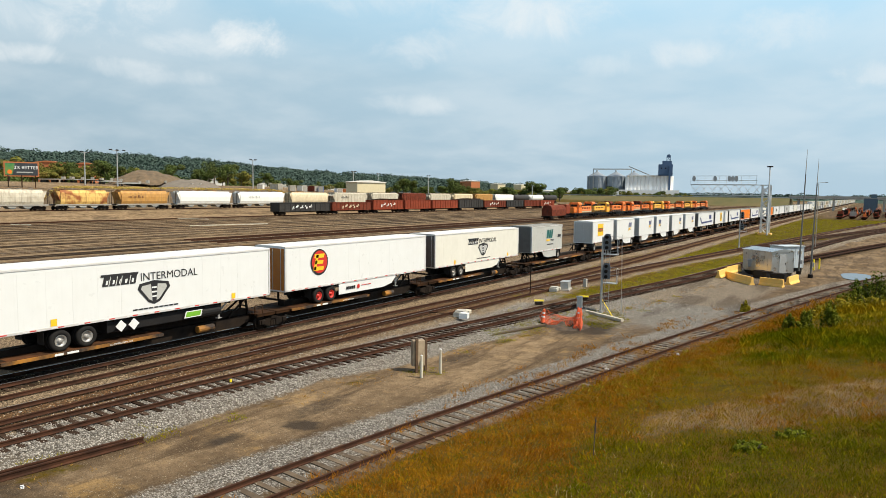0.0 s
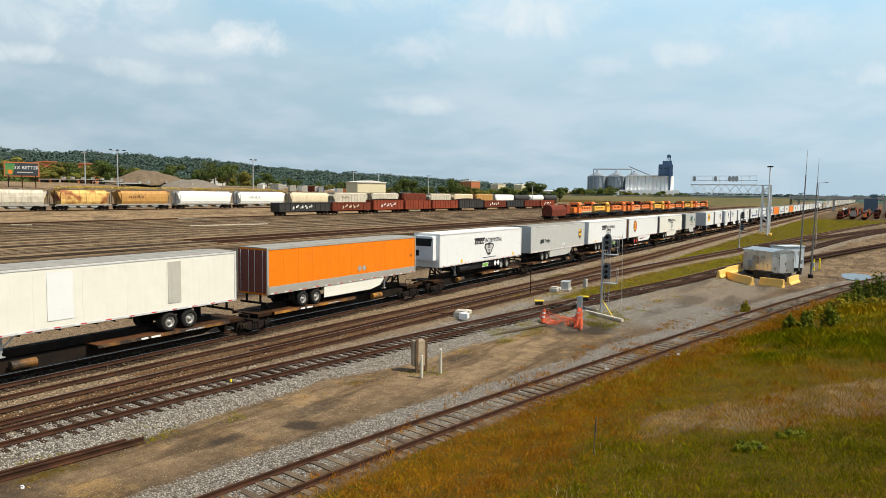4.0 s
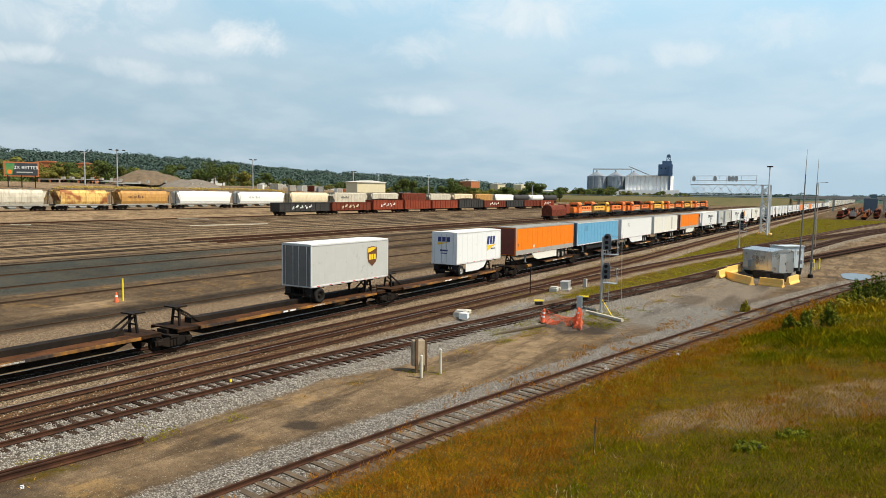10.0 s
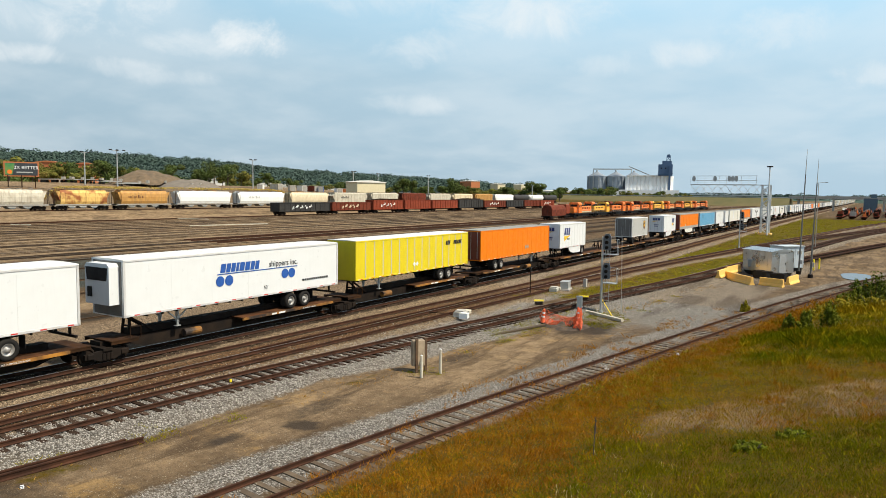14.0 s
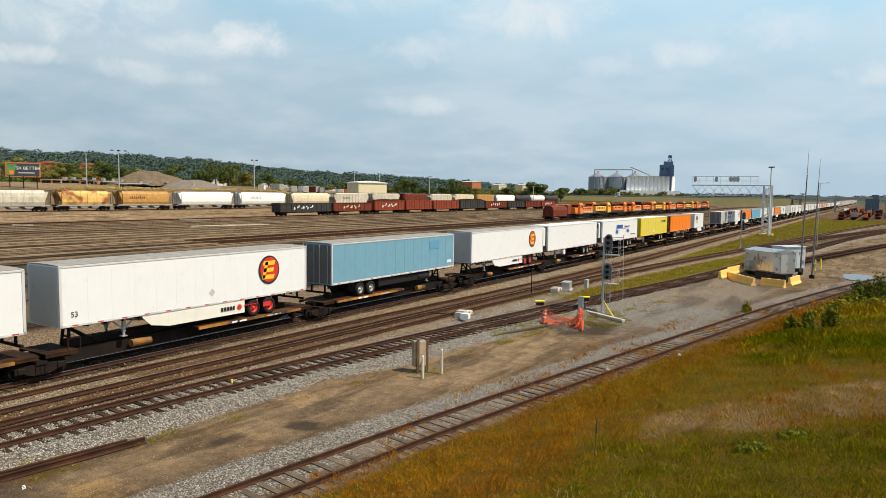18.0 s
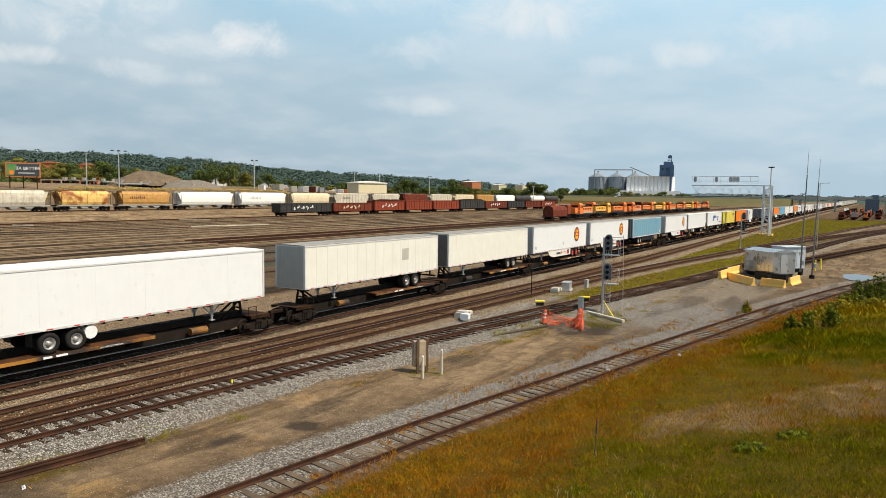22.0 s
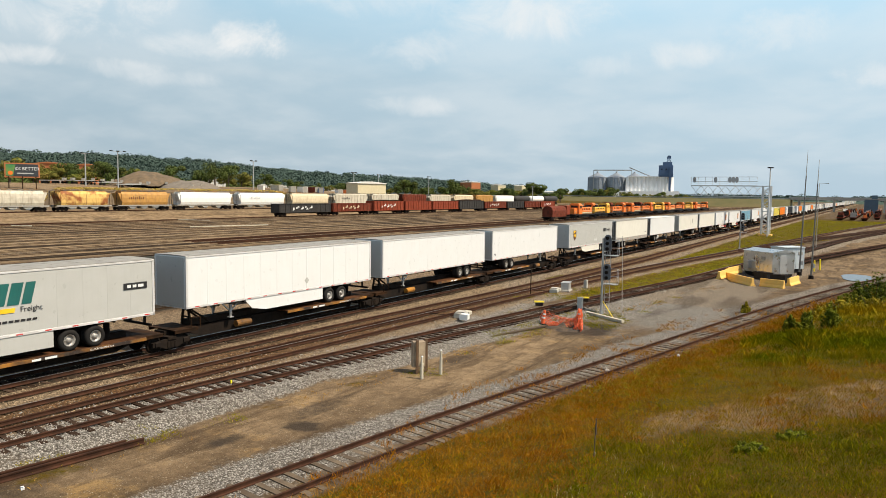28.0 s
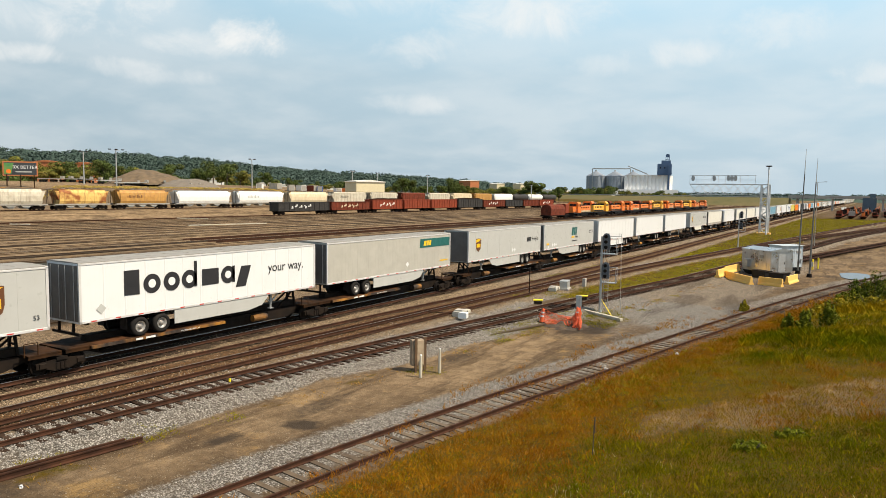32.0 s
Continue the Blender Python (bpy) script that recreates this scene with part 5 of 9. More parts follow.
def far_trailers():
    t = trailer(68.9, 8.53, -1, SILVER, ROOF, "short silver trailer with dark green bars", end=CHARCOAL, panels=7, skirt=SILVER, axles=1)
    mark_lean(t, 0.6, 2.8, 1.0)
    sticker(t, 3.4, 2.7, 0.9, 0.3, INK)
    t = trailer(88.0, 8.53, 1, WHITE, ROOF_WHITE, "short white trailer with orange square and grey doors", end=SILVER, panels=7, axles=1)
    emblem(t, [(GOLD, [slab(0, 0, 2.2, 1.6)]), (INK, word([0.3] * 5, 0.5, 0.08, 0.1)), (RED, [slab(0, 0, 1.6, 0.12)])], -1.2, 2.8)
    for k, st in enumerate((98.1, 109.2, 119.4, 130.1, 140.6)):
        t = trailer(st, 8.53, 1 if k % 2 else -1, WHITE, ROOF_WHITE, "short white trailer with navy mark far down the train", end=SILVER, panels=7, axles=1, tape=False, skirt=WHITE)
        mark_speed(t, 2.0 if k != 2 else -2.0, 2.8, 0.8)
    side = [("swoosh", WHITE), ("gold", WHITE), ("swoosh", WHITE), ("", ORANGE), ("swoosh", WHITE), ("bars", CREAM), ("", ORANGE), ("bars", WHITE), ("", WHITE), ("bars", SILVER), ("", WHITE), ("", CREAM), ("bars", WHITE), ("", SILVER), ("", WHITE), ("", WHITE), ("", CREAM)]
    for k, (mark, m) in enumerate(side):
        t = trailer(152.4 + 18.2 * k, 16.15, 1, m, ROOF, "long van far down the train on a spine car", far=True, tape=False, end=CHARCOAL)
        if mark == "swoosh":
            emblem(t, [(NAVY, [[(-6.5, 0.3), (-4.6, -1.0), (6.5, -0.8), (6.5, -0.5), (-4.3, -0.62), (-6.0, 0.4)], slab(4.3, 0.3, 2.2, 0.9)])], 0, 2.6)
        elif mark == "gold":
            emblem(t, [(GOLD, [slab(0, 0, 2.0, 2.0)]), (SHIELD, [slab(0, 0, 1.2, 1.2)])], -1, 2.6)
        elif mark == "bars":
            emblem(t, [(INK, word([0.9, 0.9, 0.9], 1.0, 0.3))], 0.5, 2.7)


def well_cars():
    """Double-stack container cars at the head of the train, far off."""
    tones = [CREAM, paint("pale_container", (0.66, 0.64, 0.56), (0.5, 0.48, 0.4), 0.5, streak=0.2), WHITE, paint("tan_container", (0.60, 0.5, 0.34), (0.45, 0.36, 0.24), 0.5, streak=0.2), SILVER]

    def box(me_mat):
        s = Shape()
        s.box(0, 0, 1.4, 2.4, 16.0, 2.7)
        for x in (-1, 1):
            for k in range(27):
                s.box(x * 1.21, -7.8 + 0.6 * k, 1.4, 0.04, 0.25, 2.5)
            s.box(x * 1.2, 0, 0.08, 0.12, 16.1, 0.16)
            s.box(x * 1.2, 0, 2.74, 0.12, 16.1, 0.12)
            for y in (-8, 8):
                s.box(x * 1.17, y, 1.4, 0.16, 0.14, 2.8)
        return s.mesh("container", me_mat)
    for k in range(56):
        y = 470.0 + 20.2 * k
        car = thing("well_car", "rusty double-stack well railcar far down the train", "railcar", "well cars of the train")
        TRAIN.append((car, y, 0.0, 0.0))

        def well():
            s = Shape()
            for x in (-1, 1):
                s.box(x * 1.32, 0, 0.75, 0.1, 16.6, 0.8)
            s.box(0, 0, 0.42, 2.5, 16.2, 0.1)
            for e in (-1, 1):
                s.box(0, e * 9.0, 0.95, 2.3, 1.8, 0.2)
            return s.mesh("well", RUSTY)
        part("well", shared("well", well), car)
        for e in (-9.2, 9.2):
            part("bogie", shared("farbogie", far_bogie), car, at=(0, e, 0))
        for z, j in ((0.5, 0), (3.32, 2)):
            m = tones[(k * 3 + j) % 5]
            c = thing("container", "pale corrugated container stacked on a well car", "container", "containers on the train", me=shared(("box", m.name), lambda: box(m)))
            TRAIN.append((c, y, 0.0, z))


big_trailers()
spine_cars()
far_trailers()
well_cars()

# ---- the yard beyond: standing wagons, engines, buildings ----
H_X, H_TOP = -113.0, ground_z(-113.0, 150) + 0.18
G_X, G_TOP = -98.0, ground_z(-98.0, 200) + 0.18
L_X, L_TOP = -39.0, ground_z(-39.0, 250) + 0.18
for nm, x, top, y0 in (("track_hopper", H_X, H_TOP, 20), ("track_gondola", G_X, G_TOP, 60), ("track_engine", L_X, L_TOP, 60), ("track_engine_back", L_X - 5, ground_z(L_X - 5, 250) + 0.18, 60)):
    t = thing(nm, "yard track with rusty rails under standing wagons", "railway track", "yard tracks", kind="structure")
    for off in (-0.755, 0.755):
        part("rail", rail_mesh(yard_line(x), off, [y0, 200, 700], top, RAIL, RAIL), t)


def wagon_bogies(w, half, dark=True):
    for y in (-half + 1.8, half - 1.8):
        b = part("bogie", shared("yard_bolster", lambda: Shape().box(0, 0, 0.66, 1.9, 0.45, 0.3).mesh("bogie", DARK)), w, at=(0, y, 0))
        for x in (-1, 1):
            part("side_frame", shared("yard_frame", lambda: Shape().prism([(-1.15, -0.1), (-0.4, -0.28), (0.4, -0.28), (1.15, -0.1), (1.15, 0.14), (0.45, 0.22), (-0.45, 0.22), (-1.15, 0.14)], -0.09, 0.09, "x").mesh("side_frame", DARK)), b, at=(x * 1.0, 0, 0.46))
        for dy in (-0.87, 0.87):
            part("wheelset", shared("yard_wheels", lambda: Shape().cyl((-0.78, 0, 0), (-0.66, 0, 0), 0.43, None, 16).cyl((0.66, 0, 0), (0.78, 0, 0), 0.43, None, 16).cyl((-0.7, 0, 0), (0.7, 0, 0), 0.08, None, 8).mesh("wheelset", DARK)), b, at=(0, dy, 0.43))


def hopper(y0, y1, material, label, curved=True, scrawl=None, bays=3, slant=False, band=None):
    """Covered hopper: rounded or ribbed body on a sill, sloped discharge bays, running boards on the roof."""
    L = y1 - y0 - 0.9
    w = thing("covered_hopper", label, "hopper wagon", "standing wagons", at=(H_X, (y0 + y1) / 2, H_TOP))
    h = L / 2

    def body():
        s = Shape()
        side = [(-1.30, 1.2), (-1.52, 1.8), (-1.55, 2.8), (-1.45, 3.6), (-1.1, 4.15), (-0.5, 4.35), (0.5, 4.35), (1.1, 4.15), (1.45, 3.6), (1.55, 2.8), (1.52, 1.8), (1.30, 1.2)] if curved else [(-1.5, 1.2), (-1.52, 4.05), (-0.8, 4.35), (0.8, 4.35), (1.52, 4.05), (1.5, 1.2)]
        s.prism(side, -h + 1.3, h - 1.3)
        return s.mesh("body", material, False)
    part("body", body(), w)

    for e in (-1, 1):
        part("end_slope", Shape().prism([(e * (h - 1.3), 3.9), (e * (h - 0.5), 3.9 if not slant else 3.2), (e * (h - 1.3), 2.0)], -1.3, 1.3, "x").mesh("end_slope", material), w)
    part("side_sill", shared(("hsill", round(L, 1)), lambda: Shape().box(1.5, 0, 1.12, 0.12, L - 0.6, 0.26).box(-1.5, 0, 1.12, 0.12, L - 0.6, 0.26).box(0, 0, 0.95, 0.6, L, 0.3).mesh("side_sill", GREY_RAIL)), w)
    for k in range(bays):
        y = (k - (bays - 1) / 2) * (L - 5.5) / bays
        part("discharge_bay", shared("bay", lambda: Shape().prism([(-1.3, 1.1), (1.3, 1.1), (0.35, 0.35), (-0.35, 0.35)], -1.0, 1.0, "x").mesh("discharge_bay", SILVER)), w, at=(0, y, 0))
    for e in (-1, 1):
        s = Shape()
        for x in (-1.3, 1.3):
            s.bar((x, e * (h - 0.1), 1.0), (x, e * (h - 0.1), 4.2), 0.07)
            s.bar((x, e * (h - 0.1), 4.2), (x, e * (h - 1.3), 4.2), 0.06)
        for k in range(7):
            s.bar((1.0, e * (h - 0.1), 1.2 + 0.45 * k), (1.3, e * (h - 0.1), 1.2 + 0.45 * k), 0.04)
        s.box(0, e * (h - 0.35), 1.12, 2.8, 0.7, 0.1)
        part("end_ladder", s.mesh("end_ladder", DARK), w)
    for x in (-0.75, 0.75):
        part("running_board", shared(("board", round(L, 1)), lambda: Shape().box(0, 0, 4.48, 0.5, L - 1.6, 0.06).mesh("running_board", SILL)), w, at=(x, 0, 0))
    for k in range(5):
        part("roof_hatch", shared("hatch", lambda: Shape().cyl((0, 0, 4.34), (0, 0, 4.5), 0.4, None, 14).mesh("roof_hatch", GREY_RAIL)), w, at=(0, (k - 2) * (L - 4) / 5, 0))
    if not curved:
        for k in range(11):
            part("side_post", shared(("hpost", material.name), lambda: Shape().box(0, 0, 2.6, 0.07, 0.12, 2.75).mesh("side_post", material)), w, at=(1.54, (k - 5) * (L - 3.2) / 10.2, 0))
    if scrawl:
        bars = Shape()
        for k in range(8):
            bars.box(1.575, -1.6 + 0.5 * k, 2.75 + 0.06 * (k % 3), 0.01, 0.2 + 0.12 * (k % 2), 0.42 + 0.14 * (k % 3))
        tagged(part("marking", bars.mesh("marking", scrawl), w, at=(0, -h * 0.35, 0)), kind="stuff")
    wagon_bogies(w, h)
    return w


RUST_TAN = paint("rust_streaked_tan", (0.66, 0.43, 0.13), (0.26, 0.085, 0.02), 0.7, scale=0.5, amount=1.0, streak=1.0, streak_col=(0.15, 0.045, 0.014), edge=(0.46, 0.6), wide=1.2)
BUFF = paint("buff_paint", (0.48, 0.26, 0.065), (0.33, 0.16, 0.04), 0.6, amount=0.8, streak=0.8, wide=1.2)
OLD_GREY = paint("dirty_grey_paint", (0.56, 0.53, 0.43), (0.38, 0.33, 0.25), 0.6, amount=0.8, streak=0.8, wide=1.2)
HOP_WHITE = paint("bright_wagon_white", (0.78, 0.78, 0.75), (0.66, 0.65, 0.6), 0.5, amount=0.5, streak=0.15)
HOP_CREAM = paint("wagon_cream", (0.68, 0.58, 0.40), (0.5, 0.41, 0.26), 0.6, amount=0.7, streak=0.5)
BOXRED = paint("oxide_red", (0.17, 0.034, 0.016), (0.075, 0.018, 0.010), 0.8, amount=0.9, streak=0.45, spec=0.2)
BRIGHT_RED = paint("faded_red_oxide", (0.25, 0.046, 0.02), (0.12, 0.026, 0.014), 0.8, amount=0.8, streak=0.4, spec=0.2)
WAGON_BLACK = paint("wagon_black", (0.014, 0.014, 0.014), (0.032, 0.028, 0.025), 0.7, amount=0.7, streak=0.3, streak_col=(0.12, 0.10, 0.08))
hopper(64.5, 79.8, OLD_GREY, "dirty grey curved covered hopper with graffiti stains")
hopper(79.8, 93.6, RUST_TAN, "badly rusted tan covered hopper wagon")
hopper(93.6, 109.0, BUFF, "buff covered hopper with dark lettering bars", scrawl=SHIELD)
hopper(109.2, 128.2, HOP_WHITE, "bright white covered hopper with yellow placard")
hopper(128.2, 147.6, HOP_WHITE, "white covered hopper with faint grey bars", scrawl=SILVER)
hopper(147.6, 166.6, HOP_CREAM, "cream curved covered hopper with sloped ends")
hopper(166.6, 186.0, OLD_GREY, "pale grey hopper with dark lettering bars", curved=False, scrawl=INK, slant=True)
hopper(186.0, 204.0, OLD_GREY, "weathered grey ribbed covered hopper", curved=False)
hopper(204.0, 222.0, BOXRED, "red oxide ribbed hopper behind the gondolas", curved=False)
hopper(222.0, 240.0, OLD_GREY, "dull grey ribbed hopper wagon", curved=False, slant=True)
hopper(240.0, 258.0, HOP_CREAM, "cream ribbed hopper with rust", curved=False, slant=True)
hopper(258.0, 276.0, BUFF, "ochre ribbed hopper behind the gondolas", curved=False)
hopper(276.0, 297.0, HOP_WHITE, "white covered hopper in the back row")


def tank_wagon(y0, y1, material, label):
    L = y1 - y0 - 0.9
    w = thing("tank_wagon", label, "tank wagon", "standing wagons", at=(H_X, (y0 + y1) / 2, H_TOP))
    h = L / 2
    s = Shape()
    s.lathe([(-h + 0.4, 0.2), (-h + 0.5, 0.9), (-h + 0.9, 1.35), (-h + 1.3, 1.5), (h - 1.3, 1.5), (h - 0.9, 1.35), (h - 0.5, 0.9), (h - 0.4, 0.2)], 24, "y")
    part("tank", s.mesh("tank", material, True), w, at=(0, 0, 2.75))
    part("dome", Shape().cyl((0, 0, 4.2), (0, 0, 4.7), 0.45, None, 14).box(0, 0, 4.35, 1.8, 2.4, 0.08).mesh("dome", DARK), w)
    part("underframe", Shape().box(0, 0, 1.0, 0.7, L, 0.35).mesh("underframe", DARK), w)
    wagon_bogies(w, h)


tank_wagon(297, 315, WAGON_BLACK, "black tank wagon in the back row")
tank_wagon(315, 332, HOP_WHITE, "white tank wagon in the back row")
tank_wagon(332, 350, WAGON_BLACK, "second black tank wagon in the back row")


def gondola(y0, y1, material, label, height=2.5, marks=None, load=None, posts=11):
    L = y1 - y0 - 0.9
    w = thing("gondola_wagon", label, "gondola wagon", "standing wagons", at=(G_X, (y0 + y1) / 2, G_TOP))
    h, lo = L / 2, 1.0
    for x in (-1, 1):
        sd = part("side", Shape().box(0, 0, lo + height / 2, 0.08, L, height).box(x * 0.06, 0, lo + height - 0.08, 0.18, L, 0.16).box(x * 0.06, 0, lo + 0.1, 0.16, L, 0.2).mesh("side", material), w, at=(x * 1.48, 0, 0))
        for k in range(posts):
            part("side_post", shared(("gpost", material.name, height), lambda: Shape().box(0, 0, lo + height / 2, 0.14, 0.16, height - 0.2).mesh("side_post", material)), sd, at=(x * 0.09, (k - (posts - 1) / 2) * (L - 0.5) / (posts - 1), 0))
    for e in (-1, 1):
        part("end_wall", shared(("gend", material.name, height), lambda: Shape().box(0, 0, lo + height / 2, 3.0, 0.1, height).box(0, 0, lo + height * 0.4, 3.0, 0.22, 0.14).box(0, 0, lo + height * 0.75, 3.0, 0.22, 0.14).mesh("end_wall", material)), w, at=(0, e * (h - 0.05), 0))
    part("floor_plate", Shape().box(0, 0, lo, 2.9, L - 0.2, 0.14).box(0, 0, 0.85, 0.6, L + 0.5, 0.3).mesh("floor_plate", DARK), w)
    if marks:
        for k in range(9):
            q = (0.62, 0.34, 0.5, 0.28)[k % 4]
            part("marking", shared(("gmark", marks.name, q), lambda: Shape().prism(slab(0, 0, 0.3, 1.2 * q, 0.2), 0, 0.01, "x").prism(slab(0.34, 0.1 * q, 0.16, q, -0.3), 0, 0.01, "x").mesh("marking", marks)), w, at=(1.66, -h * 0.5 + 0.85 * k + 0.3 * (k % 2), lo + height * (0.40 + 0.1 * (k % 3))))
    if load:
        s = Shape()
        s.prism([(-h + 0.5, lo + 0.2), (-h + 2.5, lo + height + 0.2), (-1, lo + height + 0.45), (h * 0.3, lo + height + 0.25), (h - 2, lo + height + 0.4), (h - 0.5, lo + 0.2)], -1.3, 1.3, "x")
        part("load", s.mesh("load", load), w, "heaped scrap load")
    wagon_bogies(w, h)


gondola(128.6, 149.2, WAGON_BLACK, "black ribbed gondola with white graffiti bars", 2.3, WHITE)
gondola(149.2, 167.6, BOXRED, "red-brown gondola with pale graffiti", 2.3, HOP_CREAM)
gondola(168.0, 184.6, BRIGHT_RED, "red ribbed coal gondola with white bars", 2.9, HOP_WHITE, RUSTY)
gondola(184.6, 201.1, BRIGHT_RED, "plain red ribbed coal gondola", 2.9)
gondola(201.1, 219.2, BRIGHT_RED, "faded red ribbed gondola", 2.9)
gondola(219.2, 238.6, WAGON_BLACK, "black-brown gondola with rusty load", 3.0, None, RUSTY)
gondola(238.6, 258.0, BOXRED, "red gondola with white graffiti", 2.6, HOP_WHITE)
gondola(258.0, 275.0, WAGON_BLACK, "dark gondola with worn paint", 2.6)
gondola(275.0, 292.0, BOXRED, "dark red gondola with rust", 2.6)
gondola(292.0, 309.0, BRIGHT_RED, "red gondola at the end of the row", 2.6, HOP_WHITE)

ENGINE_ORANGE = paint("engine_orange", (0.78, 0.19, 0.02), (0.6, 0.14, 0.02), 0.45, amount=0.5, streak=0.15)
ENGINE_YELLOW = paint("engine_amber", (0.85, 0.42, 0.04), (0.7, 0.33, 0.04), 0.45, amount=0.5, streak=0.15)


def engine(y, material, label, length=15.5, cab=1, x=L_X, top=L_TOP, stripe=HOP_CREAM):
    """Switching diesel: long hood, cab, short hood, walkways with rails, fuel tank, fans and stack."""
    w = thing("diesel_engine", label, "locomotive", "parked engines", at=(x, y, top))
    h, c = length / 2, cab
    part("underframe", shared(("eframe", length), lambda: Shape().box(0, 0, 1.22, 3.0, length, 0.3).box(0, 0, 0.8, 2.4, length * 0.55, 0.6).box(0, h - 0.1, 0.85, 2.8, 0.2, 0.8).box(0, -h + 0.1, 0.85, 2.8, 0.2, 0.8).mesh("underframe", BLACK)), w)
    hood = part("long_hood", shared(("hood", length, material.name), lambda: Shape().box(0, 0, 2.35, 1.8, length * 0.6, 1.9, None, 0.2).mesh("long_hood", material)), w, at=(0, -c * length * 0.15, 0))
    part("hood_roof", shared(("hoodroof", length), lambda: Shape().box(0, 0, 3.31, 1.5, length * 0.58, 0.06).box(0.5, 1.0, 3.5, 0.4, 1.6, 0.4).cyl((0, -1.5, 3.3), (0, -1.5, 3.85), 0.22, None, 10).mesh("hood_roof", BLACK)), hood)
    part("hood_stripe", shared(("stripe", length, stripe.name), lambda: Shape().box(0.915, 0, 1.72, 0.02, length * 0.59, 0.4).mesh("hood_stripe", stripe)), hood)
    for k in range(3):
        part("roof_fan", shared("fan", lambda: Shape().cyl((0, 0, 3.25), (0, 0, 3.55), 0.55, None, 14).mesh("roof_fan", DARK)), hood, at=(0, (k - 1) * length * 0.15, 0))
    for k in range(5):
        part("louvre", shared("louvre", lambda: Shape().box(0, 0, 2.75, 0.02, 0.7, 0.45).mesh("louvre", DARK)), hood, at=(0.91, (k - 2) * 1.4, 0))
    cabin = part("cab", shared(("cab", material.name), lambda: Shape().prism([(-1.5, 1.4), (1.5, 1.4), (1.5, 3.9), (1.1, 4.4), (-1.1, 4.4), (-1.5, 3.9)], -1.2, 1.2).mesh("cab", material)), w, at=(0, c * length * 0.23, 0))
    part("cab_window", shared("cabwin", lambda: Shape().box(1.505, -0.5, 3.35, 0.02, 0.7, 0.7).box(1.505, 0.5, 3.35, 0.02, 0.7, 0.7).box(0, -1.205, 3.5, 2.0, 0.02, 0.6).mesh("cab_window", BLACK)), cabin)
    part("short_hood", shared(("nose", material.name), lambda: Shape().box(0, 0, 2.2, 1.8, 2.2, 1.6, None, 0.2).mesh("short_hood", material)), w, at=(0, c * (length * 0.23 + 2.3), 0))

    def rails():
        s = Shape()
        for x in (-1.45, 1.45):
            s.bar((x, -h + 0.3, 2.35), (x, h - 0.3, 2.35), 0.04)
            for k in range(9):
                s.bar((x, -h + 0.3 + k * (length - 0.6) / 8, 1.35), (x, -h + 0.3 + k * (length - 0.6) / 8, 2.35), 0.04)
        return s.mesh("handrail", HOP_CREAM)
    part("handrail", shared(("erail", length), rails), w)
    part("fuel_tank", shared("efuel", lambda: Shape().box(0, 0, 0.75, 2.6, 4.2, 0.75, None, 0.15).mesh("fuel_tank", BLACK)), w)
    wagon_bogies(w, h)


# a rust-red snow-plough wagon heads the row of engines
def plough():
    w = thing("work_wagon", "rust-red round-backed work wagon beside the engines", "wagon", "parked engines", at=(L_X, 172.5, L_TOP))
    s = Shape()
    s.prism([(-1.4, 1.0), (1.4, 1.0), (1.45, 2.6), (1.1, 3.4), (0.4, 3.75), (-0.4, 3.75), (-1.1, 3.4), (-1.45, 2.6)], -6, 3.5)
    part("body", s.mesh("body", BOXRED), w)
    part("cab", Shape().box(0, 5.2, 2.6, 2.6, 2.4, 2.6, None, 0.2).mesh("cab", BRIGHT_RED), w)
    part("underframe", Shape().box(0, 0, 0.9, 2.6, 13.5, 0.25).mesh("underframe", DARK), w)
    wagon_bogies(w, 6.8)


plough()
y = 190.0
for k, (m, lb) in enumerate([(ENGINE_ORANGE, "orange and cream parked diesel engine"), (ENGINE_YELLOW, "amber and cream parked diesel engine"), (ENGINE_ORANGE, "orange diesel engine with black hood stripe"), (ENGINE_ORANGE, "orange parked switching engine"), (ENGINE_ORANGE, "orange and dark green parked engine"), (ENGINE_YELLOW, "amber parked road engine"), (ENGINE_ORANGE, "orange parked road engine"), (ENGINE_ORANGE, "orange engine with cream stripe"), (ENGINE_YELLOW, "amber engine far along the row"), (ENGINE_ORANGE, "orange engine far along the row"), (ENGINE_ORANGE, "orange engine at the end of the row")]):
    engine(y, m, lb, 15.5, 1 if k % 3 else -1, stripe=(HOP_CREAM, BLACK, WAGON_BLACK)[k % 3])
    y += 16.6
for k in range(5):
    engine(215 + 17.5 * k, (ENGINE_ORANGE, BOXRED, ENGINE_ORANGE, BOXRED, ENGINE_YELLOW)[k], "weathered engine in the second row of the yard", 15.5, -1, L_X - 5, ground_z(L_X - 5, 250) + 0.18)

# ---- buildings, billboards, masts ----


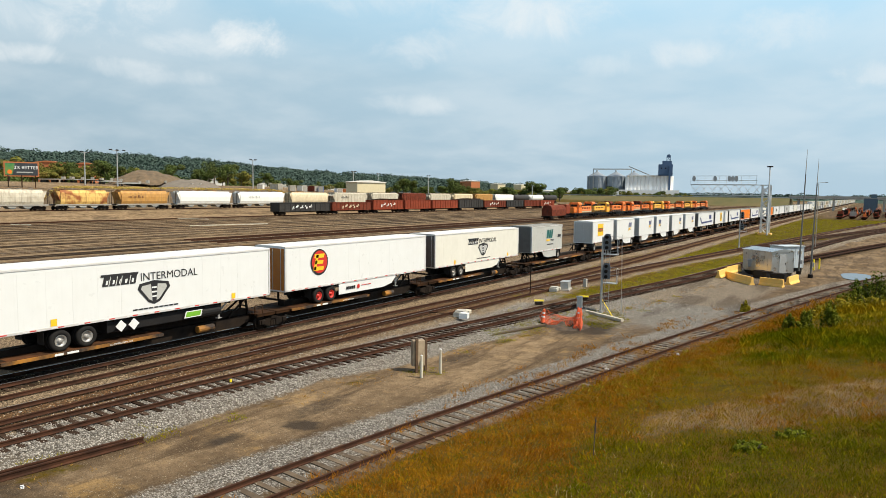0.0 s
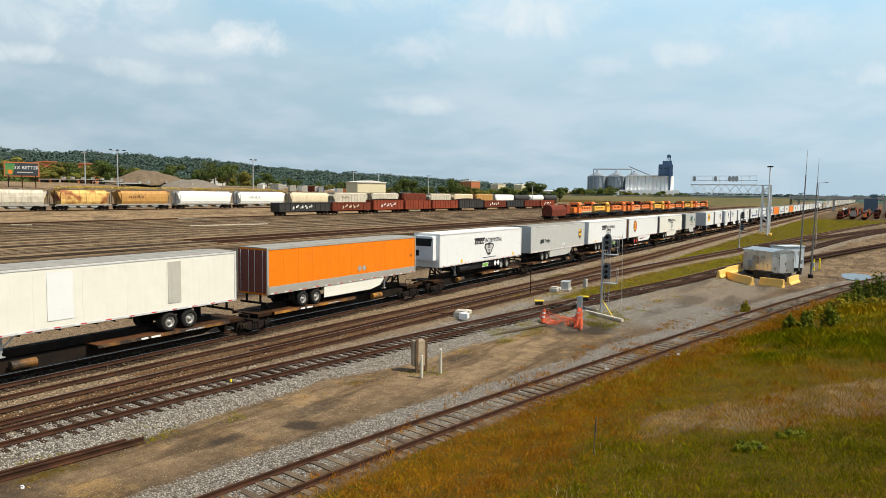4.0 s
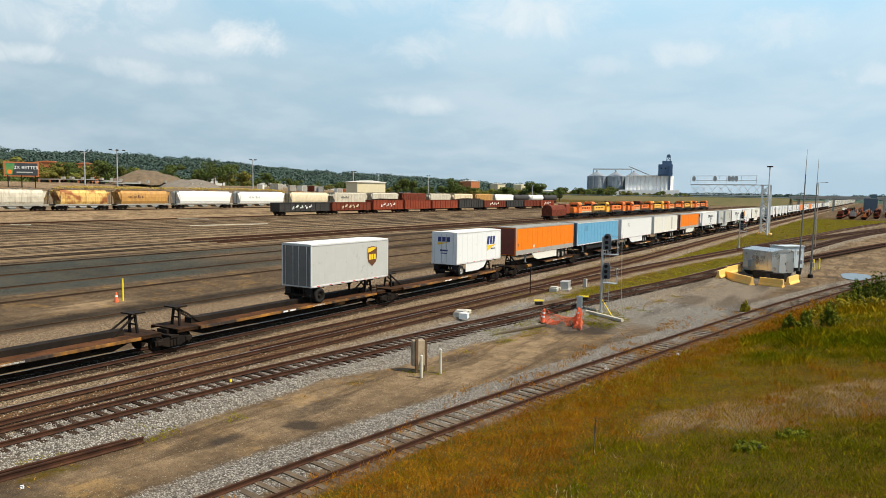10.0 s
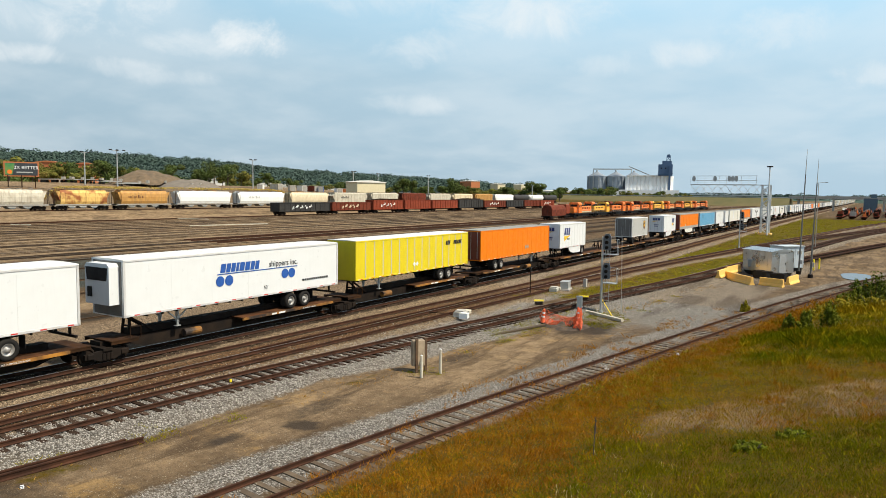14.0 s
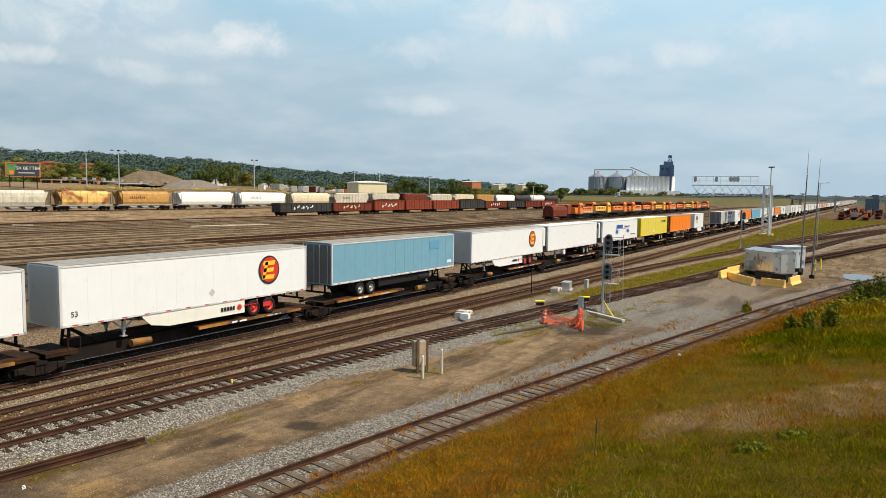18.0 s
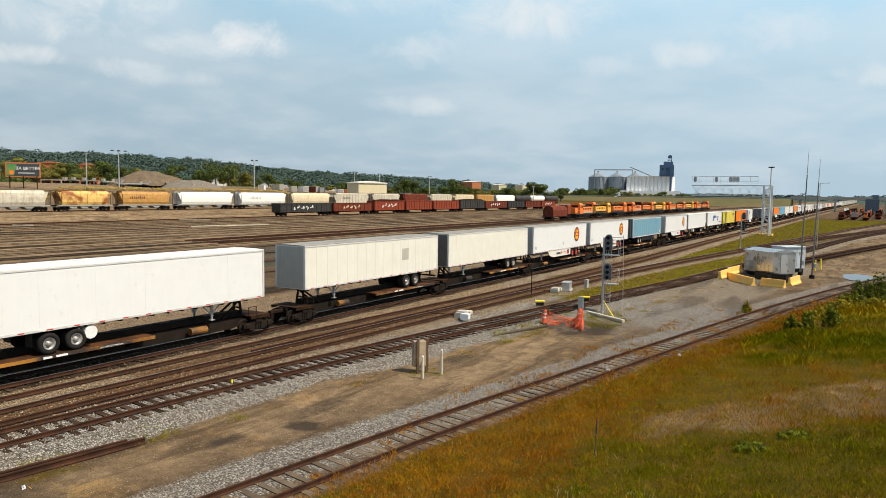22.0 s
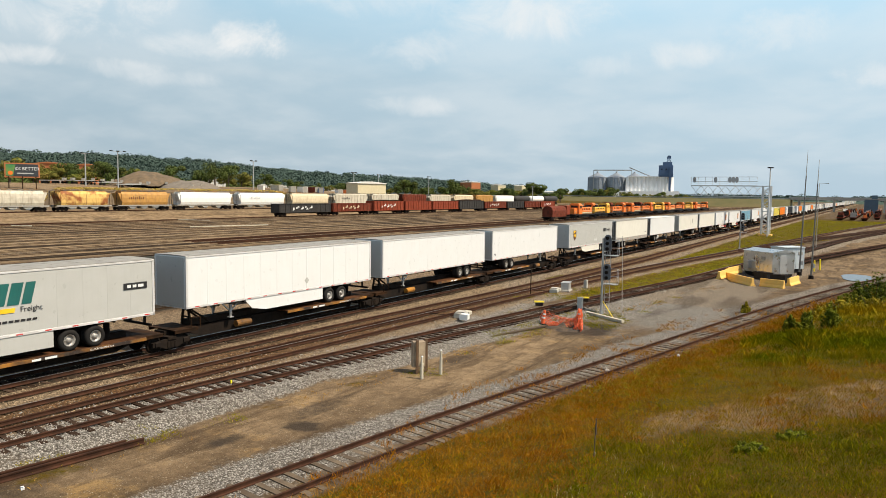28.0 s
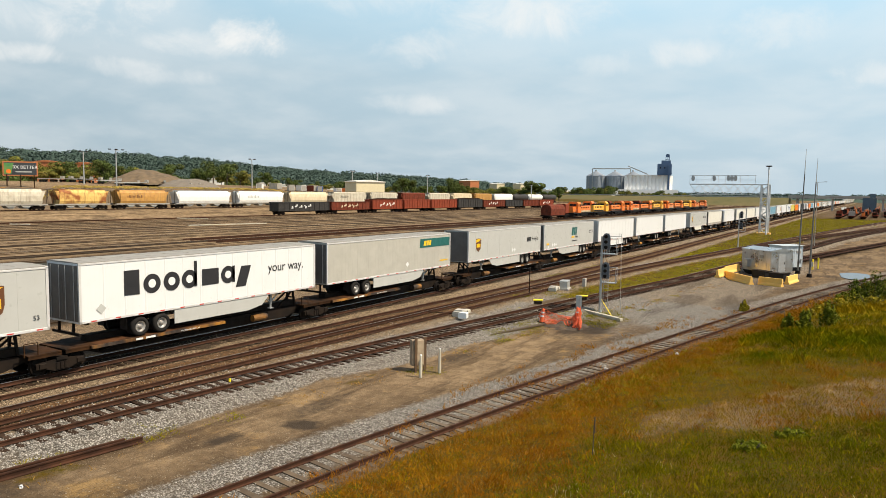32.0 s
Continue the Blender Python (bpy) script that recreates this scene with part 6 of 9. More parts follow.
def warehouse(name, label, at, sx, sy, h, wall, roof, turn=0.0, bays=6):
    w = thing(name, label, "building", "", at=Matrix.Translation(at) @ Matrix.Rotation(radians(turn), 4, "Z"))
    part("wall", Shape().box(0, 0, h / 2, sx, sy, h).mesh("wall", wall), w)
    s = Shape()
    s.prism([(-sx / 2 - 0.4, h), (sx / 2 + 0.4, h), (sx / 2 + 0.4, h + 0.25), (0, h + 0.9), (-sx / 2 - 0.4, h + 0.25)], -sy / 2 - 0.4, sy / 2 + 0.4)
    part("roof", s.mesh("roof", roof), w)
    for k in range(bays):
        part("wall_rib", shared(("rib", h, wall.name), lambda: Shape().box(0, 0, h / 2, 0.12, 0.25, h - 0.05).mesh("wall_rib", wall)), w, at=(sx / 2 + 0.05, (k + 0.5 - bays / 2) * sy / bays, 0))
    for k in range(max(1, bays // 2)):
        wn = part("window", shared("bwin", lambda: Shape().box(0, 0, 0, 0.1, 1.6, 1.1).mesh("window", GREY_RAIL)), w, at=(sx / 2 + 0.02, (k - bays / 4 + 0.25) * 2 * sy / bays, h * 0.55))
        part("pane", shared("bpane", lambda: Shape().box(0.06, 0, 0, 0.02, 1.4, 0.9).mesh("pane", BLACK)), wn)
    part("door", shared("bdoor", lambda: Shape().box(0, 0, 1.6, 0.1, 3.2, 3.2).mesh("door", GREY_RAIL)), w, at=(sx / 2 + 0.05, -sy * 0.32, 0))
    return w


BEIGE = paint("beige_cladding", (0.62, 0.55, 0.36), (0.52, 0.46, 0.3), 0.7, amount=0.5, streak=0.15)
BRICK = paint("orange_brick", (0.46, 0.16, 0.06), (0.34, 0.12, 0.05), 0.85, amount=0.7)
PALE = paint("pale_cladding", (0.68, 0.67, 0.62), (0.55, 0.54, 0.5), 0.7, amount=0.5)


def bearing(px_yaw, dist, z=None):
    """A place at a bearing (degrees left of the line's direction) and distance from the viewer."""
    a = radians(px_yaw)
    x, y = EYE.x - math.sin(a) * dist, math.cos(a) * dist
    return Vector((x, y, ground_z(x, y) if z is None else z))


warehouse("yard_shed", "long low beige metal shed with shallow roof", bearing(38.1, 290), 13.5, 9, 8.3, BEIGE, PALE, 70, 5)
warehouse("orange_block", "orange brick block among trees", bearing(29.6, 680), 10, 22, 14.5, BRICK, PALE, 60, 9)
warehouse("orange_block", "low tan block beside the brick one", bearing(27.3, 760), 10, 14, 13, BEIGE, PALE, 62, 7)
warehouse("tan_block", "tan low block behind a tree", bearing(25.4, 760), 10, 14, 13, BEIGE, PALE, 62, 7)
warehouse("red_barn", "red roofed building on the rise", bearing(61.0, 420), 10, 12, 10.5, BRICK, BRICK, 40, 5)
warehouse("red_barn", "small red brick building on the rise", bearing(58.7, 430), 8, 9, 10.5, BRICK, BRICK, 40, 5)
for yaw, d, ln in ((46.0, 520, 20), (44.6, 540, 24), (42.8, 560, 26), (41.0, 560, 18), (49.8, 500, 14), (39.0, 600, 18)):
    warehouse("white_shed", "pale low industrial shed among trees", bearing(yaw, d), 12, ln, 6, PALE, PALE, 50, 5)
for yaw, d, ln in ((22.5, 800, 40), (19.5, 900, 60)):
    warehouse("white_shed", "long pale industrial shed far off", bearing(yaw, d), 14, ln, 7, PALE, PALE, 60, 7)


def billboard(at, turn, wide, high, art):
    w = thing("billboard", "roadside billboard in a brown frame on steel posts", "billboard", "billboards", at=Matrix.Translation(at) @ Matrix.Rotation(radians(turn), 4, "Z"))
    for k in (-0.42, 0, 0.42):
        part("post", Shape().box(0, k * wide, 2.0, 0.3, 0.3, 4.4).mesh("post", RUSTY), w)
    part("frame", Shape().box(-0.1, 0, 4.2 + high / 2, 0.3, wide + 0.8, high + 0.8).mesh("frame", BRICK), w)
    pn = part("poster", Shape().box(0.09, 0, 4.2 + high / 2, 0.04, wide, high).mesh("poster", paint("poster_dark", (0.03, 0.035, 0.04), (0.05, 0.06, 0.07), 0.4)), w, "dark poster with white words and green corner")
    if art:
        part("picture", Shape().prism([(-wide / 2, 4.4), (-wide * 0.28, 4.4), (-wide * 0.2, 4.2 + high * 0.95), (-wide / 2, 4.2 + high * 0.95)], 0.115, 0.125, "x").mesh("picture", paint("poster_green", (0.05, 0.22, 0.07), (0.3, 0.3, 0.05), 0.4, scale=0.6)), pn)
        part("fruit", Shape().prism(ring(-wide * 0.36, 5.3, 0.7, 0.7, 16), 0.125, 0.135, "x").mesh("fruit", ENGINE_ORANGE), pn)
        part("lettering", writing("3X BETTER", 1.45, WHITE, 0.02), pn, at=(0.13, wide * 0.15, 4.2 + high * 0.62))
        part("lettering", Shape().box(0.13, wide * 0.1, 4.2 + high * 0.25, 0.02, wide * 0.5, 0.35).mesh("lettering", SILVER), pn)
    else:
        part("picture", Shape().box(0.13, 0.5, 4.2 + high * 0.5, 0.02, wide * 0.5, high * 0.6).mesh("picture", SILVER), pn)


billboard(bearing(62.85, 268) + Vector((0, 0, -0.2)), -32, 9.2, 4.0, True)
billboard(bearing(65.3, 262) + Vector((0, 0, -0.2)), -32, 9.2, 4.0, False)


def light_mast(yaw, dist, height, heads=2):
    w = thing("light_mast", "tall grey yard light mast with lamp heads", "light mast", "yard lights", at=bearing(yaw, dist) - Vector((0, 0, 0.1)))
    part("pole", Shape().cyl((0, 0, 0), (0, 0, height), 0.28, 0.16, 10).mesh("pole", GALV), w)
    part("crossarm", Shape().box(0, 0, height, 0.15, 3.2, 0.15).mesh("crossarm", GALV), w)
    for k in range(heads):
        part("lamp_head", shared("lamphead", lambda: Shape().box(0, 0, 0, 0.7, 0.8, 0.35, None, 0.08).mesh("lamp_head", DARK)), w, at=(0.2, (k - (heads - 1) / 2) * 2.6, height + 0.25))


light_mast(58.9, 300, 12.3)
light_mast(56.75, 280, 14.2, 3)
light_mast(47.0, 310, 14)
light_mast(39.1, 330, 12)
light_mast(37.1, 420, 12)
light_mast(33.0, 430, 13)
light_mast(24.5, 330, 10, 1)


def mound(at, turn, L, W, h, material, label):
    def z(u, v):
        r = max(0.0, 1 - (abs(u) ** 2.2 + abs(v) ** 2))
        return h * r ** 0.8 * (1 + 0.25 * noise.noise(Vector((u * 3, v * 3, h)))) + 0.35 * noise.noise(Vector((u * 9, v * 9, 1)))
    n = 26
    v = [(i / n * W - W / 2, j / n * L - L / 2, z(2 * i / n - 1, 2 * j / n - 1) - 0.4) for j in range(n + 1) for i in range(n + 1)]
    f = [(j * (n + 1) + i, j * (n + 1) + i + 1, (j + 1) * (n + 1) + i + 1, (j + 1) * (n + 1) + i) for j in range(n) for i in range(n)]
    me = bpy.data.meshes.new("mound")
    me.from_pydata(v, [], f)
    me.materials.append(material)
    thing("gravel_mound", label, "gravel mound", at=Matrix.Translation(at) @ Matrix.Rotation(radians(turn), 4, "Z"), me=me)


SPOIL = paint("brown_gravel", (0.15, 0.105, 0.062), (0.08, 0.06, 0.036), 0.95, scale=0.5, amount=0.9, grain=0.3, bumps=0.05)
STOCK = paint("grey_gravel", (0.17, 0.145, 0.115), (0.11, 0.095, 0.075), 0.95, scale=0.5, amount=0.8, grain=0.3, bumps=0.05)
mound(bearing(54.6, 330), 35, 46, 30, 6.0, SPOIL, "brown spoil heap behind the wagons")
mound(bearing(51.6, 320), 35, 50, 22, 3.7, STOCK, "low grey gravel heap beside the spoil heap")


def weedy_bank():
    """Long earth bank behind the hopper wagons, its crest overgrown with gold weeds."""
    def crest(y):
        return 5.2 * smooth(80, 90, y) * (1 - smooth(150, 185, y)) + 0.5 * noise.noise(Vector((y * 0.12, 3, 1)))
    v, f, ny = [], [], 60
    prof = [(-118.5, 0.0), (-120.5, 0.55), (-122.5, 0.95), (-125, 1.0), (-129, 0.9), (-136, 0.0)]
    for j in range(ny + 1):
        y = 76 + 112 * j / ny
        for x, k in prof:
            v.append((x, y, ground_z(x, y) - 0.2 + max(0.0, crest(y)) * k + 0.25 * noise.noise(Vector((x * 0.6, y * 0.5, 2)))))
    n = len(prof)
    f = [(j * n + i, j * n + i + 1, (j + 1) * n + i + 1, (j + 1) * n + i) for j in range(ny) for i in range(n - 1)]
    me = bpy.data.meshes.new("earth_bank")
    me.from_pydata(v, [], f)
    me.materials.append(SPOIL)
    thing("earth_bank", "long earth bank overgrown with gold weeds", "earth bank", kind="structure", me=me)


weedy_bank()
for (x, y), turn, long in (((-93.0, 101.3), -70, 5.0), ((-96.0, 100.0), -60, 3.0), ((-92.0, 63.5), -60, 3.5), ((-70.0, 90.0), -12, 16.0)):
    b = Shape().box(0, 0, 0.06, 0.2, long, 0.16).mesh("pale_timber", OLD_GREY)
    thing("pale_timber", "pale long timber lying beside the yard rails", "timber", "timbers", at=Matrix.Translation((x, y, ground_z(x, y) + 0.1)) @ Matrix.Rotation(radians(turn), 4, "Z"), me=b)


def grain_elevator():
    base = bearing(17.2, 1100) + Vector((0, 0, 10))
    a = radians(17.5)
    right = Vector((math.cos(a), math.sin(a), 0))
    steel = paint("corrugated_bin_steel", (0.25, 0.29, 0.33), (0.19, 0.22, 0.26), 0.5, 0.2, scale=0.05, amount=0.6)
    conc = paint("white_silo_concrete", (0.86, 0.86, 0.85), (0.78, 0.78, 0.77), 0.8, scale=0.06, amount=0.5, streak=0.03)
    slate = paint("slate_cladding", (0.06, 0.12, 0.23), (0.045, 0.085, 0.16), 0.6, scale=0.1)
    e = thing("grain_elevator", "white concrete grain silos with a dark blue headhouse", "grain elevator", at=base)
    for k in range(12):
        c = right * (3.2 + 5.65 * k)
        for depth in (0, 8):
            part("silo", shared("silo", lambda: Shape().cyl((0, 0, -11), (0, 0, 22.5), 2.95, None, 20).mesh("silo", conc)), e, at=c + Vector((0, depth, 0)))
    part("gallery", Shape().box(0, 0, 23.0, 62, 9, 1.2).mesh("gallery", conc), e, at=Matrix.Translation(right * 35) @ Matrix.Rotation(a, 4, "Z"))
    hh = part("headhouse", Shape().box(0, 0, 31.5, 20, 12, 17).box(2, 0, 42.5, 13, 9, 5).mesh("headhouse", slate), e, at=Matrix.Translation(right * 58) @ Matrix.Rotation(a, 4, "Z"))
    part("elevator_leg", Shape().box(6.0, -6, 15, 2.6, 2.5, 46).box(0, 0, 26, 21, 12.6, 1.5).mesh("elevator_leg", slate), hh)
    head = Shape().box(4, 0, 46.5, 6.0, 5, 0.5).box(4, 0, 52.5, 5.0, 4, 4.5, None, 1.2)
    for x in (1.5, 6.5):
        for y in (-2, 2):
            head.bar((x, y, 45), (x, y, 53), 0.5)
    part("leg_head", head.bar((1.5, -2, 46), (6.5, -2, 51), 0.4).bar((6.5, -2, 46), (1.5, -2, 51), 0.4).mesh("leg_head", slate), hh)
    for x in (-6, 0, 6):
        part("window", Shape().box(x, -6.05, 34, 1.6, 0.2, 2.2).mesh("window", BLACK), hh)
    part("base_shed", Shape().box(-8, -4, -3, 104, 10, 9).mesh("base_shed", conc), e, at=Matrix.Translation(right * 34) @ Matrix.Rotation(a, 4, "Z"))
    for k, (off, r, h) in enumerate(((-50, 14.5, 22), (-21, 14.5, 22), (6, 14, 22))):
        b = thing("grain_bin", "corrugated steel grain bin with conical roof", "grain bin", "grain bins", at=base + right * off + Vector((0, 24, 0)))
        s = Shape()
        s.lathe([(-11, r)] + [(z * 1.0, r + (0.04 if z % 2 else -0.03)) for z in range(1, h)] + [(h, r)], 36, "z")
        part("bin_wall", s.mesh("bin_wall", steel), b)
        part("bin_roof", Shape().cyl((0, 0, h), (0, 0, h + r * 0.52), r + 0.4, 1.2, 36).mesh("bin_roof", steel), b)
        part("roof_cap", Shape().cyl((0, 0, h + r * 0.52), (0, 0, h + r * 0.52 + 2), 1.4, None, 10).mesh("roof_cap", GALV), b)
        for q in range(12):
            w = 2 * math.pi * q / 12
            part("stiffener", shared(("stiff", h), lambda: Shape().box(0, 0, h / 2, 0.4, 0.4, h).mesh("stiffener", GALV)), b, at=(math.cos(w) * (r + 0.2), math.sin(w) * (r + 0.2), 0))
    g = thing("conveyor_gallery", "steel conveyor gallery over the grain bins", "conveyor", at=base)
    p = [right * -51 + Vector((0, 10, 33)), right * 6 + Vector((0, 10, 33)), right * 3 + Vector((0, 8, 37)), right * 36 + Vector((0, -4, 24))]
    part("span", Shape().bar(p[0], p[1], 1.6).mesh("span", GALV), g)
    part("chute", Shape().bar(p[2], p[3], 1.4).mesh("chute", GALV), g)
    for q in (p[0], p[1]):
        part("trestle", Shape().bar(q, (q.x, q.y, -11), 1.0).mesh("trestle", GALV), g)


grain_elevator()


def overpass():
    o = thing("road_overpass", "long low concrete road bridge over the line", "bridge", at=(0, 0, 0))
    part("deck", Shape().box(150, 560, 8.2, 340, 11, 1.3).mesh("deck", CONCRETE), o)
    part("parapet", Shape().box(150, 554.3, 9.3, 340, 0.3, 0.9).mesh("parapet", CONCRETE), o)
    for k in range(11):
        part("pier", shared("pier", lambda: Shape().box(0, 0, 3.4, 1.2, 7, 8.4).mesh("pier", CONCRETE)), o, at=(-14 + 26 * k - (4 if k == 1 else 0), 560, 0))
    s = Shape()
    s.prism([(530, -1), (552, 7.8), (568, 7.8), (590, -1)], -420, -19, "x")
    part("embankment", s.mesh("embankment", paint("bank_grass", (0.085, 0.082, 0.026), (0.14, 0.105, 0.040), 0.95, scale=0.08, amount=0.8)), o)
    part("guard_rail", Shape().box(-220, 553, 8.4, 400, 0.1, 0.5).mesh("guard_rail", GALV), o)


overpass()

# ---- small things beside the near tracks ----


def gz(x, y):
    return ground_z(x, y)


def between(name, label, category, a, b, profile, material, z=0.0, group=""):
    """A long piece from a to b with a given cross-section (across, up), lying on the ground."""
    a, b = Vector((*a, 0)), Vector((*b, 0))
    d = b - a
    m = Matrix.Translation((a + d / 2) + Vector((0, 0, gz(*((a + d / 2).xy)) + z))) @ Matrix.Rotation(math.atan2(-d.x, d.y), 4, "Z")
    s = Shape().prism(profile, -d.length / 2, d.length / 2)
    return thing(name, label, category, group, at=m, me=s.mesh(name, material))


WEATHERED_POST = paint("brown_weathered_post", (0.13, 0.075, 0.038), (0.06, 0.036, 0.02), 0.9, scale=3, amount=0.8, grain=0.25)


def relay_post():
    x, y = 13.3, 29.0
    t = thing("relay_box", "weathered grey relay cabinet between two timber posts", "relay box", at=Matrix.Translation((x, y, gz(x, y) - 0.05)) @ Matrix.Rotation(radians(-38), 4, "Z"))
    part("cabinet", Shape().box(0, -0.02, 1.02, 0.4, 0.62, 1.3, None, 0.03).mesh("cabinet", paint("weathered_grey_paint", (0.34, 0.27, 0.185), (0.20, 0.15, 0.10), 0.8, scale=2.5, amount=0.9, streak=0.4)), t)
    part("door", Shape().box(0.205, -0.02, 1.02, 0.02, 0.52, 1.16).box(0.22, 0.18, 1.0, 0.03, 0.03, 0.12).mesh("door", paint("weathered_door_paint", (0.40, 0.32, 0.22), (0.24, 0.18, 0.12), 0.85, scale=2.5, amount=0.9, streak=0.4)), t)
    for dy in (-0.16, 0.40):
        part("post", Shape().box(0.24 if dy < 0 else 0.0, dy, 0.87, 0.10, 0.13, 1.8).mesh("post", WEATHERED_POST), t)
    part("conduit", Shape().cyl((0.30, 0.08, 0.0), (0.28, 0.08, 0.7), 0.035, None, 8).mesh("conduit", WHITE), t)
    for px, py, h in ((14.1, 28.1, 1.15), (14.45, 29.3, 1.28)):
        p = thing("marker_post", "whitewashed pipe marker post in the dirt", "marker post", "marker posts", at=(px, py, gz(px, py) - 0.05))
        part("pipe", Shape().cyl((0, 0, 0), (0, 0, h * 0.72), 0.075, None, 12).cyl((0, 0, h * 0.72), (0, 0, h), 0.055, None, 12).mesh("pipe", OLD_GREY), p)
        part("cap", Shape().cyl((0, 0, h), (0, 0, h + 0.05), 0.065, 0.03, 12).mesh("cap", WHITE), p)


relay_post()


SIGNAL = paint("signal_grey", (0.10, 0.115, 0.13), (0.16, 0.175, 0.19), 0.5, scale=3)


def signal_mast(x, y, height, name_label, heads, ladder=True, turn=0.0, arm=0.8):
    t = thing("signal_mast", name_label, "railway signal", "signals", at=Matrix.Translation((x, y, gz(x, y) - 0.1)) @ Matrix.Rotation(radians(turn), 4, "Z"))
    part("mast", Shape().cyl((0, 0, 0), (0, 0, height - 0.4), 0.10, 0.08, 12).cyl((0, 0, 0), (0, 0, 0.35), 0.2, 0.14, 12).mesh("mast", GALV), t)
    for z in heads:
        hd = part("signal_head", Shape().prism([(-0.24, -0.6), (0.24, -0.6), (0.29, -0.5), (0.29, 0.3), (0.25, 0.47), (0.15, 0.6), (0, 0.65), (-0.15, 0.6), (-0.25, 0.47), (-0.29, 0.3), (-0.29, -0.5)], -0.04, 0.04).box(0, 0.2, 0, 0.4, 0.3, 1.0, None, 0.05).mesh("signal_head", SIGNAL), t, "dark grey target signal head", at=(0.36, -0.12, z))
        for k in (-0.4, 0, 0.4):
            part("hood", shared("hood_tube", lambda: Shape().cyl((0, 0, 0), (0, -0.28, 0), 0.12, 0.13, 12).mesh("hood", DARK)), hd, at=(0, -0.04, k))
        part("bracket", Shape().box(0.3, 0, z, 0.6, 0.08, 0.08).mesh("bracket", GALV), t)
        pl = part("platform", Shape().box(0.55, 0.3, z - 0.95, 1.1, 0.7, 0.05).mesh("platform", GALV), t)
        rail = Shape()
        for x in (0.35, 1.1):
            for y in (0.0, 0.6):
                rail.bar((x, y, z - 0.95), (x, y, z + 0.2), 0.035)
        for q in (z - 0.4, z + 0.2):
            rail.bar((1.1, 0, q), (1.1, 0.6, q), 0.035).bar((0.05, 0.62, q), (1.1, 0.62, q), 0.035)
        part("guard_rail", rail.mesh("guard_rail", GALV), pl)
    if ladder:
        s = Shape()
        top = heads[0] + 0.6
        for dx in (0.16, 0.52):
            s.bar((dx, 0.22, 0.3), (dx, 0.22, top), 0.035)
        k = 0.5
        while k < top:
            s.bar((0.16, 0.22, k), (0.52, 0.22, k), 0.025)
            k += 0.3
        part("ladder", s.mesh("ladder", GALV), t)
        part("cable", Shape().cyl((1.5, 0.4, 0.0), (1.35, 0.4, top), 0.018, None, 6).mesh("cable", GALV), t)
        part("crossarm", Shape().bar((0, 0.3, top - 0.2), (1.4, 0.4, top - 0.2), 0.04).mesh("crossarm", GALV), t)
    return t


signal_mast(15.2, 51.3, 6.4, "tall two-headed railway signal with platforms and ladder", (5.6, 3.4), True, 8)
signal_mast(12.3, 133.8, 6.6, "farther railway signal mast with dark heads", (5.9, 3.9), False, 8)
between("timber_beam", "pale weathered timber laid beside the signal", "timber", (13.8, 51.1), (17.7, 48.7), [(-0.13, 0), (0.13, 0), (0.13, 0.2), (-0.13, 0.2)], OLD_GREY, 0.02, "timbers")
YEL = paint("bright_yellow_paint", (0.85, 0.68, 0.02), (0.7, 0.52, 0.02), 0.5)
brace = thing("yellow_guy_strut", "thin yellow steel guy strut by the signal foot", "strut", at=(15.3, 51.6, gz(15.3, 51.6)))
part("tube", Shape().bar((-0.6, 0.9, 1.15), (1.3, -1.6, 0.02), 0.05).mesh("tube", YEL), brace)
part("foot", Shape().bar((-0.9, 0.2, 0.03), (1.4, -1.6, 0.03), 0.05).mesh("foot", YEL), brace)

# orange netting round an open pit, with cones
NET = paint("orange_netting", (0.78, 0.13, 0.04), (0.6, 0.10, 0.03), 0.6)


def cone(x, y, h, lean):
    t = thing("safety_drum", "orange safety marker with white bands", "safety cone", "safety cones", at=Matrix.Translation((x, y, gz(x, y))) @ Matrix.Rotation(radians(lean), 4, "Y"))
    part("base", Shape().box(0, 0, 0.03, 0.42, 0.42, 0.06, None, 0.01).mesh("base", BLACK), t)
    part("body", Shape().cyl((0, 0, 0.05), (0, 0, h), 0.14, 0.085, 14).cyl((0, 0, h), (0, 0, h + 0.08), 0.085, 0.03, 14).mesh("body", NET), t)
    for z in (0.45, 0.72):
        r = 0.14 - (z * h - 0.05) / (h - 0.05) * 0.055
        part("band", Shape().cyl((0, 0, z * h), (0, 0, z * h + 0.11), r + 0.006, r - 0.004, 14).mesh("band", WHITE), t)


cone(13.4, 44.3, 0.95, 9)
cone(15.75, 45.2, 1.3, -3)


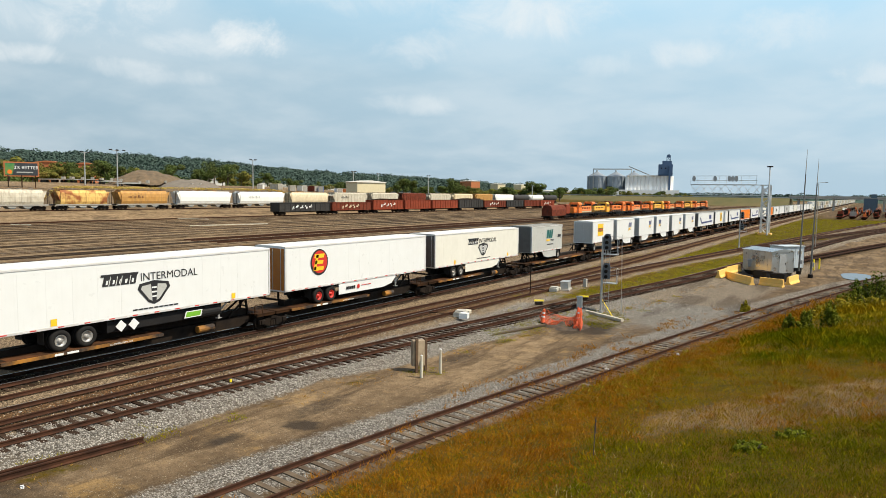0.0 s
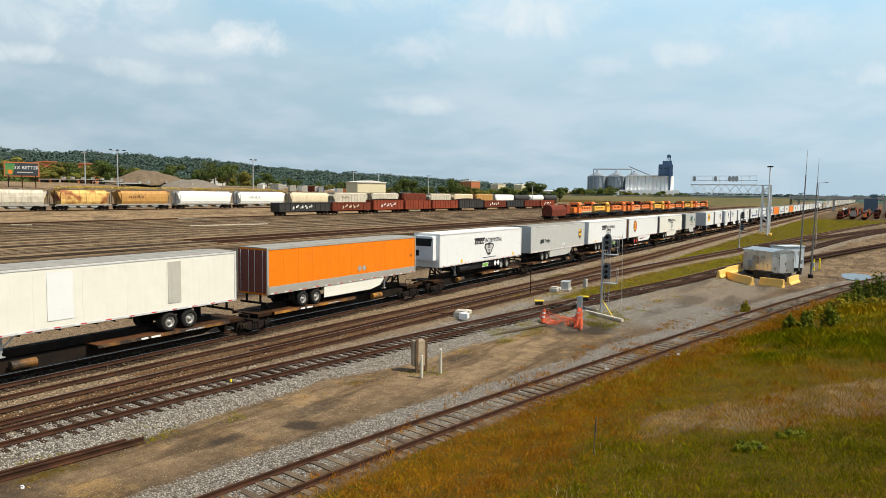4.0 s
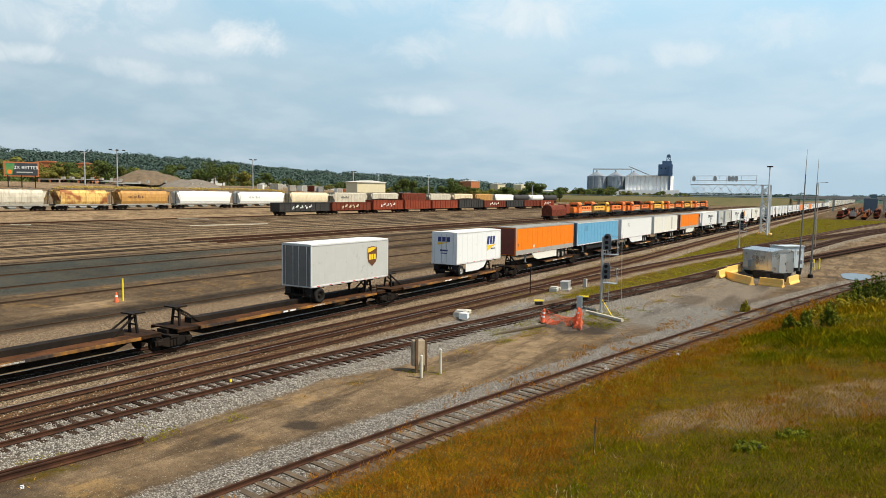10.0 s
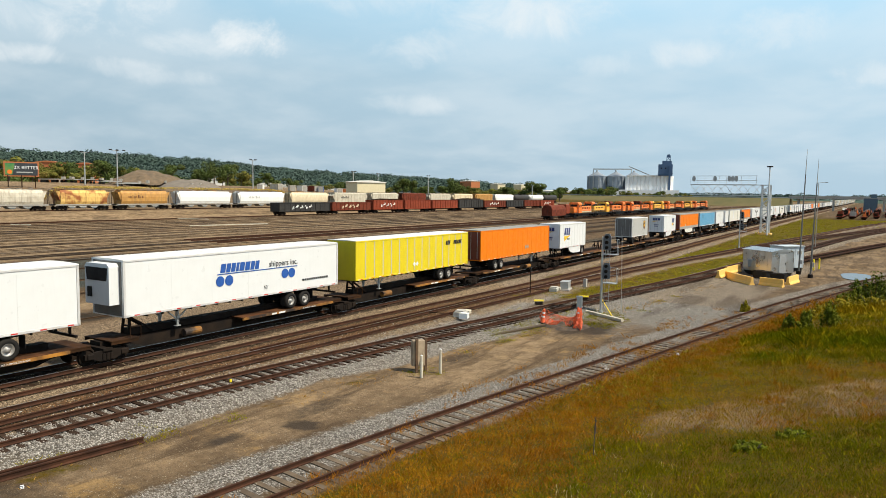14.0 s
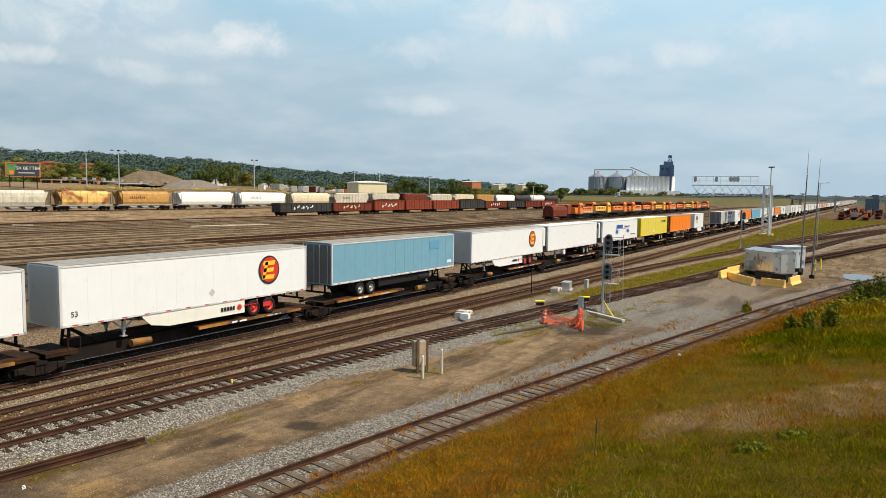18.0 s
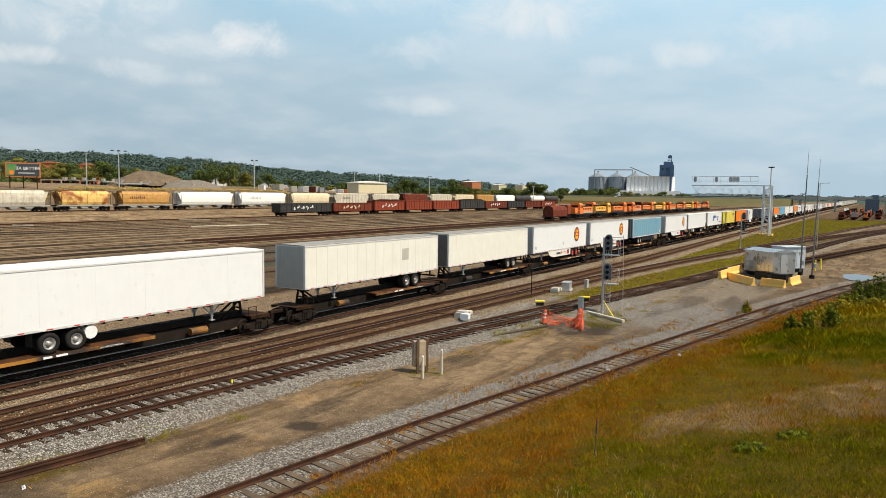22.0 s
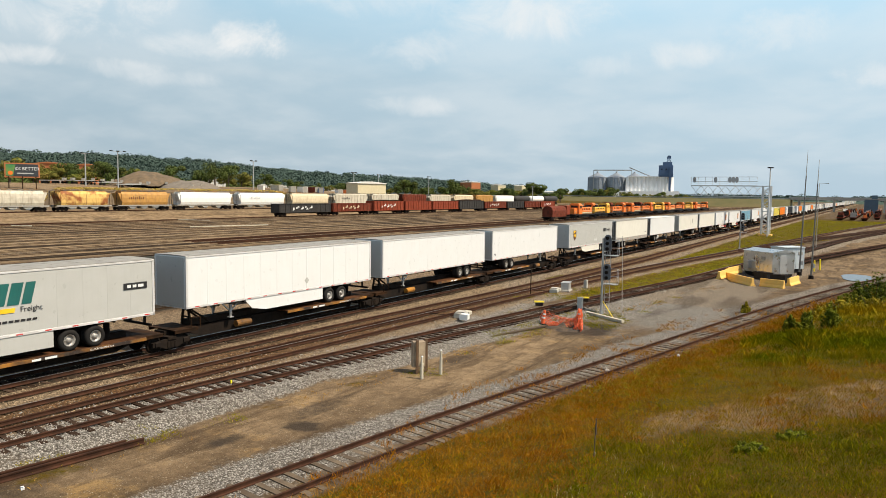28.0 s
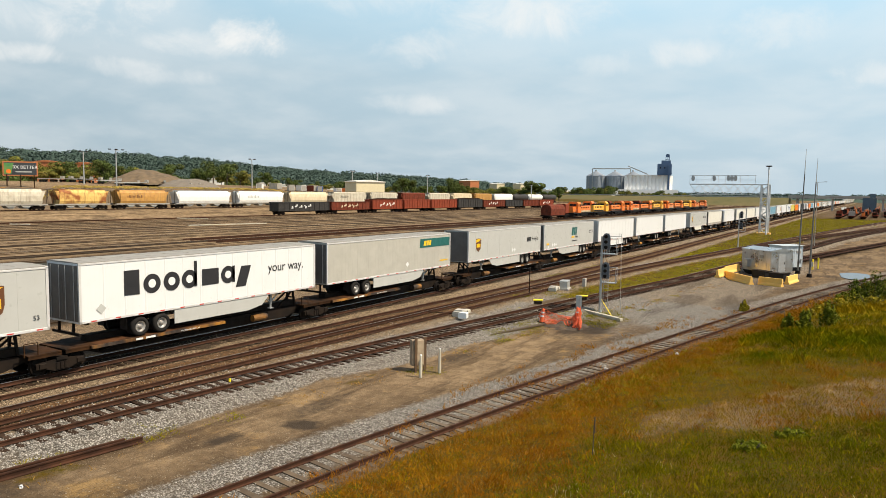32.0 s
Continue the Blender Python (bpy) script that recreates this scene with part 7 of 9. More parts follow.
def netting():
    t = thing("safety_net", "torn orange plastic safety netting round a pit", "netting")
    # (x, y, height of its upper edge) at the stakes
    runs = [[(13.35, 44.4, 0.95), (14.1, 45.9, 0.5), (14.9, 46.5, 0.38), (15.5, 46.3, 0.7), (15.75, 45.4, 1.25)],
            [(13.35, 44.4, 0.8), (14.2, 44.5, 0.30), (15.0, 44.6, 0.42), (15.75, 45.3, 1.1)],
            [(15.75, 45.4, 1.35), (15.9, 44.8, 1.2), (16.15, 44.4, 0.75), (16.4, 43.9, 0.35)], [(15.6, 45.5, 1.2), (15.55, 44.9, 1.0), (15.9, 44.5, 0.7), (15.85, 44.1, 0.3)]]
    g = random.Random(4)
    for run in runs:
        s, bays = Shape(), 9
        cols = []
        for (ax, ay, ah), (bx, by, bh) in zip(run, run[1:]):
            for k in range(bays):
                u = k / bays
                cols.append((ax + (bx - ax) * u + g.uniform(-0.05, 0.05), ay + (by - ay) * u + g.uniform(-0.05, 0.05), (ah + (bh - ah) * u) * g.uniform(0.88, 1.05)))
        grid = []
        for x, y, h in cols:
            grid.append([Vector((x + 0.10 * math.sin(5 * w + 3 * x), y + 0.10 * math.cos(6 * w + 2 * y), gz(x, y) + 0.02 + h * w)) for w in (0, 0.14, 0.28, 0.42, 0.56, 0.70, 0.84, 1.0)])
        for i, col in enumerate(grid):
            for j, q in enumerate(col):
                if j:
                    s.cyl(col[j - 1], q, 0.012, None, 3)
                if i:
                    s.cyl(grid[i - 1][j], q, 0.016, None, 3)
        part("net_panel", s.mesh("net_panel", NET), t)


netting()


def pit():
    t = thing("spoil_pile", "dark dug earth with roots around the pit", "earth pile", at=(14.9, 44.9, gz(14.9, 44.9)))
    n, v = 20, []
    for j in range(n + 1):
        for i in range(n + 1):
            u, w = 2 * i / n - 1, 2 * j / n - 1
            r = math.hypot(u, w)
            v.append((u * 1.6, w * 2.0, 0.42 * max(0, 1 - r) ** 0.7 * (0.6 + noise.noise(Vector((u * 3, w * 3, 2)))) - 0.05))
    f = [(j * (n + 1) + i, j * (n + 1) + i + 1, (j + 1) * (n + 1) + i + 1, (j + 1) * (n + 1) + i) for j in range(n) for i in range(n)]
    me = bpy.data.meshes.new("earth")
    me.from_pydata(v, [], f)
    me.materials.append(paint("dark_earth", (0.045, 0.033, 0.024), (0.08, 0.055, 0.035), 0.95, scale=3, amount=0.9, bumps=0.03))
    part("earth", me, t)


pit()
stub = thing("cable_box", "small grey cable pedestal by the pit", "cable box", at=(13.6, 51.0, gz(13.6, 51.0)))
part("box", Shape().box(0, 0, 0.45, 0.35, 0.35, 0.9, None, 0.03).mesh("box", SILVER), stub)
part("lid", Shape().box(0, 0, 0.93, 0.4, 0.4, 0.06).mesh("lid", GALV), stub)
between("plank", "old plank lying in grass beside the pit", "plank", (12.4, 38.4), (13.8, 44.0), [(-0.14, 0), (0.14, 0), (0.14, 0.09), (-0.14, 0.09)], TIE_GREY, 0.02, "planks")
for (x, y), turn in (((10.35, 50.6), -58), ((12.5, 54.9), -58)):
    t = thing("derail_sign", "small yellow plate lying against the rail", "marker plate", "yellow plates", at=Matrix.Translation((x, y, 0.0)) @ Matrix.Rotation(radians(turn), 4, "Z"))
    part("plate", Shape().box(0, 0, 0.12, 0.2, 0.75, 0.13, None, 0.04).mesh("plate", YEL), t)
    part("foot", Shape().box(0, 0, -0.1, 0.15, 0.6, 0.24).mesh("foot", DARK), t)


def switch_machine(x, y, turn, big):
    t = thing("switch_machine", "low grey switch machine with white tops", "switch machine", "switch machines", at=Matrix.Translation((x, y, gz(x, y))) @ Matrix.Rotation(radians(turn), 4, "Z"))
    part("motor_case", Shape().box(0, 0, 0.2, 0.7, 1.2, 0.35, None, 0.06).mesh("motor_case", TAN_GREY), t)
    part("cover", Shape().box(0, 0, 0.42, 0.6, 0.7, 0.08, None, 0.02).mesh("cover", CONCRETE), t)
    part("gear_case", Shape().box(0.15, 1.0, 0.16, 0.5, 0.6, 0.3, None, 0.05).mesh("gear_case", OLD_GREY), t)
    part("throw_rod", Shape().cyl((-0.3, 0, 0.12), (-2.6, 0, 0.12), 0.03, None, 8).mesh("throw_rod", DARK), t)
    if big:
        part("side_box", Shape().box(0.55, -0.9, 0.22, 0.6, 0.5, 0.4, None, 0.04).mesh("side_box", WHITE), t)


switch_machine(7.9, 42.5, 12, True)
switch_machine(8.3, 58.6, 12, False)
cab = thing("trackside_cabinet", "aluminium trackside cabinet on a concrete pad", "cabinet", at=Matrix.Translation((8.6, 60.6, gz(8.6, 60.6))) @ Matrix.Rotation(radians(12), 4, "Z"))
part("case", Shape().box(0, 0, 0.42, 0.7, 1.4, 0.66, None, 0.03).mesh("case", GALV), cab)
part("lid", Shape().box(0, 0, 0.77, 0.8, 1.5, 0.05).mesh("lid", GALV), cab)
part("pad", Shape().box(0, 0, 0.05, 0.9, 1.7, 0.12).mesh("pad", CONCRETE), cab)
stump = thing("concrete_stub", "short pale concrete stub beside the track", "post", at=(9.4, 63.6, gz(9.4, 63.6)))
part("block", Shape().box(0, 0, 0.4, 0.3, 0.35, 0.8, None, 0.03).mesh("block", CONCRETE), stump)
rod = thing("sign_rod", "thin dark iron sign post between the tracks", "post", at=(7.4, 55.4, gz(7.4, 55.4) - 0.05))
part("rod", Shape().cyl((0, 0, 0), (0, 0, 2.4), 0.045, None, 8).mesh("rod", DARK), rod)
part("plate", Shape().box(0, 0, 2.2, 0.06, 0.22, 0.3).mesh("plate", DARK), rod)
for a, b in (((9.6, 9.2), (10.45, 14.6)), ((9.85, 9.0), (10.75, 15.1))):
    between("spare_rail", "rusty spare rail lying in the dirt", "rail", a, b, [(p * 1.3, q * 1.3 + 0.22) for p, q in PROFILE], RAIL, 0.02, "spare rails")
bag = thing("litter", "scrap of white paper litter in the dirt", "litter", at=(11.1, 10.7, gz(11.1, 10.7)))
part("paper", Shape().prism([(-0.08, 0.0), (0.06, -0.05), (0.09, 0.04), (0.02, 0.08)], 0.0, 0.05, "z").prism([(-0.03, -0.03), (0.1, 0.0), (0.0, 0.07)], 0.035, 0.09, "z").mesh("paper", WHITE), bag)
for x, y in ((21.35, 34.4), (27.3, 62.8), (23.6, 40.0)):
    r = thing("pale_stone", "pale lump of stone beside the spur", "stone", "pale stones", at=(x, y, gz(x, y) + 0.1))
    s = Shape()
    s.lathe([(-0.1, 0.04), (-0.07, 0.11), (0.0, 0.13), (0.05, 0.07), (0.07, 0.02)], 9, "z")
    s.v = [(p[0] * (1 + 0.3 * math.sin(5 * p[1] + x)), p[1] * 0.8, p[2]) for p in s.v]
    part("lump", s.mesh("lump", CONCRETE), r)
tie_mark = thing("yellow_flag", "tiny yellow marker on the siding rail", "marker", at=(8.35, 21.2, 0.0))
part("tag", Shape().box(0, 0, -0.02, 0.06, 0.08, 0.14).mesh("tag", YEL), tie_mark)
ypost = thing("yellow_post", "yellow marker post beyond the train", "marker post", at=(-15.1, 31.5, gz(-15.1, 31.5) - 0.05))
part("pipe", Shape().cyl((0, 0, 0), (0, 0, 1.75), 0.06, None, 10).mesh("pipe", YEL), ypost)
ocone = thing("safety_drum", "small orange cone beyond the train", "safety cone", "safety cones", at=(-15.0, 30.9, gz(-15.0, 30.9)))
part("body", Shape().cyl((0, 0, 0), (0, 0, 0.75), 0.16, 0.05, 12).mesh("body", NET), ocone)
part("band", Shape().cyl((0, 0, 0.4), (0, 0, 0.52), 0.115, 0.095, 12).mesh("band", WHITE), ocone)


# ---- the relay huts inside yellow barriers ----
def hut(x, y, turn, sx, sy, h, label, gable, tone):
    t = thing("relay_hut", label, "equipment hut", "relay huts", at=Matrix.Translation((x, y, gz(x, y))) @ Matrix.Rotation(radians(turn), 4, "Z"))
    part("skid", Shape().box(0, -sy * 0.35, 0.22, sx, 0.3, 0.55).box(0, sy * 0.35, 0.22, sx, 0.3, 0.55).box(0, 0, 0.4, sx - 0.2, sy - 0.2, 0.2).mesh("skid", BLACK), t)
    part("wall", Shape().box(0, 0, 0.5 + h / 2, sx, sy, h).mesh("wall", tone), t)
    k = int(sx / 0.6)
    for i in range(k + 1):
        for e in (-1, 1):
            part("wall_seam", shared(("seam", h), lambda: Shape().box(0, 0, 0, 0.05, 0.03, h).mesh("wall_seam", tone)), t, at=(-sx / 2 + sx * i / k, e * (sy / 2 + 0.012), 0.5 + h / 2))
    g = 0.35 if gable else 0.1
    part("roof", Shape().prism([(-sy / 2 - 0.15, 0), (sy / 2 + 0.15, 0), (sy / 2 + 0.15, 0.06), (0, g), (-sy / 2 - 0.15, 0.06)], -sx / 2 - 0.12, sx / 2 + 0.12, "x").mesh("roof", tone), t, at=(0, 0, 0.5 + h))
    d = part("door", Shape().box(sx / 2 + 0.02, 0, 0.5 + h * 0.46, 0.05, 0.95, h * 0.88).mesh("door", GALV), t)
    part("handle", Shape().box(sx / 2 + 0.06, 0.35, 0.5 + h * 0.45, 0.05, 0.06, 0.2).mesh("handle", DARK), d)
    part("vent", Shape().box(0.9, -sy / 2 - 0.03, 0.5 + h * 0.72, 0.6, 0.06, 0.35).mesh("vent", GREY_RAIL), t)
    part("air_unit", Shape().box(-sx / 2 + 1.0, -sy / 2 - 0.25, 0.5 + h * 0.35, 0.8, 0.5, 0.9, None, 0.05).mesh("air_unit", GALV), t) if gable else None
    return t


hut(22.4, 88.4, -42, 4.6, 3.0, 2.4, "silver metal relay hut on dark skids", True, HUT_METAL)
hut(23.7, 95.2, 48, 3.0, 2.2, 2.6, "pale grey equipment hut behind the silver ones", False, paint("pale_blue_steel", (0.50, 0.56, 0.60), (0.42, 0.48, 0.52), 0.45, 0.2))
JERSEY = [(-0.28, 0), (0.28, 0), (0.28, 0.1), (0.14, 0.32), (0.09, 0.82), (-0.09, 0.82), (-0.14, 0.32), (-0.28, 0.1)]
for a, b in (((18.6, 79.4), (18.9, 83.2)), ((18.7, 83.6), (19.4, 88.2)), ((18.7, 82.4), (22.3, 77.5)), ((22.9, 78.5), (25.2, 77.6)), ((25.35, 80.0), (25.95, 83.6))):
    between("concrete_barrier", "yellow painted concrete jersey barrier", "barrier", a, b, JERSEY, BARRIER, 0.0, "barriers round the huts")
gen = thing("battery_box", "black battery box beside the hut", "battery box", at=Matrix.Translation((22.4, 84.6, gz(22.4, 84.6))) @ Matrix.Rotation(radians(-42), 4, "Z"))
part("case", Shape().box(0, 0, 0.4, 2.0, 0.9, 0.8, None, 0.06).mesh("case", BLACK), gen)
part("lid", Shape().box(0, 0, 0.83, 2.1, 1.0, 0.06).mesh("lid", DARK), gen)
gen2 = thing("battery_box", "second black battery box beside the hut", "battery box", at=Matrix.Translation((24.2, 83.0, gz(24.2, 83.0))) @ Matrix.Rotation(radians(-20), 4, "Z"))
part("case", Shape().box(0, 0, 0.4, 1.6, 0.9, 0.8, None, 0.06).mesh("case", BLACK), gen2)
part("lid", Shape().box(0, 0, 0.83, 1.7, 1.0, 0.06).mesh("lid", DARK), gen2)
for (x, y), h in (((25.35, 92.2), 14.5), ((26.8, 89.1), 13.3)):
    t = thing("radio_pole", "tall slim grey radio pole with whip aerial", "radio pole", "radio poles", at=Matrix.Translation((x, y, gz(x, y) - 0.1)) @ Matrix.Rotation(radians(0.9), 4, "Y"))
    part("base", Shape().cyl((0, 0, 0), (0, 0, 0.5), 0.3, 0.26, 14).mesh("base", DARK), t)
    part("pole", Shape().cyl((0, 0, 0.4), (0, 0, h * 0.82), 0.105, 0.06, 14).mesh("pole", paint("grey_pole", (0.16, 0.16, 0.15), (0.11, 0.11, 0.10), 0.5, 0.4)), t)
    part("aerial", Shape().cyl((0, 0, h * 0.82), (0, 0, h + 0.3), 0.05, 0.02, 8).mesh("aerial", SILVER), t)
    part("meter_box", Shape().box(0.22, 0, 1.6, 0.2, 0.35, 0.5).mesh("meter_box", GALV), t)
lamp = thing("yard_lamp", "slim street lamp with single arm beyond the pole", "lamp", at=(24.0, 140.0, gz(24.0, 140) - 0.1))
part("pole", Shape().cyl((0, 0, 0), (0, 0, 11.6), 0.07, 0.045, 10).mesh("pole", GREY_RAIL), lamp)
part("arm", Shape().bar((0, 0, 11.5), (1.1, 0.4, 11.6), 0.06).box(1.2, 0.4, 11.6, 0.5, 0.22, 0.1).mesh("arm", GREY_RAIL), lamp)
for x, y in ((26.5, 98.5), (27.0, 100.5)):
    t = thing("bollard", "yellow steel bollard beside the huts", "bollard", "bollards", at=(x, y, gz(x, y) - 0.05))
    part("pipe", Shape().cyl((0, 0, 0), (0, 0, 1.35), 0.1, None, 12).lathe([(1.35, 0.1), (1.41, 0.07), (1.44, 0.01)], 12, "z").mesh("pipe", YEL), t)


def puddle():
    m, nt, b = tree_of("puddle_water")
    b.inputs["Base Color"].default_value = (0.05, 0.045, 0.035, 1)
    b.inputs["Roughness"].default_value = 0.03
    b.inputs["IOR"].default_value = 1.33
    pts = []
    for k in range(40):
        a = 2 * math.pi * k / 40
        r = 1 + 0.25 * noise.noise(Vector((math.cos(a) * 1.5, math.sin(a) * 1.5, 7)))
        pts.append((31.2 + 1.5 * r * math.cos(a), 93.2 + 4.2 * r * math.sin(a)))
    z = max(gz(p[0], p[1]) for p in pts) + 0.012
    me = Shape().prism(pts, z - 0.15, z, "z").mesh("puddle", m)
    thing("puddle", "shallow rain puddle reflecting the sky in the dirt", "puddle", kind="structure", me=me)


puddle()


# ---- signal bridge over the main line, and the lamp tower ----
PALE_STEEL = paint("pale_galvanised_steel", (0.60, 0.62, 0.62), (0.46, 0.47, 0.46), 0.6, 0.1, scale=1.0, amount=0.6)


def signal_bridge():
    X, Y, lo, hi = 10.4, 183.0, 8.9, 11.4
    g0 = gz(X, Y) - 0.1
    t = thing("signal_bridge", "galvanised lattice cantilever signal bridge over the line", "signal bridge", at=(0, 0, 0))
    for dx in (-0.9, 0.9):
        for dy in (-0.9, 0.9):
            part("tower_leg", shared("tleg", lambda: Shape().box(0, 0, 6.0, 0.26, 0.26, 12.0).mesh("tower_leg", PALE_STEEL)), t, at=(X + dx, Y + dy, g0))
    for k in range(8):
        z = g0 + 1.5 * k
        for dy in (-0.9, 0.9):
            part("tower_brace", shared(("tb", k % 2), lambda: Shape().bar((-0.9, 0, 0), (0.9, 0, 1.5), 0.13).bar((-0.9, 0, 1.5), (0.9, 0, 1.5), 0.13).mesh("tower_brace", PALE_STEEL) if k % 2 else Shape().bar((0.9, 0, 0), (-0.9, 0, 1.5), 0.13).bar((-0.9, 0, 1.5), (0.9, 0, 1.5), 0.13).mesh("tower_brace", PALE_STEEL)), t, at=(X, Y + dy, z))
    part("footing", Shape().box(X, Y, g0 + 0.25, 3.0, 2.6, 0.6).mesh("footing", BARRIER), t)
    x0, x1 = -7.0, X + 0.9
    for z in (lo, hi):
        for dy in (-0.9, 0.9):
            part("chord", shared("chord", lambda: Shape().box(0, 0, 0, x1 - x0, 0.16, 0.16).mesh("chord", PALE_STEEL)), t, at=((x0 + x1) / 2, Y + dy, z))
    n = 9
    for k in range(n):
        a = x0 + (x1 - x0) * k / n
        b = x0 + (x1 - x0) * (k + 1) / n
        part("web_brace", Shape().bar((a, Y - 0.9, lo if k % 2 else hi), (b, Y - 0.9, hi if k % 2 else lo), 0.1).bar((a, Y + 0.9, hi if k % 2 else lo), (b, Y + 0.9, lo if k % 2 else hi), 0.1).mesh("web_brace", PALE_STEEL), t)
    s = Shape()
    for z in (hi + 1.1, hi + 2.2):
        s.bar((x0, Y - 0.9, z), (8.2, Y - 0.9, z), 0.06)
        s.bar((x0, Y + 0.9, z), (8.2, Y + 0.9, z), 0.06)
    for k in range(10):
        x = x0 + 15.2 * k / 9
        s.bar((x, Y - 0.9, hi), (x, Y - 0.9, hi + 2.2), 0.06)
    part("walkway_rail", s.mesh("walkway_rail", PALE_STEEL), t)
    part("walkway", Shape().box((x0 + 8.2) / 2, Y, hi + 0.12, 15.2, 1.6, 0.06).mesh("walkway", PALE_STEEL), t)
    for x in (-6.2, -1.2, 2.1, 2.9, 3.7):
        z = hi + 1.5
        part("signal_head", shared("bridge_head", lambda: Shape().prism(ring(0, 0, 0.42, 0.72, 16), -0.05, 0.05).box(0, 0.3, 0, 0.4, 0.4, 1.2).mesh("signal_head", GALV)), t, at=(x, Y - 1.1, z))
    lp = thing("lamp_tower", "tall slim floodlight pole beside the signal bridge", "floodlight", at=(11.15, Y - 2, g0))
    part("pole", Shape().cyl((0, 0, 0), (0, 0, 16.2), 0.22, 0.14, 12).mesh("pole", PALE_STEEL), lp)
    part("lamp_head", Shape().box(0, 0, 16.35, 1.3, 0.4, 0.28, None, 0.06).mesh("lamp_head", DARK), lp)


signal_bridge()


# ---- scrap and parked gear far along the bank ----
def junk():
    random.seed(5)
    for row, (x0, a, b) in enumerate(((20.0, 345, 520), (24.5, 350, 500), (29.0, 345, 500), (33.5, 370, 500), (38.0, 385, 500))):
        y = a
        while y < b:
            x = x0 + (y - a) * 0.012
            m = random.choice((RUSTY, BOXRED, BOXRED, DARK, BRIGHT_RED))
            t = thing("work_wagon", "rusty flat work wagon loaded with track gear", "work wagon", "work wagons", at=(x, y, gz(x, y) + 0.1))
            part("deck", Shape().box(0, 0, 1.1, 2.6, 11, 0.3).mesh("deck", m), t)
            part("bogie", shared("farbogie", far_bogie), t, at=(0, -3.6, 0))
            part("bogie", shared("farbogie", far_bogie), t, at=(0, 3.6, 0))
            for k in range(3):
                h = random.uniform(0.5, 2.2)
                mm = random.choice((m, DARK, RUSTY, GREY_RAIL, ENGINE_ORANGE))
                part("load", Shape().box(random.uniform(-0.3, 0.3), -3.4 + 3.4 * k, 1.25 + h / 2, random.uniform(1.2, 2.3), random.uniform(1.5, 3.0), h).cyl((0.5, -3.4 + 3.4 * k, 1.2), (0.5, -3.0 + 3.4 * k, 1.8 + h), 0.12, None, 6).mesh("load", mm), t)
            y += random.uniform(13, 19)
    t = thing("sand_tower", "dull blue-grey steel sanding tower beyond the wagons", "tower", at=(30.5, 480.0, gz(30, 480)))
    part("body", Shape().box(0, 0, 5.0, 7, 6, 8.0).box(1.5, 0, 10, 3, 4, 3).mesh("body", paint("blue_green_steel", (0.07, 0.12, 0.16), (0.05, 0.08, 0.10), 0.6, scale=0.5)), t)
    for k in range(4):
        part("leg", shared("sandleg", lambda: Shape().box(0, 0, 0.6, 0.5, 0.5, 1.4).mesh("leg", DARK)), t, at=((k % 2 - 0.5) * 6, (k // 2 - 0.5) * 4, 0))
    part("roof", Shape().box(0, 0, 9.1, 7.4, 6.4, 0.2).mesh("roof", GREY_RAIL), t)
    t = thing("parked_truck", "white box truck parked by the work wagons", "truck", at=Matrix.Translation((17.6, 480, gz(17.6, 480))))
    part("box", Shape().box(0, 0, 2.0, 2.4, 5.0, 2.6, None, 0.05).mesh("box", HOP_WHITE), t)
    part("cab", Shape().prism([(-3.9, 0.6), (-2.6, 0.6), (-2.6, 2.5), (-3.3, 2.5), (-3.9, 1.6)], -1.1, 1.1, "x").mesh("cab", HOP_WHITE), t)
    for y in (-3.1, 1.5):
        for x in (-1.0, 1.0):
            part("wheel", shared("truck_wheel", lambda: Shape().cyl((-0.15, 0, 0), (0.15, 0, 0), 0.48, None, 16).mesh("wheel", RUBBER)), t, at=(x, y, 0.48))


junk()


# ---- parked cars and road vehicles on the rise behind the wagons ----
def car(x, y, turn, material, label):
    t = thing("parked_car", label, "car", "parked cars", at=Matrix.Translation((x, y, gz(x, y))) @ Matrix.Rotation(radians(turn), 4, "Z"))
    part("body", shared(("carbody", material.name), lambda: Shape().prism([(-2.2, 0.35), (2.2, 0.35), (2.25, 0.7), (1.9, 0.9), (1.1, 0.98), (0.5, 1.45), (-1.2, 1.5), (-1.9, 1.0), (-2.25, 0.95)], -0.88, 0.88, "x").mesh("body", material)), t)
    part("window", shared("carwin", lambda: Shape().prism([(0.95, 0.98), (0.45, 1.38), (-1.15, 1.42), (-1.7, 1.02)], -0.89, 0.89, "x").mesh("window", BLACK)), t)
    for dy in (-1.4, 1.4):
        for x2 in (-0.8, 0.8):
            part("wheel", shared("car_wheel", lambda: Shape().cyl((-0.1, 0, 0), (0.1, 0, 0), 0.33, None, 14).mesh("wheel", RUBBER)), t, at=(x2, dy, 0.33))


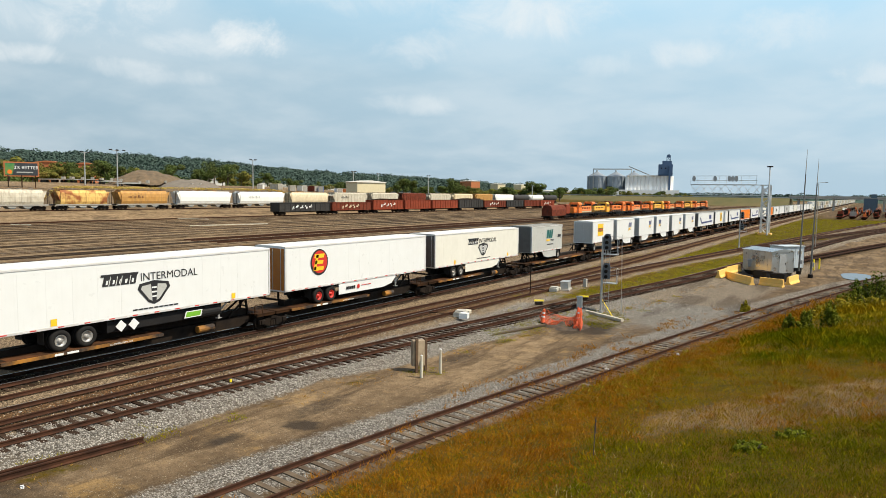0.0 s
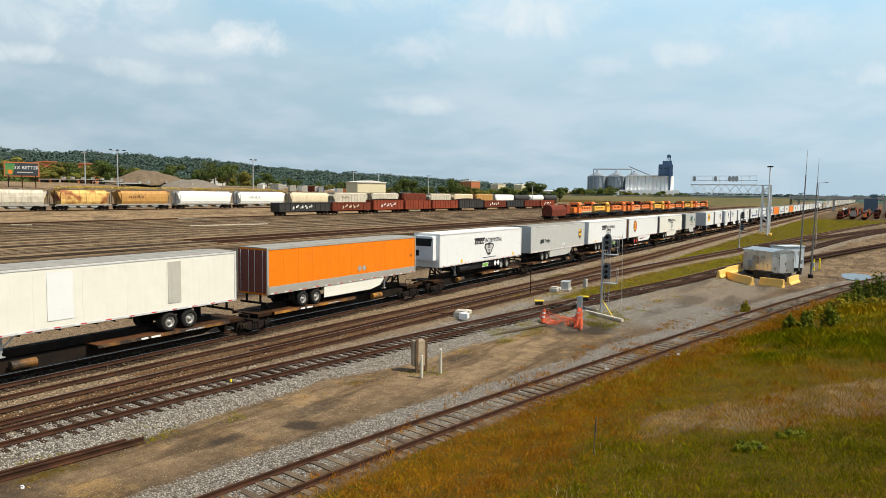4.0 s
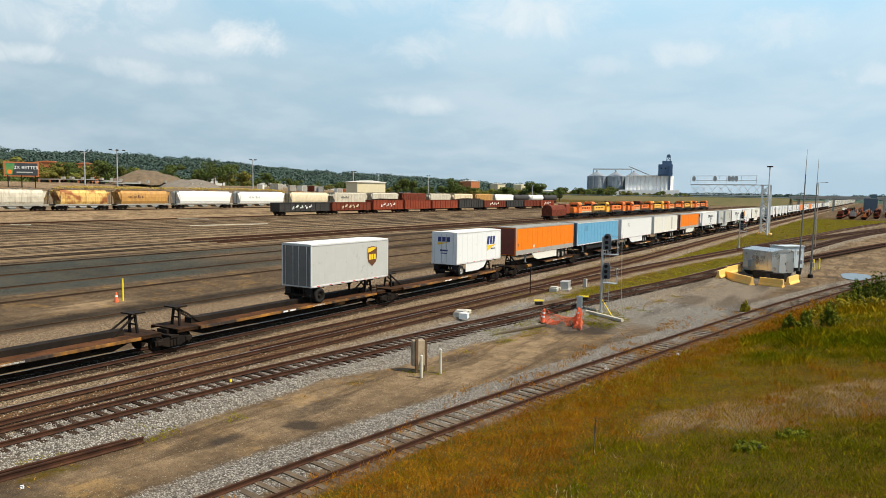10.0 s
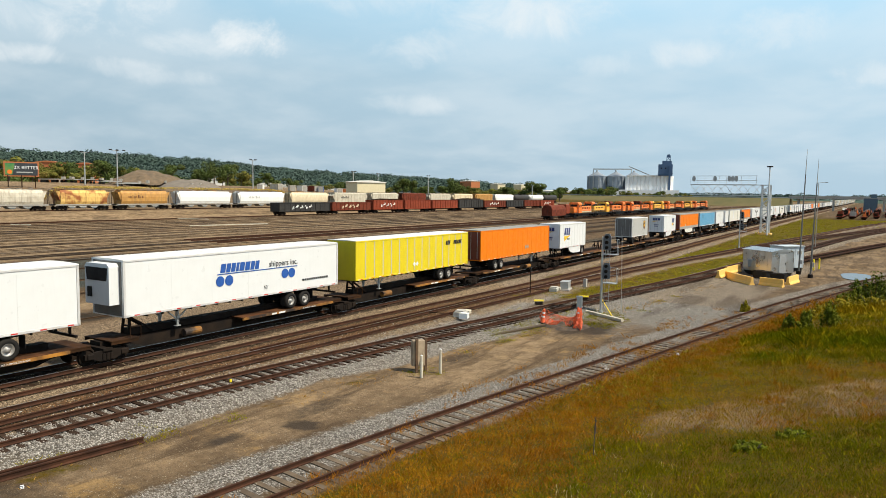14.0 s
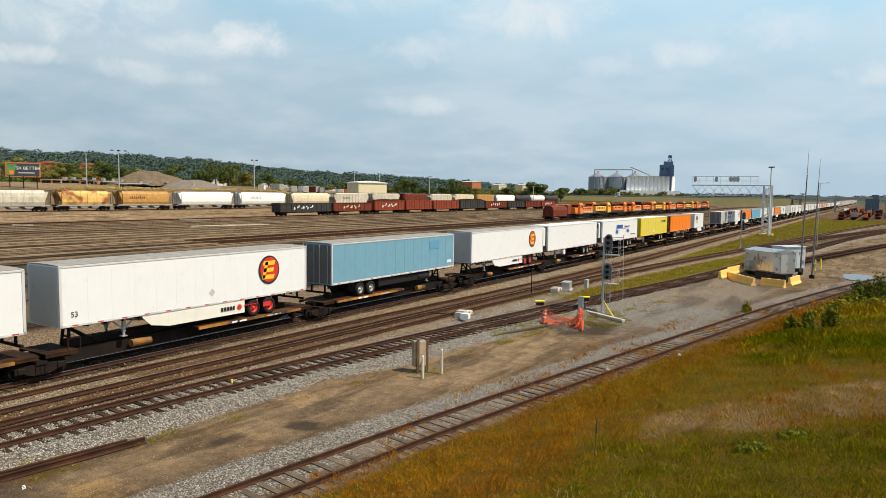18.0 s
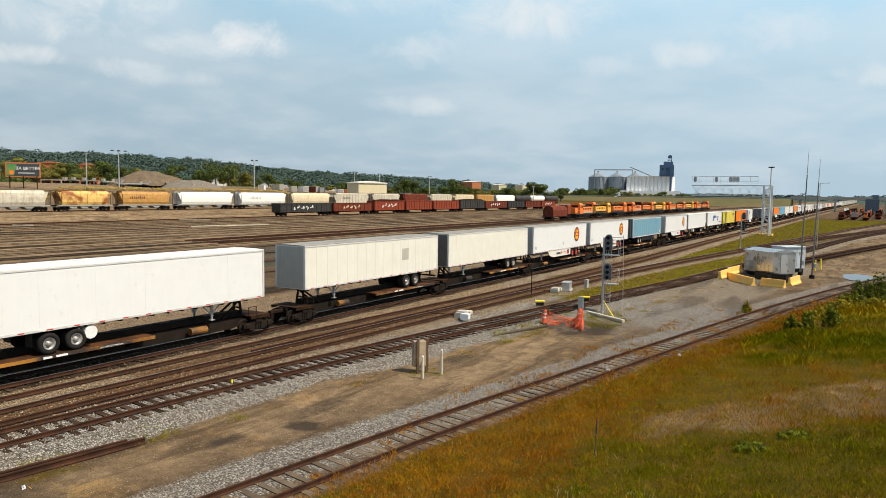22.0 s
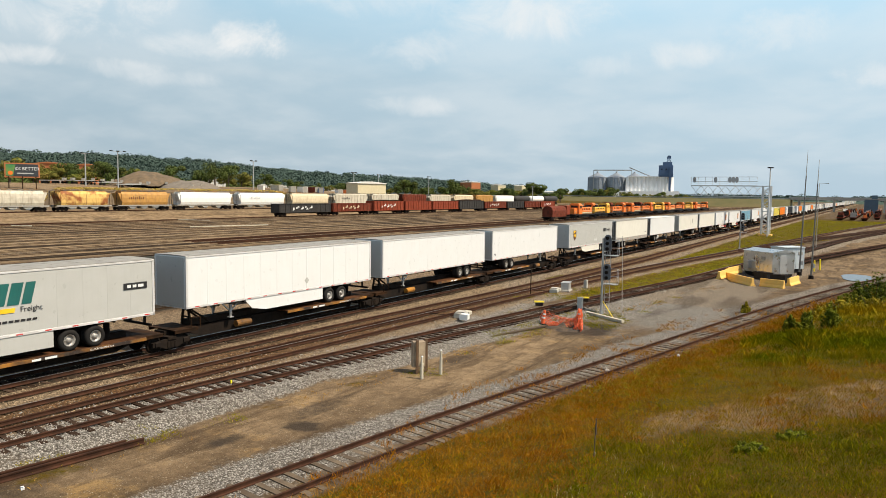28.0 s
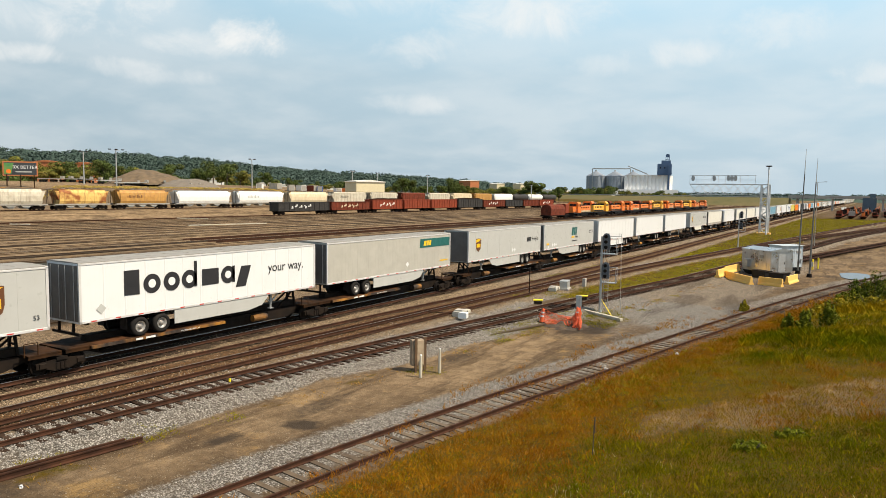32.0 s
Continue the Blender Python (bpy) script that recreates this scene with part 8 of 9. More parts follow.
random.seed(9)
tones = [HOP_WHITE, SILVER, WAGON_BLACK, RED, BRIGHT_BLUE, GREY_RAIL]
for k in range(26):
    p = bearing(35.2 - 0.36 * k + random.uniform(-0.1, 0.1), 158 / math.sin(radians(35.2 - 0.36 * k)) + random.uniform(2, 25))
    car(p.x, p.y, random.uniform(20, 70), random.choice(tones), "small car parked behind the standing wagons")
for k in range(16):
    p = bearing(61.0 - 0.62 * k, random.uniform(300, 330))
    t = thing("flatbed_trailer", "grey flatbed trailer parked on the rise", "trailer", "parked trailers", at=Matrix.Translation(p) @ Matrix.Rotation(radians(random.uniform(-60, -30)), 4, "Z"))
    part("bed", Shape().box(0, 0, 1.3, 2.4, 9, 0.3).mesh("bed", random.choice([SILVER, DARK, GREY_RAIL])), t)
    part("gooseneck", Shape().box(0, 4.2, 1.9, 2.0, 1.0, 0.9).mesh("gooseneck", GREY_RAIL), t)
    for dy in (-3.5, -2.3):
        part("axle", shared("flat_axle", lambda: Shape().cyl((-1.1, 0, 0), (1.1, 0, 0), 0.48, None, 14).mesh("axle", RUBBER)), t, at=(0, dy, 0.48))
for k, (yaw, d, m) in enumerate(((46.4, 330, HOP_WHITE), (44.0, 340, OLD_GREY), (43.2, 345, HOP_WHITE), (42.4, 350, BOXRED), (41.7, 350, BRIGHT_BLUE), (40.3, 345, HOP_WHITE), (39.7, 350, ENGINE_ORANGE), (45.2, 345, OLD_GREY), (38.7, 345, YELLOW), (37.9, 340, YELLOW))):
    p = bearing(yaw, d)
    t = thing("storage_container", "steel storage container standing in the works yard", "container", "storage containers", at=Matrix.Translation(p) @ Matrix.Rotation(radians(40 + 13 * (k % 4)), 4, "Z"))
    part("body", Shape().box(0, 0, 1.45, 2.5, 7.0, 2.7).mesh("body", m), t)
    part("roof", Shape().box(0, 0, 2.85, 2.6, 7.1, 0.12).mesh("roof", OLD_GREY), t)
    part("door", Shape().box(0, -3.53, 1.45, 2.2, 0.05, 2.4).mesh("door", GREY_RAIL), t)

# ---- plants ----


def leaf_material(name, a, b, c, rough=0.7, mottled=0.0):
    m, nt, bs = tree_of(name)
    geo = nt.nodes.new("ShaderNodeNewGeometry")
    co = nt.nodes.new("ShaderNodeTexCoord").outputs["Object"]
    col = mix(nt, geo.outputs["Random Per Island"], a, b)
    col = mix(nt, ramp(nt, noise_node(nt, co, 0.35, 4), 0.4, 0.65, 0, 0.8), col, c)
    if mottled:  # older, browner growth in patches half a metre to two metres wide
        col = mix(nt, ramp(nt, noise_node(nt, co, 0.9, 5, 0.65), 0.40, 0.66, 0, mottled), col, tuple(0.42 * q for q in c))
    link(nt, col, bs.inputs["Base Color"])
    bs.inputs["Roughness"].default_value = rough
    bs.inputs["Specular IOR Level"].default_value = 0.03
    return m


LEAF = leaf_material("tree_leaves", (0.045, 0.072, 0.020), (0.085, 0.115, 0.030), (0.075, 0.085, 0.026))
LEAF_OLIVE = leaf_material("olive_leaves", (0.09, 0.105, 0.022), (0.16, 0.165, 0.035), (0.15, 0.11, 0.03))
# distance haze is painted into these far leaves as a paler blue-green
LEAF_HAZED = leaf_material("hazed_far_leaves", (0.050, 0.080, 0.066), (0.060, 0.092, 0.072), (0.057, 0.086, 0.080))
BARK = paint("bark", (0.09, 0.07, 0.05), (0.05, 0.04, 0.03), 0.9, scale=4)
rng = np.random.default_rng(7)


def leaf_cloud(centres, radii, count, size, seed):
    """Many small folded leaf sprays spread over lobes: vertices and faces."""
    g = np.random.default_rng(seed)
    k = g.integers(0, len(centres), count)
    d = g.normal(size=(count, 3))
    d /= np.linalg.norm(d, axis=1)[:, None]
    r = g.uniform(0.55, 1.08, count) ** 0.6
    p = np.array(centres)[k] + d * r[:, None] * np.array(radii)[k]
    facing = d + 0.35 * g.normal(size=(count, 3)) + np.array([0.0, 0.0, 0.25])
    facing /= np.linalg.norm(facing, axis=1)[:, None]
    u = np.cross(facing, g.normal(size=(count, 3)))
    u /= np.linalg.norm(u, axis=1)[:, None] + 1e-9
    w = np.cross(facing, u)
    s = size * g.uniform(0.6, 1.4, count)[:, None]
    v = np.stack([p - u * s, p + w * s * 0.6, p + u * s, p - w * s * 0.6 - d * s * 0.15], 1).reshape(-1, 3)
    f = np.arange(count * 4).reshape(-1, 4)
    return v, f


def mesh_of(name, v, f, material):
    me = bpy.data.meshes.new(name)
    me.from_pydata(v.tolist(), [], f.tolist())
    me.materials.append(material)
    return me


def bank_weeds():
    g = np.random.default_rng(12)
    cs = [(-122.5 - 4 * q, y, ground_z(-123, y) + 4.9 * smooth(80, 90, y) * (1 - smooth(150, 185, y)) + 0.1) for y, q in zip(g.uniform(82, 172, 500), g.random(500))]
    v, f = leaf_cloud(cs, [(0.7, 0.7, 0.4)] * len(cs), 22000, 0.10, 3)
    thing("bank_weeds", "gold and straw weeds on the earth bank", "weeds", me=mesh_of("bank_weeds", v, f, leaf_material("gold_weeds", (0.30, 0.20, 0.03), (0.62, 0.46, 0.16), (0.34, 0.26, 0.05))), kind="stuff")


bank_weeds()


def make_tree(h, w, seed, material, leaves=900, label="leafy tree with uneven dark green crown", trunk=0.28):
    g = np.random.default_rng(seed)
    t = thing("tree", label, "tree", "trees")
    s = Shape()
    s.cyl((0, 0, -0.3), (0, 0, h * 0.45), 0.035 * h, 0.02 * h, 8)
    for k in range(6):
        a = g.uniform(0, 6.28)
        z = h * g.uniform(0.25, 0.45)
        s.cyl((0, 0, z), (math.cos(a) * w * 0.32, math.sin(a) * w * 0.32, z + h * 0.28), 0.015 * h, 0.006 * h, 6)
    part("trunk", s.mesh("trunk", BARK), t)
    n = 9
    cs = [(g.normal() * w * 0.22, g.normal() * w * 0.22, h * g.uniform(trunk + 0.12, 0.88)) for _ in range(n)]
    rs = [(w * g.uniform(0.2, 0.32),) * 2 + (h * g.uniform(0.12, 0.2),) for _ in range(n)]
    v, f = leaf_cloud(cs, rs, int(leaves * 2.2), 0.042 * w, seed)
    part("crown", mesh_of("crown", v, f, material), t)
    return t


TREES = [make_tree(10, 8, 21, LEAF), make_tree(12, 7, 22, LEAF, 900, "tall dark green leafy tree"), make_tree(7, 8, 23, LEAF_OLIVE, 800, "broad olive-green leafy tree"), make_tree(5, 6.5, 24, LEAF_OLIVE, 700, "low olive shrub-like leafy tree", 0.05), make_tree(13, 14, 25, LEAF, 1500, "broad dark shade tree standing alone", 0.1)]


def plant(i, yaw, dist, scale=1.0, sink=0.2):
    p = bearing(yaw, dist)
    c = copy_thing(TREES[i], Matrix.Translation(p - Vector((0, 0, sink))) @ Matrix.Rotation(rng.uniform(0, 6.28), 4, "Z"))
    c.scale = (scale,) * 3
    return c


plant(4, 24.4, 520, 1.15)          # the lone round tree
plant(1, 30.9, 480, 1.25)
plant(1, 30.5, 484, 1.1)
plant(0, 35.0, 470, 1.3)
plant(0, 34.4, 474, 1.2)
for yaw, d, i, s in ((66.5, 330, 0, 1.17), (65.3, 335, 1, 1.08), (63.6, 340, 2, 1.17), (62.2, 345, 3, 1.35), (61.0, 350, 2, 0.62), (59.6, 340, 3, 0.81), (58.7, 345, 2, 0.68), (57.6, 340, 0, 0.78), (56.9, 345, 0, 0.68), (56.0, 342, 1, 0.56), (55.2, 350, 3, 0.81),
                     (54.2, 420, 2, 0.81), (51.0, 410, 0, 0.81), (50.3, 415, 0, 0.74), (49.3, 420, 2, 0.74), (48.4, 425, 2, 0.62), (47.6, 430, 3, 0.87), (46.6, 440, 0, 0.56), (45.4, 440, 3, 0.74), (44.2, 440, 0, 0.62), (43.6, 445, 0, 0.56), (42.2, 450, 3, 0.81), (41.2, 450, 2, 0.56), (40.2, 440, 0, 0.56), (39.6, 440, 0, 0.62), (38.6, 445, 1, 0.50),
                     (37.5, 450, 0, 0.62), (36.2, 440, 2, 0.56), (35.6, 430, 0, 0.56)):
    plant(i, yaw, d, 1.25 * s)
for yaw, d, i, s in ((61.9, 385, 2, 1.3), (61.2, 380, 3, 1.5), (60.4, 385, 2, 1.35), (59.8, 375, 0, 1.1), (59.2, 385, 2, 1.25), (58.5, 380, 3, 1.5), (57.9, 385, 0, 1.25), (55.9, 390, 2, 1.2), (53.0, 400, 0, 1.2), (49.9, 400, 1, 1.2), (48.9, 400, 0, 1.3), (47.9, 405, 2, 1.2), (45.9, 420, 0, 0.95), (30.1, 500, 0, 0.95), (29.5, 505, 3, 1.6), (29.0, 500, 0, 0.85), (27.6, 520, 3, 1.7), (27.0, 520, 0, 0.8), (25.9, 520, 3, 1.7), (25.2, 520, 0, 0.75)):
    plant(i, yaw, d, s)
for yaw, d, i, s in ((20.9, 600, 0, 1.1), (20.5, 610, 2, 1.3), (20.1, 600, 0, 0.95), (19.6, 620, 4, 0.8), (19.1, 610, 0, 1.15), (18.7, 620, 2, 1.4), (18.2, 600, 0, 1.0), (17.0, 620, 2, 1.2), (16.3, 630, 0, 0.8), (15.6, 640, 2, 1.0), (14.9, 640, 0, 0.75), (14.0, 650, 2, 1.0), (13.3, 650, 0, 0.8), (12.6, 660, 2, 1.0)):
    plant(i, yaw, d, s)
random.seed(31)
for k in range(36):  # hedge of trees behind the standing wagons
    plant(random.choice((0, 0, 2, 3)), 34.0 - 0.34 * k + random.uniform(-0.2, 0.2), random.uniform(430, 560), random.uniform(0.6, 1.05))
for yaw, d, s in ((20.3, 800, 1.1), (19.6, 820, 0.9), (18.9, 800, 1.0), (18.4, 790, 1.2), (21.0, 700, 1.2), (21.8, 640, 1.0), (22.4, 620, 0.9), (17.3, 860, 1.0), (15.2, 850, 1.0), (14.6, 880, 0.9), (13.8, 900, 1.0)):
    plant(random.choice((0, 2, 4)), yaw, d, s * 0.95)
for ob in TREES:  # the models themselves stand in the far hedge
    p = bearing(40.5 + 1.3 * TREES.index(ob), 600)
    ob.matrix_basis = Matrix.Translation(p - Vector((0, 0, 0.2)))


def wooded_ridge(name, label, yaws, dist, depth, top, count, size, material):
    """Far woods: a rising bank of ground with crowns standing all over it."""
    g = np.random.default_rng(len(name) + count)
    cs, rs = [], []
    for k in range(count):
        yaw = g.uniform(yaws[0], yaws[1])
        q = g.uniform(0, 1)
        d = dist + depth * q
        hh = np.interp(yaw, [p[0] for p in top], [p[1] for p in top])
        a = radians(yaw)
        z = 6 + (hh - 6) * q ** 0.7 + g.normal() * 1.2
        cs.append((EYE.x - math.sin(a) * d, math.cos(a) * d, z - size * 0.6))
        rs.append((size * g.uniform(0.8, 1.5),) * 2 + (size * g.uniform(0.45, 0.8),))
    v, f = leaf_cloud(cs, rs, count * 66, size * 0.20, count)
    t = thing(name, label, "woods", me=mesh_of(name, v, f, material), kind="stuff")
    # the bank beneath
    n = 60
    vv, ff = [], []
    for i in range(n + 1):
        yaw = yaws[0] + (yaws[1] - yaws[0]) * i / n
        hh = np.interp(yaw, [p[0] for p in top], [p[1] for p in top])
        a = radians(yaw)
        for d, z in ((dist - 40, -4), (dist, 4), (dist + depth * 0.5, 4 + (hh - 6) * 0.6 - 3), (dist + depth, hh - size * 0.9), (dist + depth + 200, 0)):
            vv.append((EYE.x - math.sin(a) * d, math.cos(a) * d, z))
    for i in range(n):
        ff += [(i * 5 + j, i * 5 + j + 1, (i + 1) * 5 + j + 1, (i + 1) * 5 + j) for j in range(4)]
    me = bpy.data.meshes.new("hill")
    me.from_pydata(vv, [], ff)
    me.materials.append(LEAF_HAZED)
    thing("hill_" + name, "dark wooded hill under far trees", "hill", kind="structure", me=me)


wooded_ridge("far_woods", "long wooded bluff on the horizon, green with painted haze", (25, 70), 1000, 420, [(24, 26), (30, 35), (35, 43), (39, 48), (43, 52), (46, 57), (49, 66), (52, 71), (56, 74), (60, 76), (66, 75), (70, 75)], 3000, 9, LEAF_HAZED)
wooded_ridge("near_woods", "belt of trees and shrubs below the bluff", (38, 68), 560, 300, [(36, 11), (42, 13), (47, 16), (52, 22), (58, 26), (64, 28), (70, 30)], 1100, 5, LEAF)
wooded_ridge("low_woods", "flat line of trees along the horizon", (-12, 26), 1500, 200, [(-12, 15), (0, 15), (10, 17), (18, 18), (26, 20)], 900, 8, LEAF_HAZED)

# -- grasses on the bank --


def tufts(name, label, keep, n, blades, h, spread, material, seed, area, wild=0.6, fat=1.0):
    """Blades of grass: keep gives the share of tufts that grow at x, y (arrays)."""
    g = np.random.default_rng(seed)
    x, y = g.uniform(area[0], area[1], n), g.uniform(area[2], area[3], n)
    ok = g.random(n) < keep(x, y)
    x, y = x[ok], y[ok]
    z = field("z", x, y)
    m = len(x)
    base = np.repeat(np.stack([x, y, z], 1), blades, 0) + np.concatenate([g.normal(size=(m * blades, 2)) * spread, np.zeros((m * blades, 1))], 1)
    clump = np.clip(0.95 + 0.55 * field("fine", x + 3, y + 7) + 0.2 * field("patch", x, y), 0.6, 1.4) if area[3] < 120 else np.ones(m)
    big = np.repeat(clump * g.uniform(0.5, 1.35, m), blades)
    hh = h * big * g.uniform(0.5, 1.2, m * blades)
    a = g.uniform(0, 2 * math.pi, m * blades)
    w = np.stack([np.cos(a), np.sin(a), 0 * a], 1) * (0.005 + 0.006 * g.random(m * blades))[:, None] * fat
    lean = np.stack([g.normal(size=m * blades) * wild, g.normal(size=m * blades) * wild, g.uniform(0.5, 1.0, m * blades)], 1) * hh[:, None]
    mid = base + lean * np.array([0.40, 0.40, 0.6]) + w * 0.9
    v = np.stack([base - w, base + w, mid, base + lean], 1).reshape(-1, 3)
    f = np.arange(m * blades * 4).reshape(-1, 4)
    thing(name, label, "grass", me=mesh_of(name, v, f, material), kind="stuff")


GX, GY, GRID = (2.0, 60.0, 0.5), (4.0, 334.0, 0.75), {}


def fill(name, of):
    """Samples of a slow function on an even grid."""
    xs, ys = np.arange(*GX), np.arange(*GY)
    GRID[name] = np.array([[of(float(x), float(y)) for x in xs] if (y < 114 or name in ("z", "cover")) else [0.0] * len(xs) for y in ys])


def field(name, x, y):
    g = GRID[name]
    u = np.clip((x - GX[0]) / GX[2], 0, g.shape[1] - 1.001)
    v = np.clip((y - GY[0]) / GY[2], 0, g.shape[0] - 1.001)
    i, j = u.astype(int), v.astype(int)
    a, b = u - i, v - j
    return (g[j, i] * (1 - a) + g[j, i + 1] * a) * (1 - b) + (g[j + 1, i] * (1 - a) + g[j + 1, i + 1] * a) * b


DRY = leaf_material("dry_brown_grass", (0.22, 0.078, 0.004), (0.46, 0.180, 0.011), (0.42, 0.20, 0.012), mottled=0.6)
STRAW = leaf_material("straw_grass", (0.22, 0.11, 0.02), (0.46, 0.28, 0.07), (0.34, 0.18, 0.03))
OLIVE = leaf_material("yellowing_grass", (0.21, 0.135, 0.003), (0.45, 0.275, 0.006), (0.29, 0.215, 0.004), mottled=0.55)
LUSH = leaf_material("green_grass", (0.062, 0.088, 0.001), (0.205, 0.215, 0.002), (0.205, 0.168, 0.002), mottled=0.65)
GOLDEN = leaf_material("goldenrod", (0.40, 0.28, 0.012), (0.60, 0.42, 0.02), (0.3, 0.25, 0.02))
STRIP = leaf_material("yellow_green_turf", (0.17, 0.18, 0.010), (0.42, 0.37, 0.025), (0.34, 0.27, 0.02))
SEED = leaf_material("pale_seed_heads", (0.42, 0.32, 0.12), (0.60, 0.50, 0.26), (0.45, 0.33, 0.10))


def off_spur(x, y):
    return x - LINE_SPUR(y)


def patch(x, y):
    return noise.noise(Vector((x * 0.16, y * 0.13, 9.0))) + 0.5 * noise.noise(Vector((x * 0.5, y * 0.45, 2.0)))


def fine(x, y):
    return noise.noise(Vector((x * 1.1, y * 0.9, 5.0)))


RUST_Y, RUST_S = (8, 17, 22, 29, 36, 45, 60, 100), (8.0, 7.2, 6.2, 5.0, 4.0, 4.0, 3.6, 3.0)


def rusty(x, y):
    s = off_spur(x, y)
    lim = float(np.interp(y, RUST_Y, RUST_S))
    return smooth(0.9, 1.9, s) * (1 - smooth(-1.2, 1.4, s - lim + 1.8 * patch(x, y) + 0.8 * fine(x, y)))


def green(x, y):
    """Near green hollow, and the green upper bank."""
    n = patch(x, y) + 0.5 * fine(x, y)
    near = smooth(-1.0, 1.6, x - 24.2 + 2.2 * n) * (1 - smooth(-1.2, 1.4, y - 23.2 - 0.8 * max(0.0, x - 29) + 2.0 * n))
    upper = smooth(-2.0, 2.0, y - 37.5 + 3 * n) * smooth(0.0, 3.0, off_spur(x, y) - 4.0 + 2 * n)
    return max(near, upper)


fill("z", ground_z)
fill("cover", lambda x, y: zone(x, y)[1])
fill("spur", off_spur)
fill("fine", fine)
fill("patch", patch)
fill("rusty", rusty)
fill("green", green)
fill("bald", bald)
fill("side", lambda x, y: x - LINE_A(y))


def keep_dry(x, y):
    return (field("spur", x, y) > 0.9) * field("rusty", x, y) * (0.75 + 0.5 * field("fine", x, y)) * (1 - field("bald", x, y))


def keep_green(x, y):
    share = np.maximum(field("green", x, y), 0.08 + 0.35 * field("patch", x, y))
    return (field("spur", x, y) > 1.6) * share * (1 - 0.9 * field("bald", x, y)) * (0.75 + 0.5 * field("fine", x, y))


def keep_olive(x, y):
    share = np.maximum(0.3, (1 - field("green", x, y)) * (1 - 0.6 * field("rusty", x, y)))
    return (field("spur", x, y) > 1.8) * share * (1 - 0.35 * field("bald", x, y)) * (0.7 + 0.6 * field("fine", x, y))


def keep_straw(x, y):
    share = (0.28 + 0.35 * field("rusty", x, y)) * (0.5 + 0.9 * field("fine", x + 9, y)) * (1 - 0.7 * field("green", x, y)) + 0.9 * field("bald", x, y)
    return (field("spur", x, y) > 1.2) * share


tufts("dry_grass", "rust-brown dry grass along the spur", keep_dry, 54000, 15, 0.15, 0.18, DRY, 1, (17, 40, 6, 62), 0.35, 0.65)
tufts("dry_grass", "rust-brown dry grass farther along the spur", keep_dry, 9000, 10, 0.42, 0.24, DRY, 2, (24, 52, 60, 105), 0.45, 1.6)
tufts("green_grass", "green weedy grass on the bank", keep_green, 66000, 14, 0.12, 0.18, LUSH, 3, (18, 44, 6, 40), 0.3, 0.65)
tufts("green_grass", "green weeds farther along the bank", keep_green, 26000, 12, 0.26, 0.24, LUSH, 4, (23, 56, 38, 110), 0.4, 1.0)
tufts("yellow_grass", "yellowing olive grass on the bank", keep_olive, 58000, 14, 0.13, 0.19, OLIVE, 9, (18, 46, 6, 60), 0.32, 0.65)
tufts("straw_grass", "bleached straw and dry stalks on the bank", keep_straw, 40000, 10, 0.12, 0.19, STRAW, 5, (18, 44, 7, 50), 0.4, 0.6)


def rise(a, b, x):
    t = np.clip((x - a) / (b - a), 0, 1)
    return t * t * (3 - 2 * t)


def keep_weed(x, y):
    return (field("spur", x, y) > 3.2) * 0.9 * rise(34, 40, y) * rise(0.0, 0.35, field("patch", x + 5, y)) * (1 - field("bald", x, y))


def keep_flower(x, y):
    return (field("spur", x, y) > 4.0) * 0.6 * rise(44, 50, y) * rise(0.0, 0.3, field("patch", x - 5, y))


def keep_seed(x, y):
    return (field("spur", x, y) > 3.0) * 0.9 * field("green", x, y) * rise(23, 15, y) * rise(-0.1, 0.4, field("fine", x, y) + 0.5 * field("patch", x, y))


def keep_clump(x, y):
    return (field("spur", x, y) > 3.0) * np.maximum(1 - rise(1.2, 3.4, np.hypot((x - 29.3) / 1.4, y - 46.5) - 1.5 * field("fine", x, y)), 0.8 * (1 - rise(1.0, 3.0, np.hypot((x - 33.5) / 1.6, y - 43.0) - field("fine", x, y))))


def keep_gold(x, y):
    return (field("spur", x, y) > 3.0) * (1 - rise(0.8, 2.2, np.hypot((x - 31.6) / 2.2, (y - 59.5) / 1.2) - 0.8 * field("fine", x, y)))


tufts("tall_weeds", "tall loose green weeds on the bank", keep_clump, 9000, 12, 0.36, 0.2, LUSH, 16, (24, 42, 40, 53), 0.35, 1.0)
tufts("goldenrod", "dense yellow-green goldenrod on the bank", keep_gold, 6000, 12, 0.6, 0.16, OLIVE, 17, (26, 40, 55, 65), 0.25, 2.2)
tufts("goldenrod", "yellow flowering goldenrod stalks in the grass", keep_flower, 6000, 8, 0.5, 0.12, GOLDEN, 6, (19, 50, 40, 80), 0.4, 1.8)
tufts("tall_weeds", "tall olive weeds on the bank", keep_weed, 9000, 14, 0.45, 0.22, OLIVE, 8, (21, 50, 30, 90), 0.35, 0.9)
BRIGHT_WEED = leaf_material("yellow_green_weeds", (0.12, 0.13, 0.003), (0.27, 0.25, 0.006), (0.27, 0.21, 0.006), mottled=0.4)


def keep_tall(x, y):
    return (field("spur", x, y) > 2.2) * 0.8 * rise(0.0, 0.4, field("fine", x + 11, y) + 0.4 * field("patch", x, y + 6)) * (1 - 0.7 * field("bald", x, y))


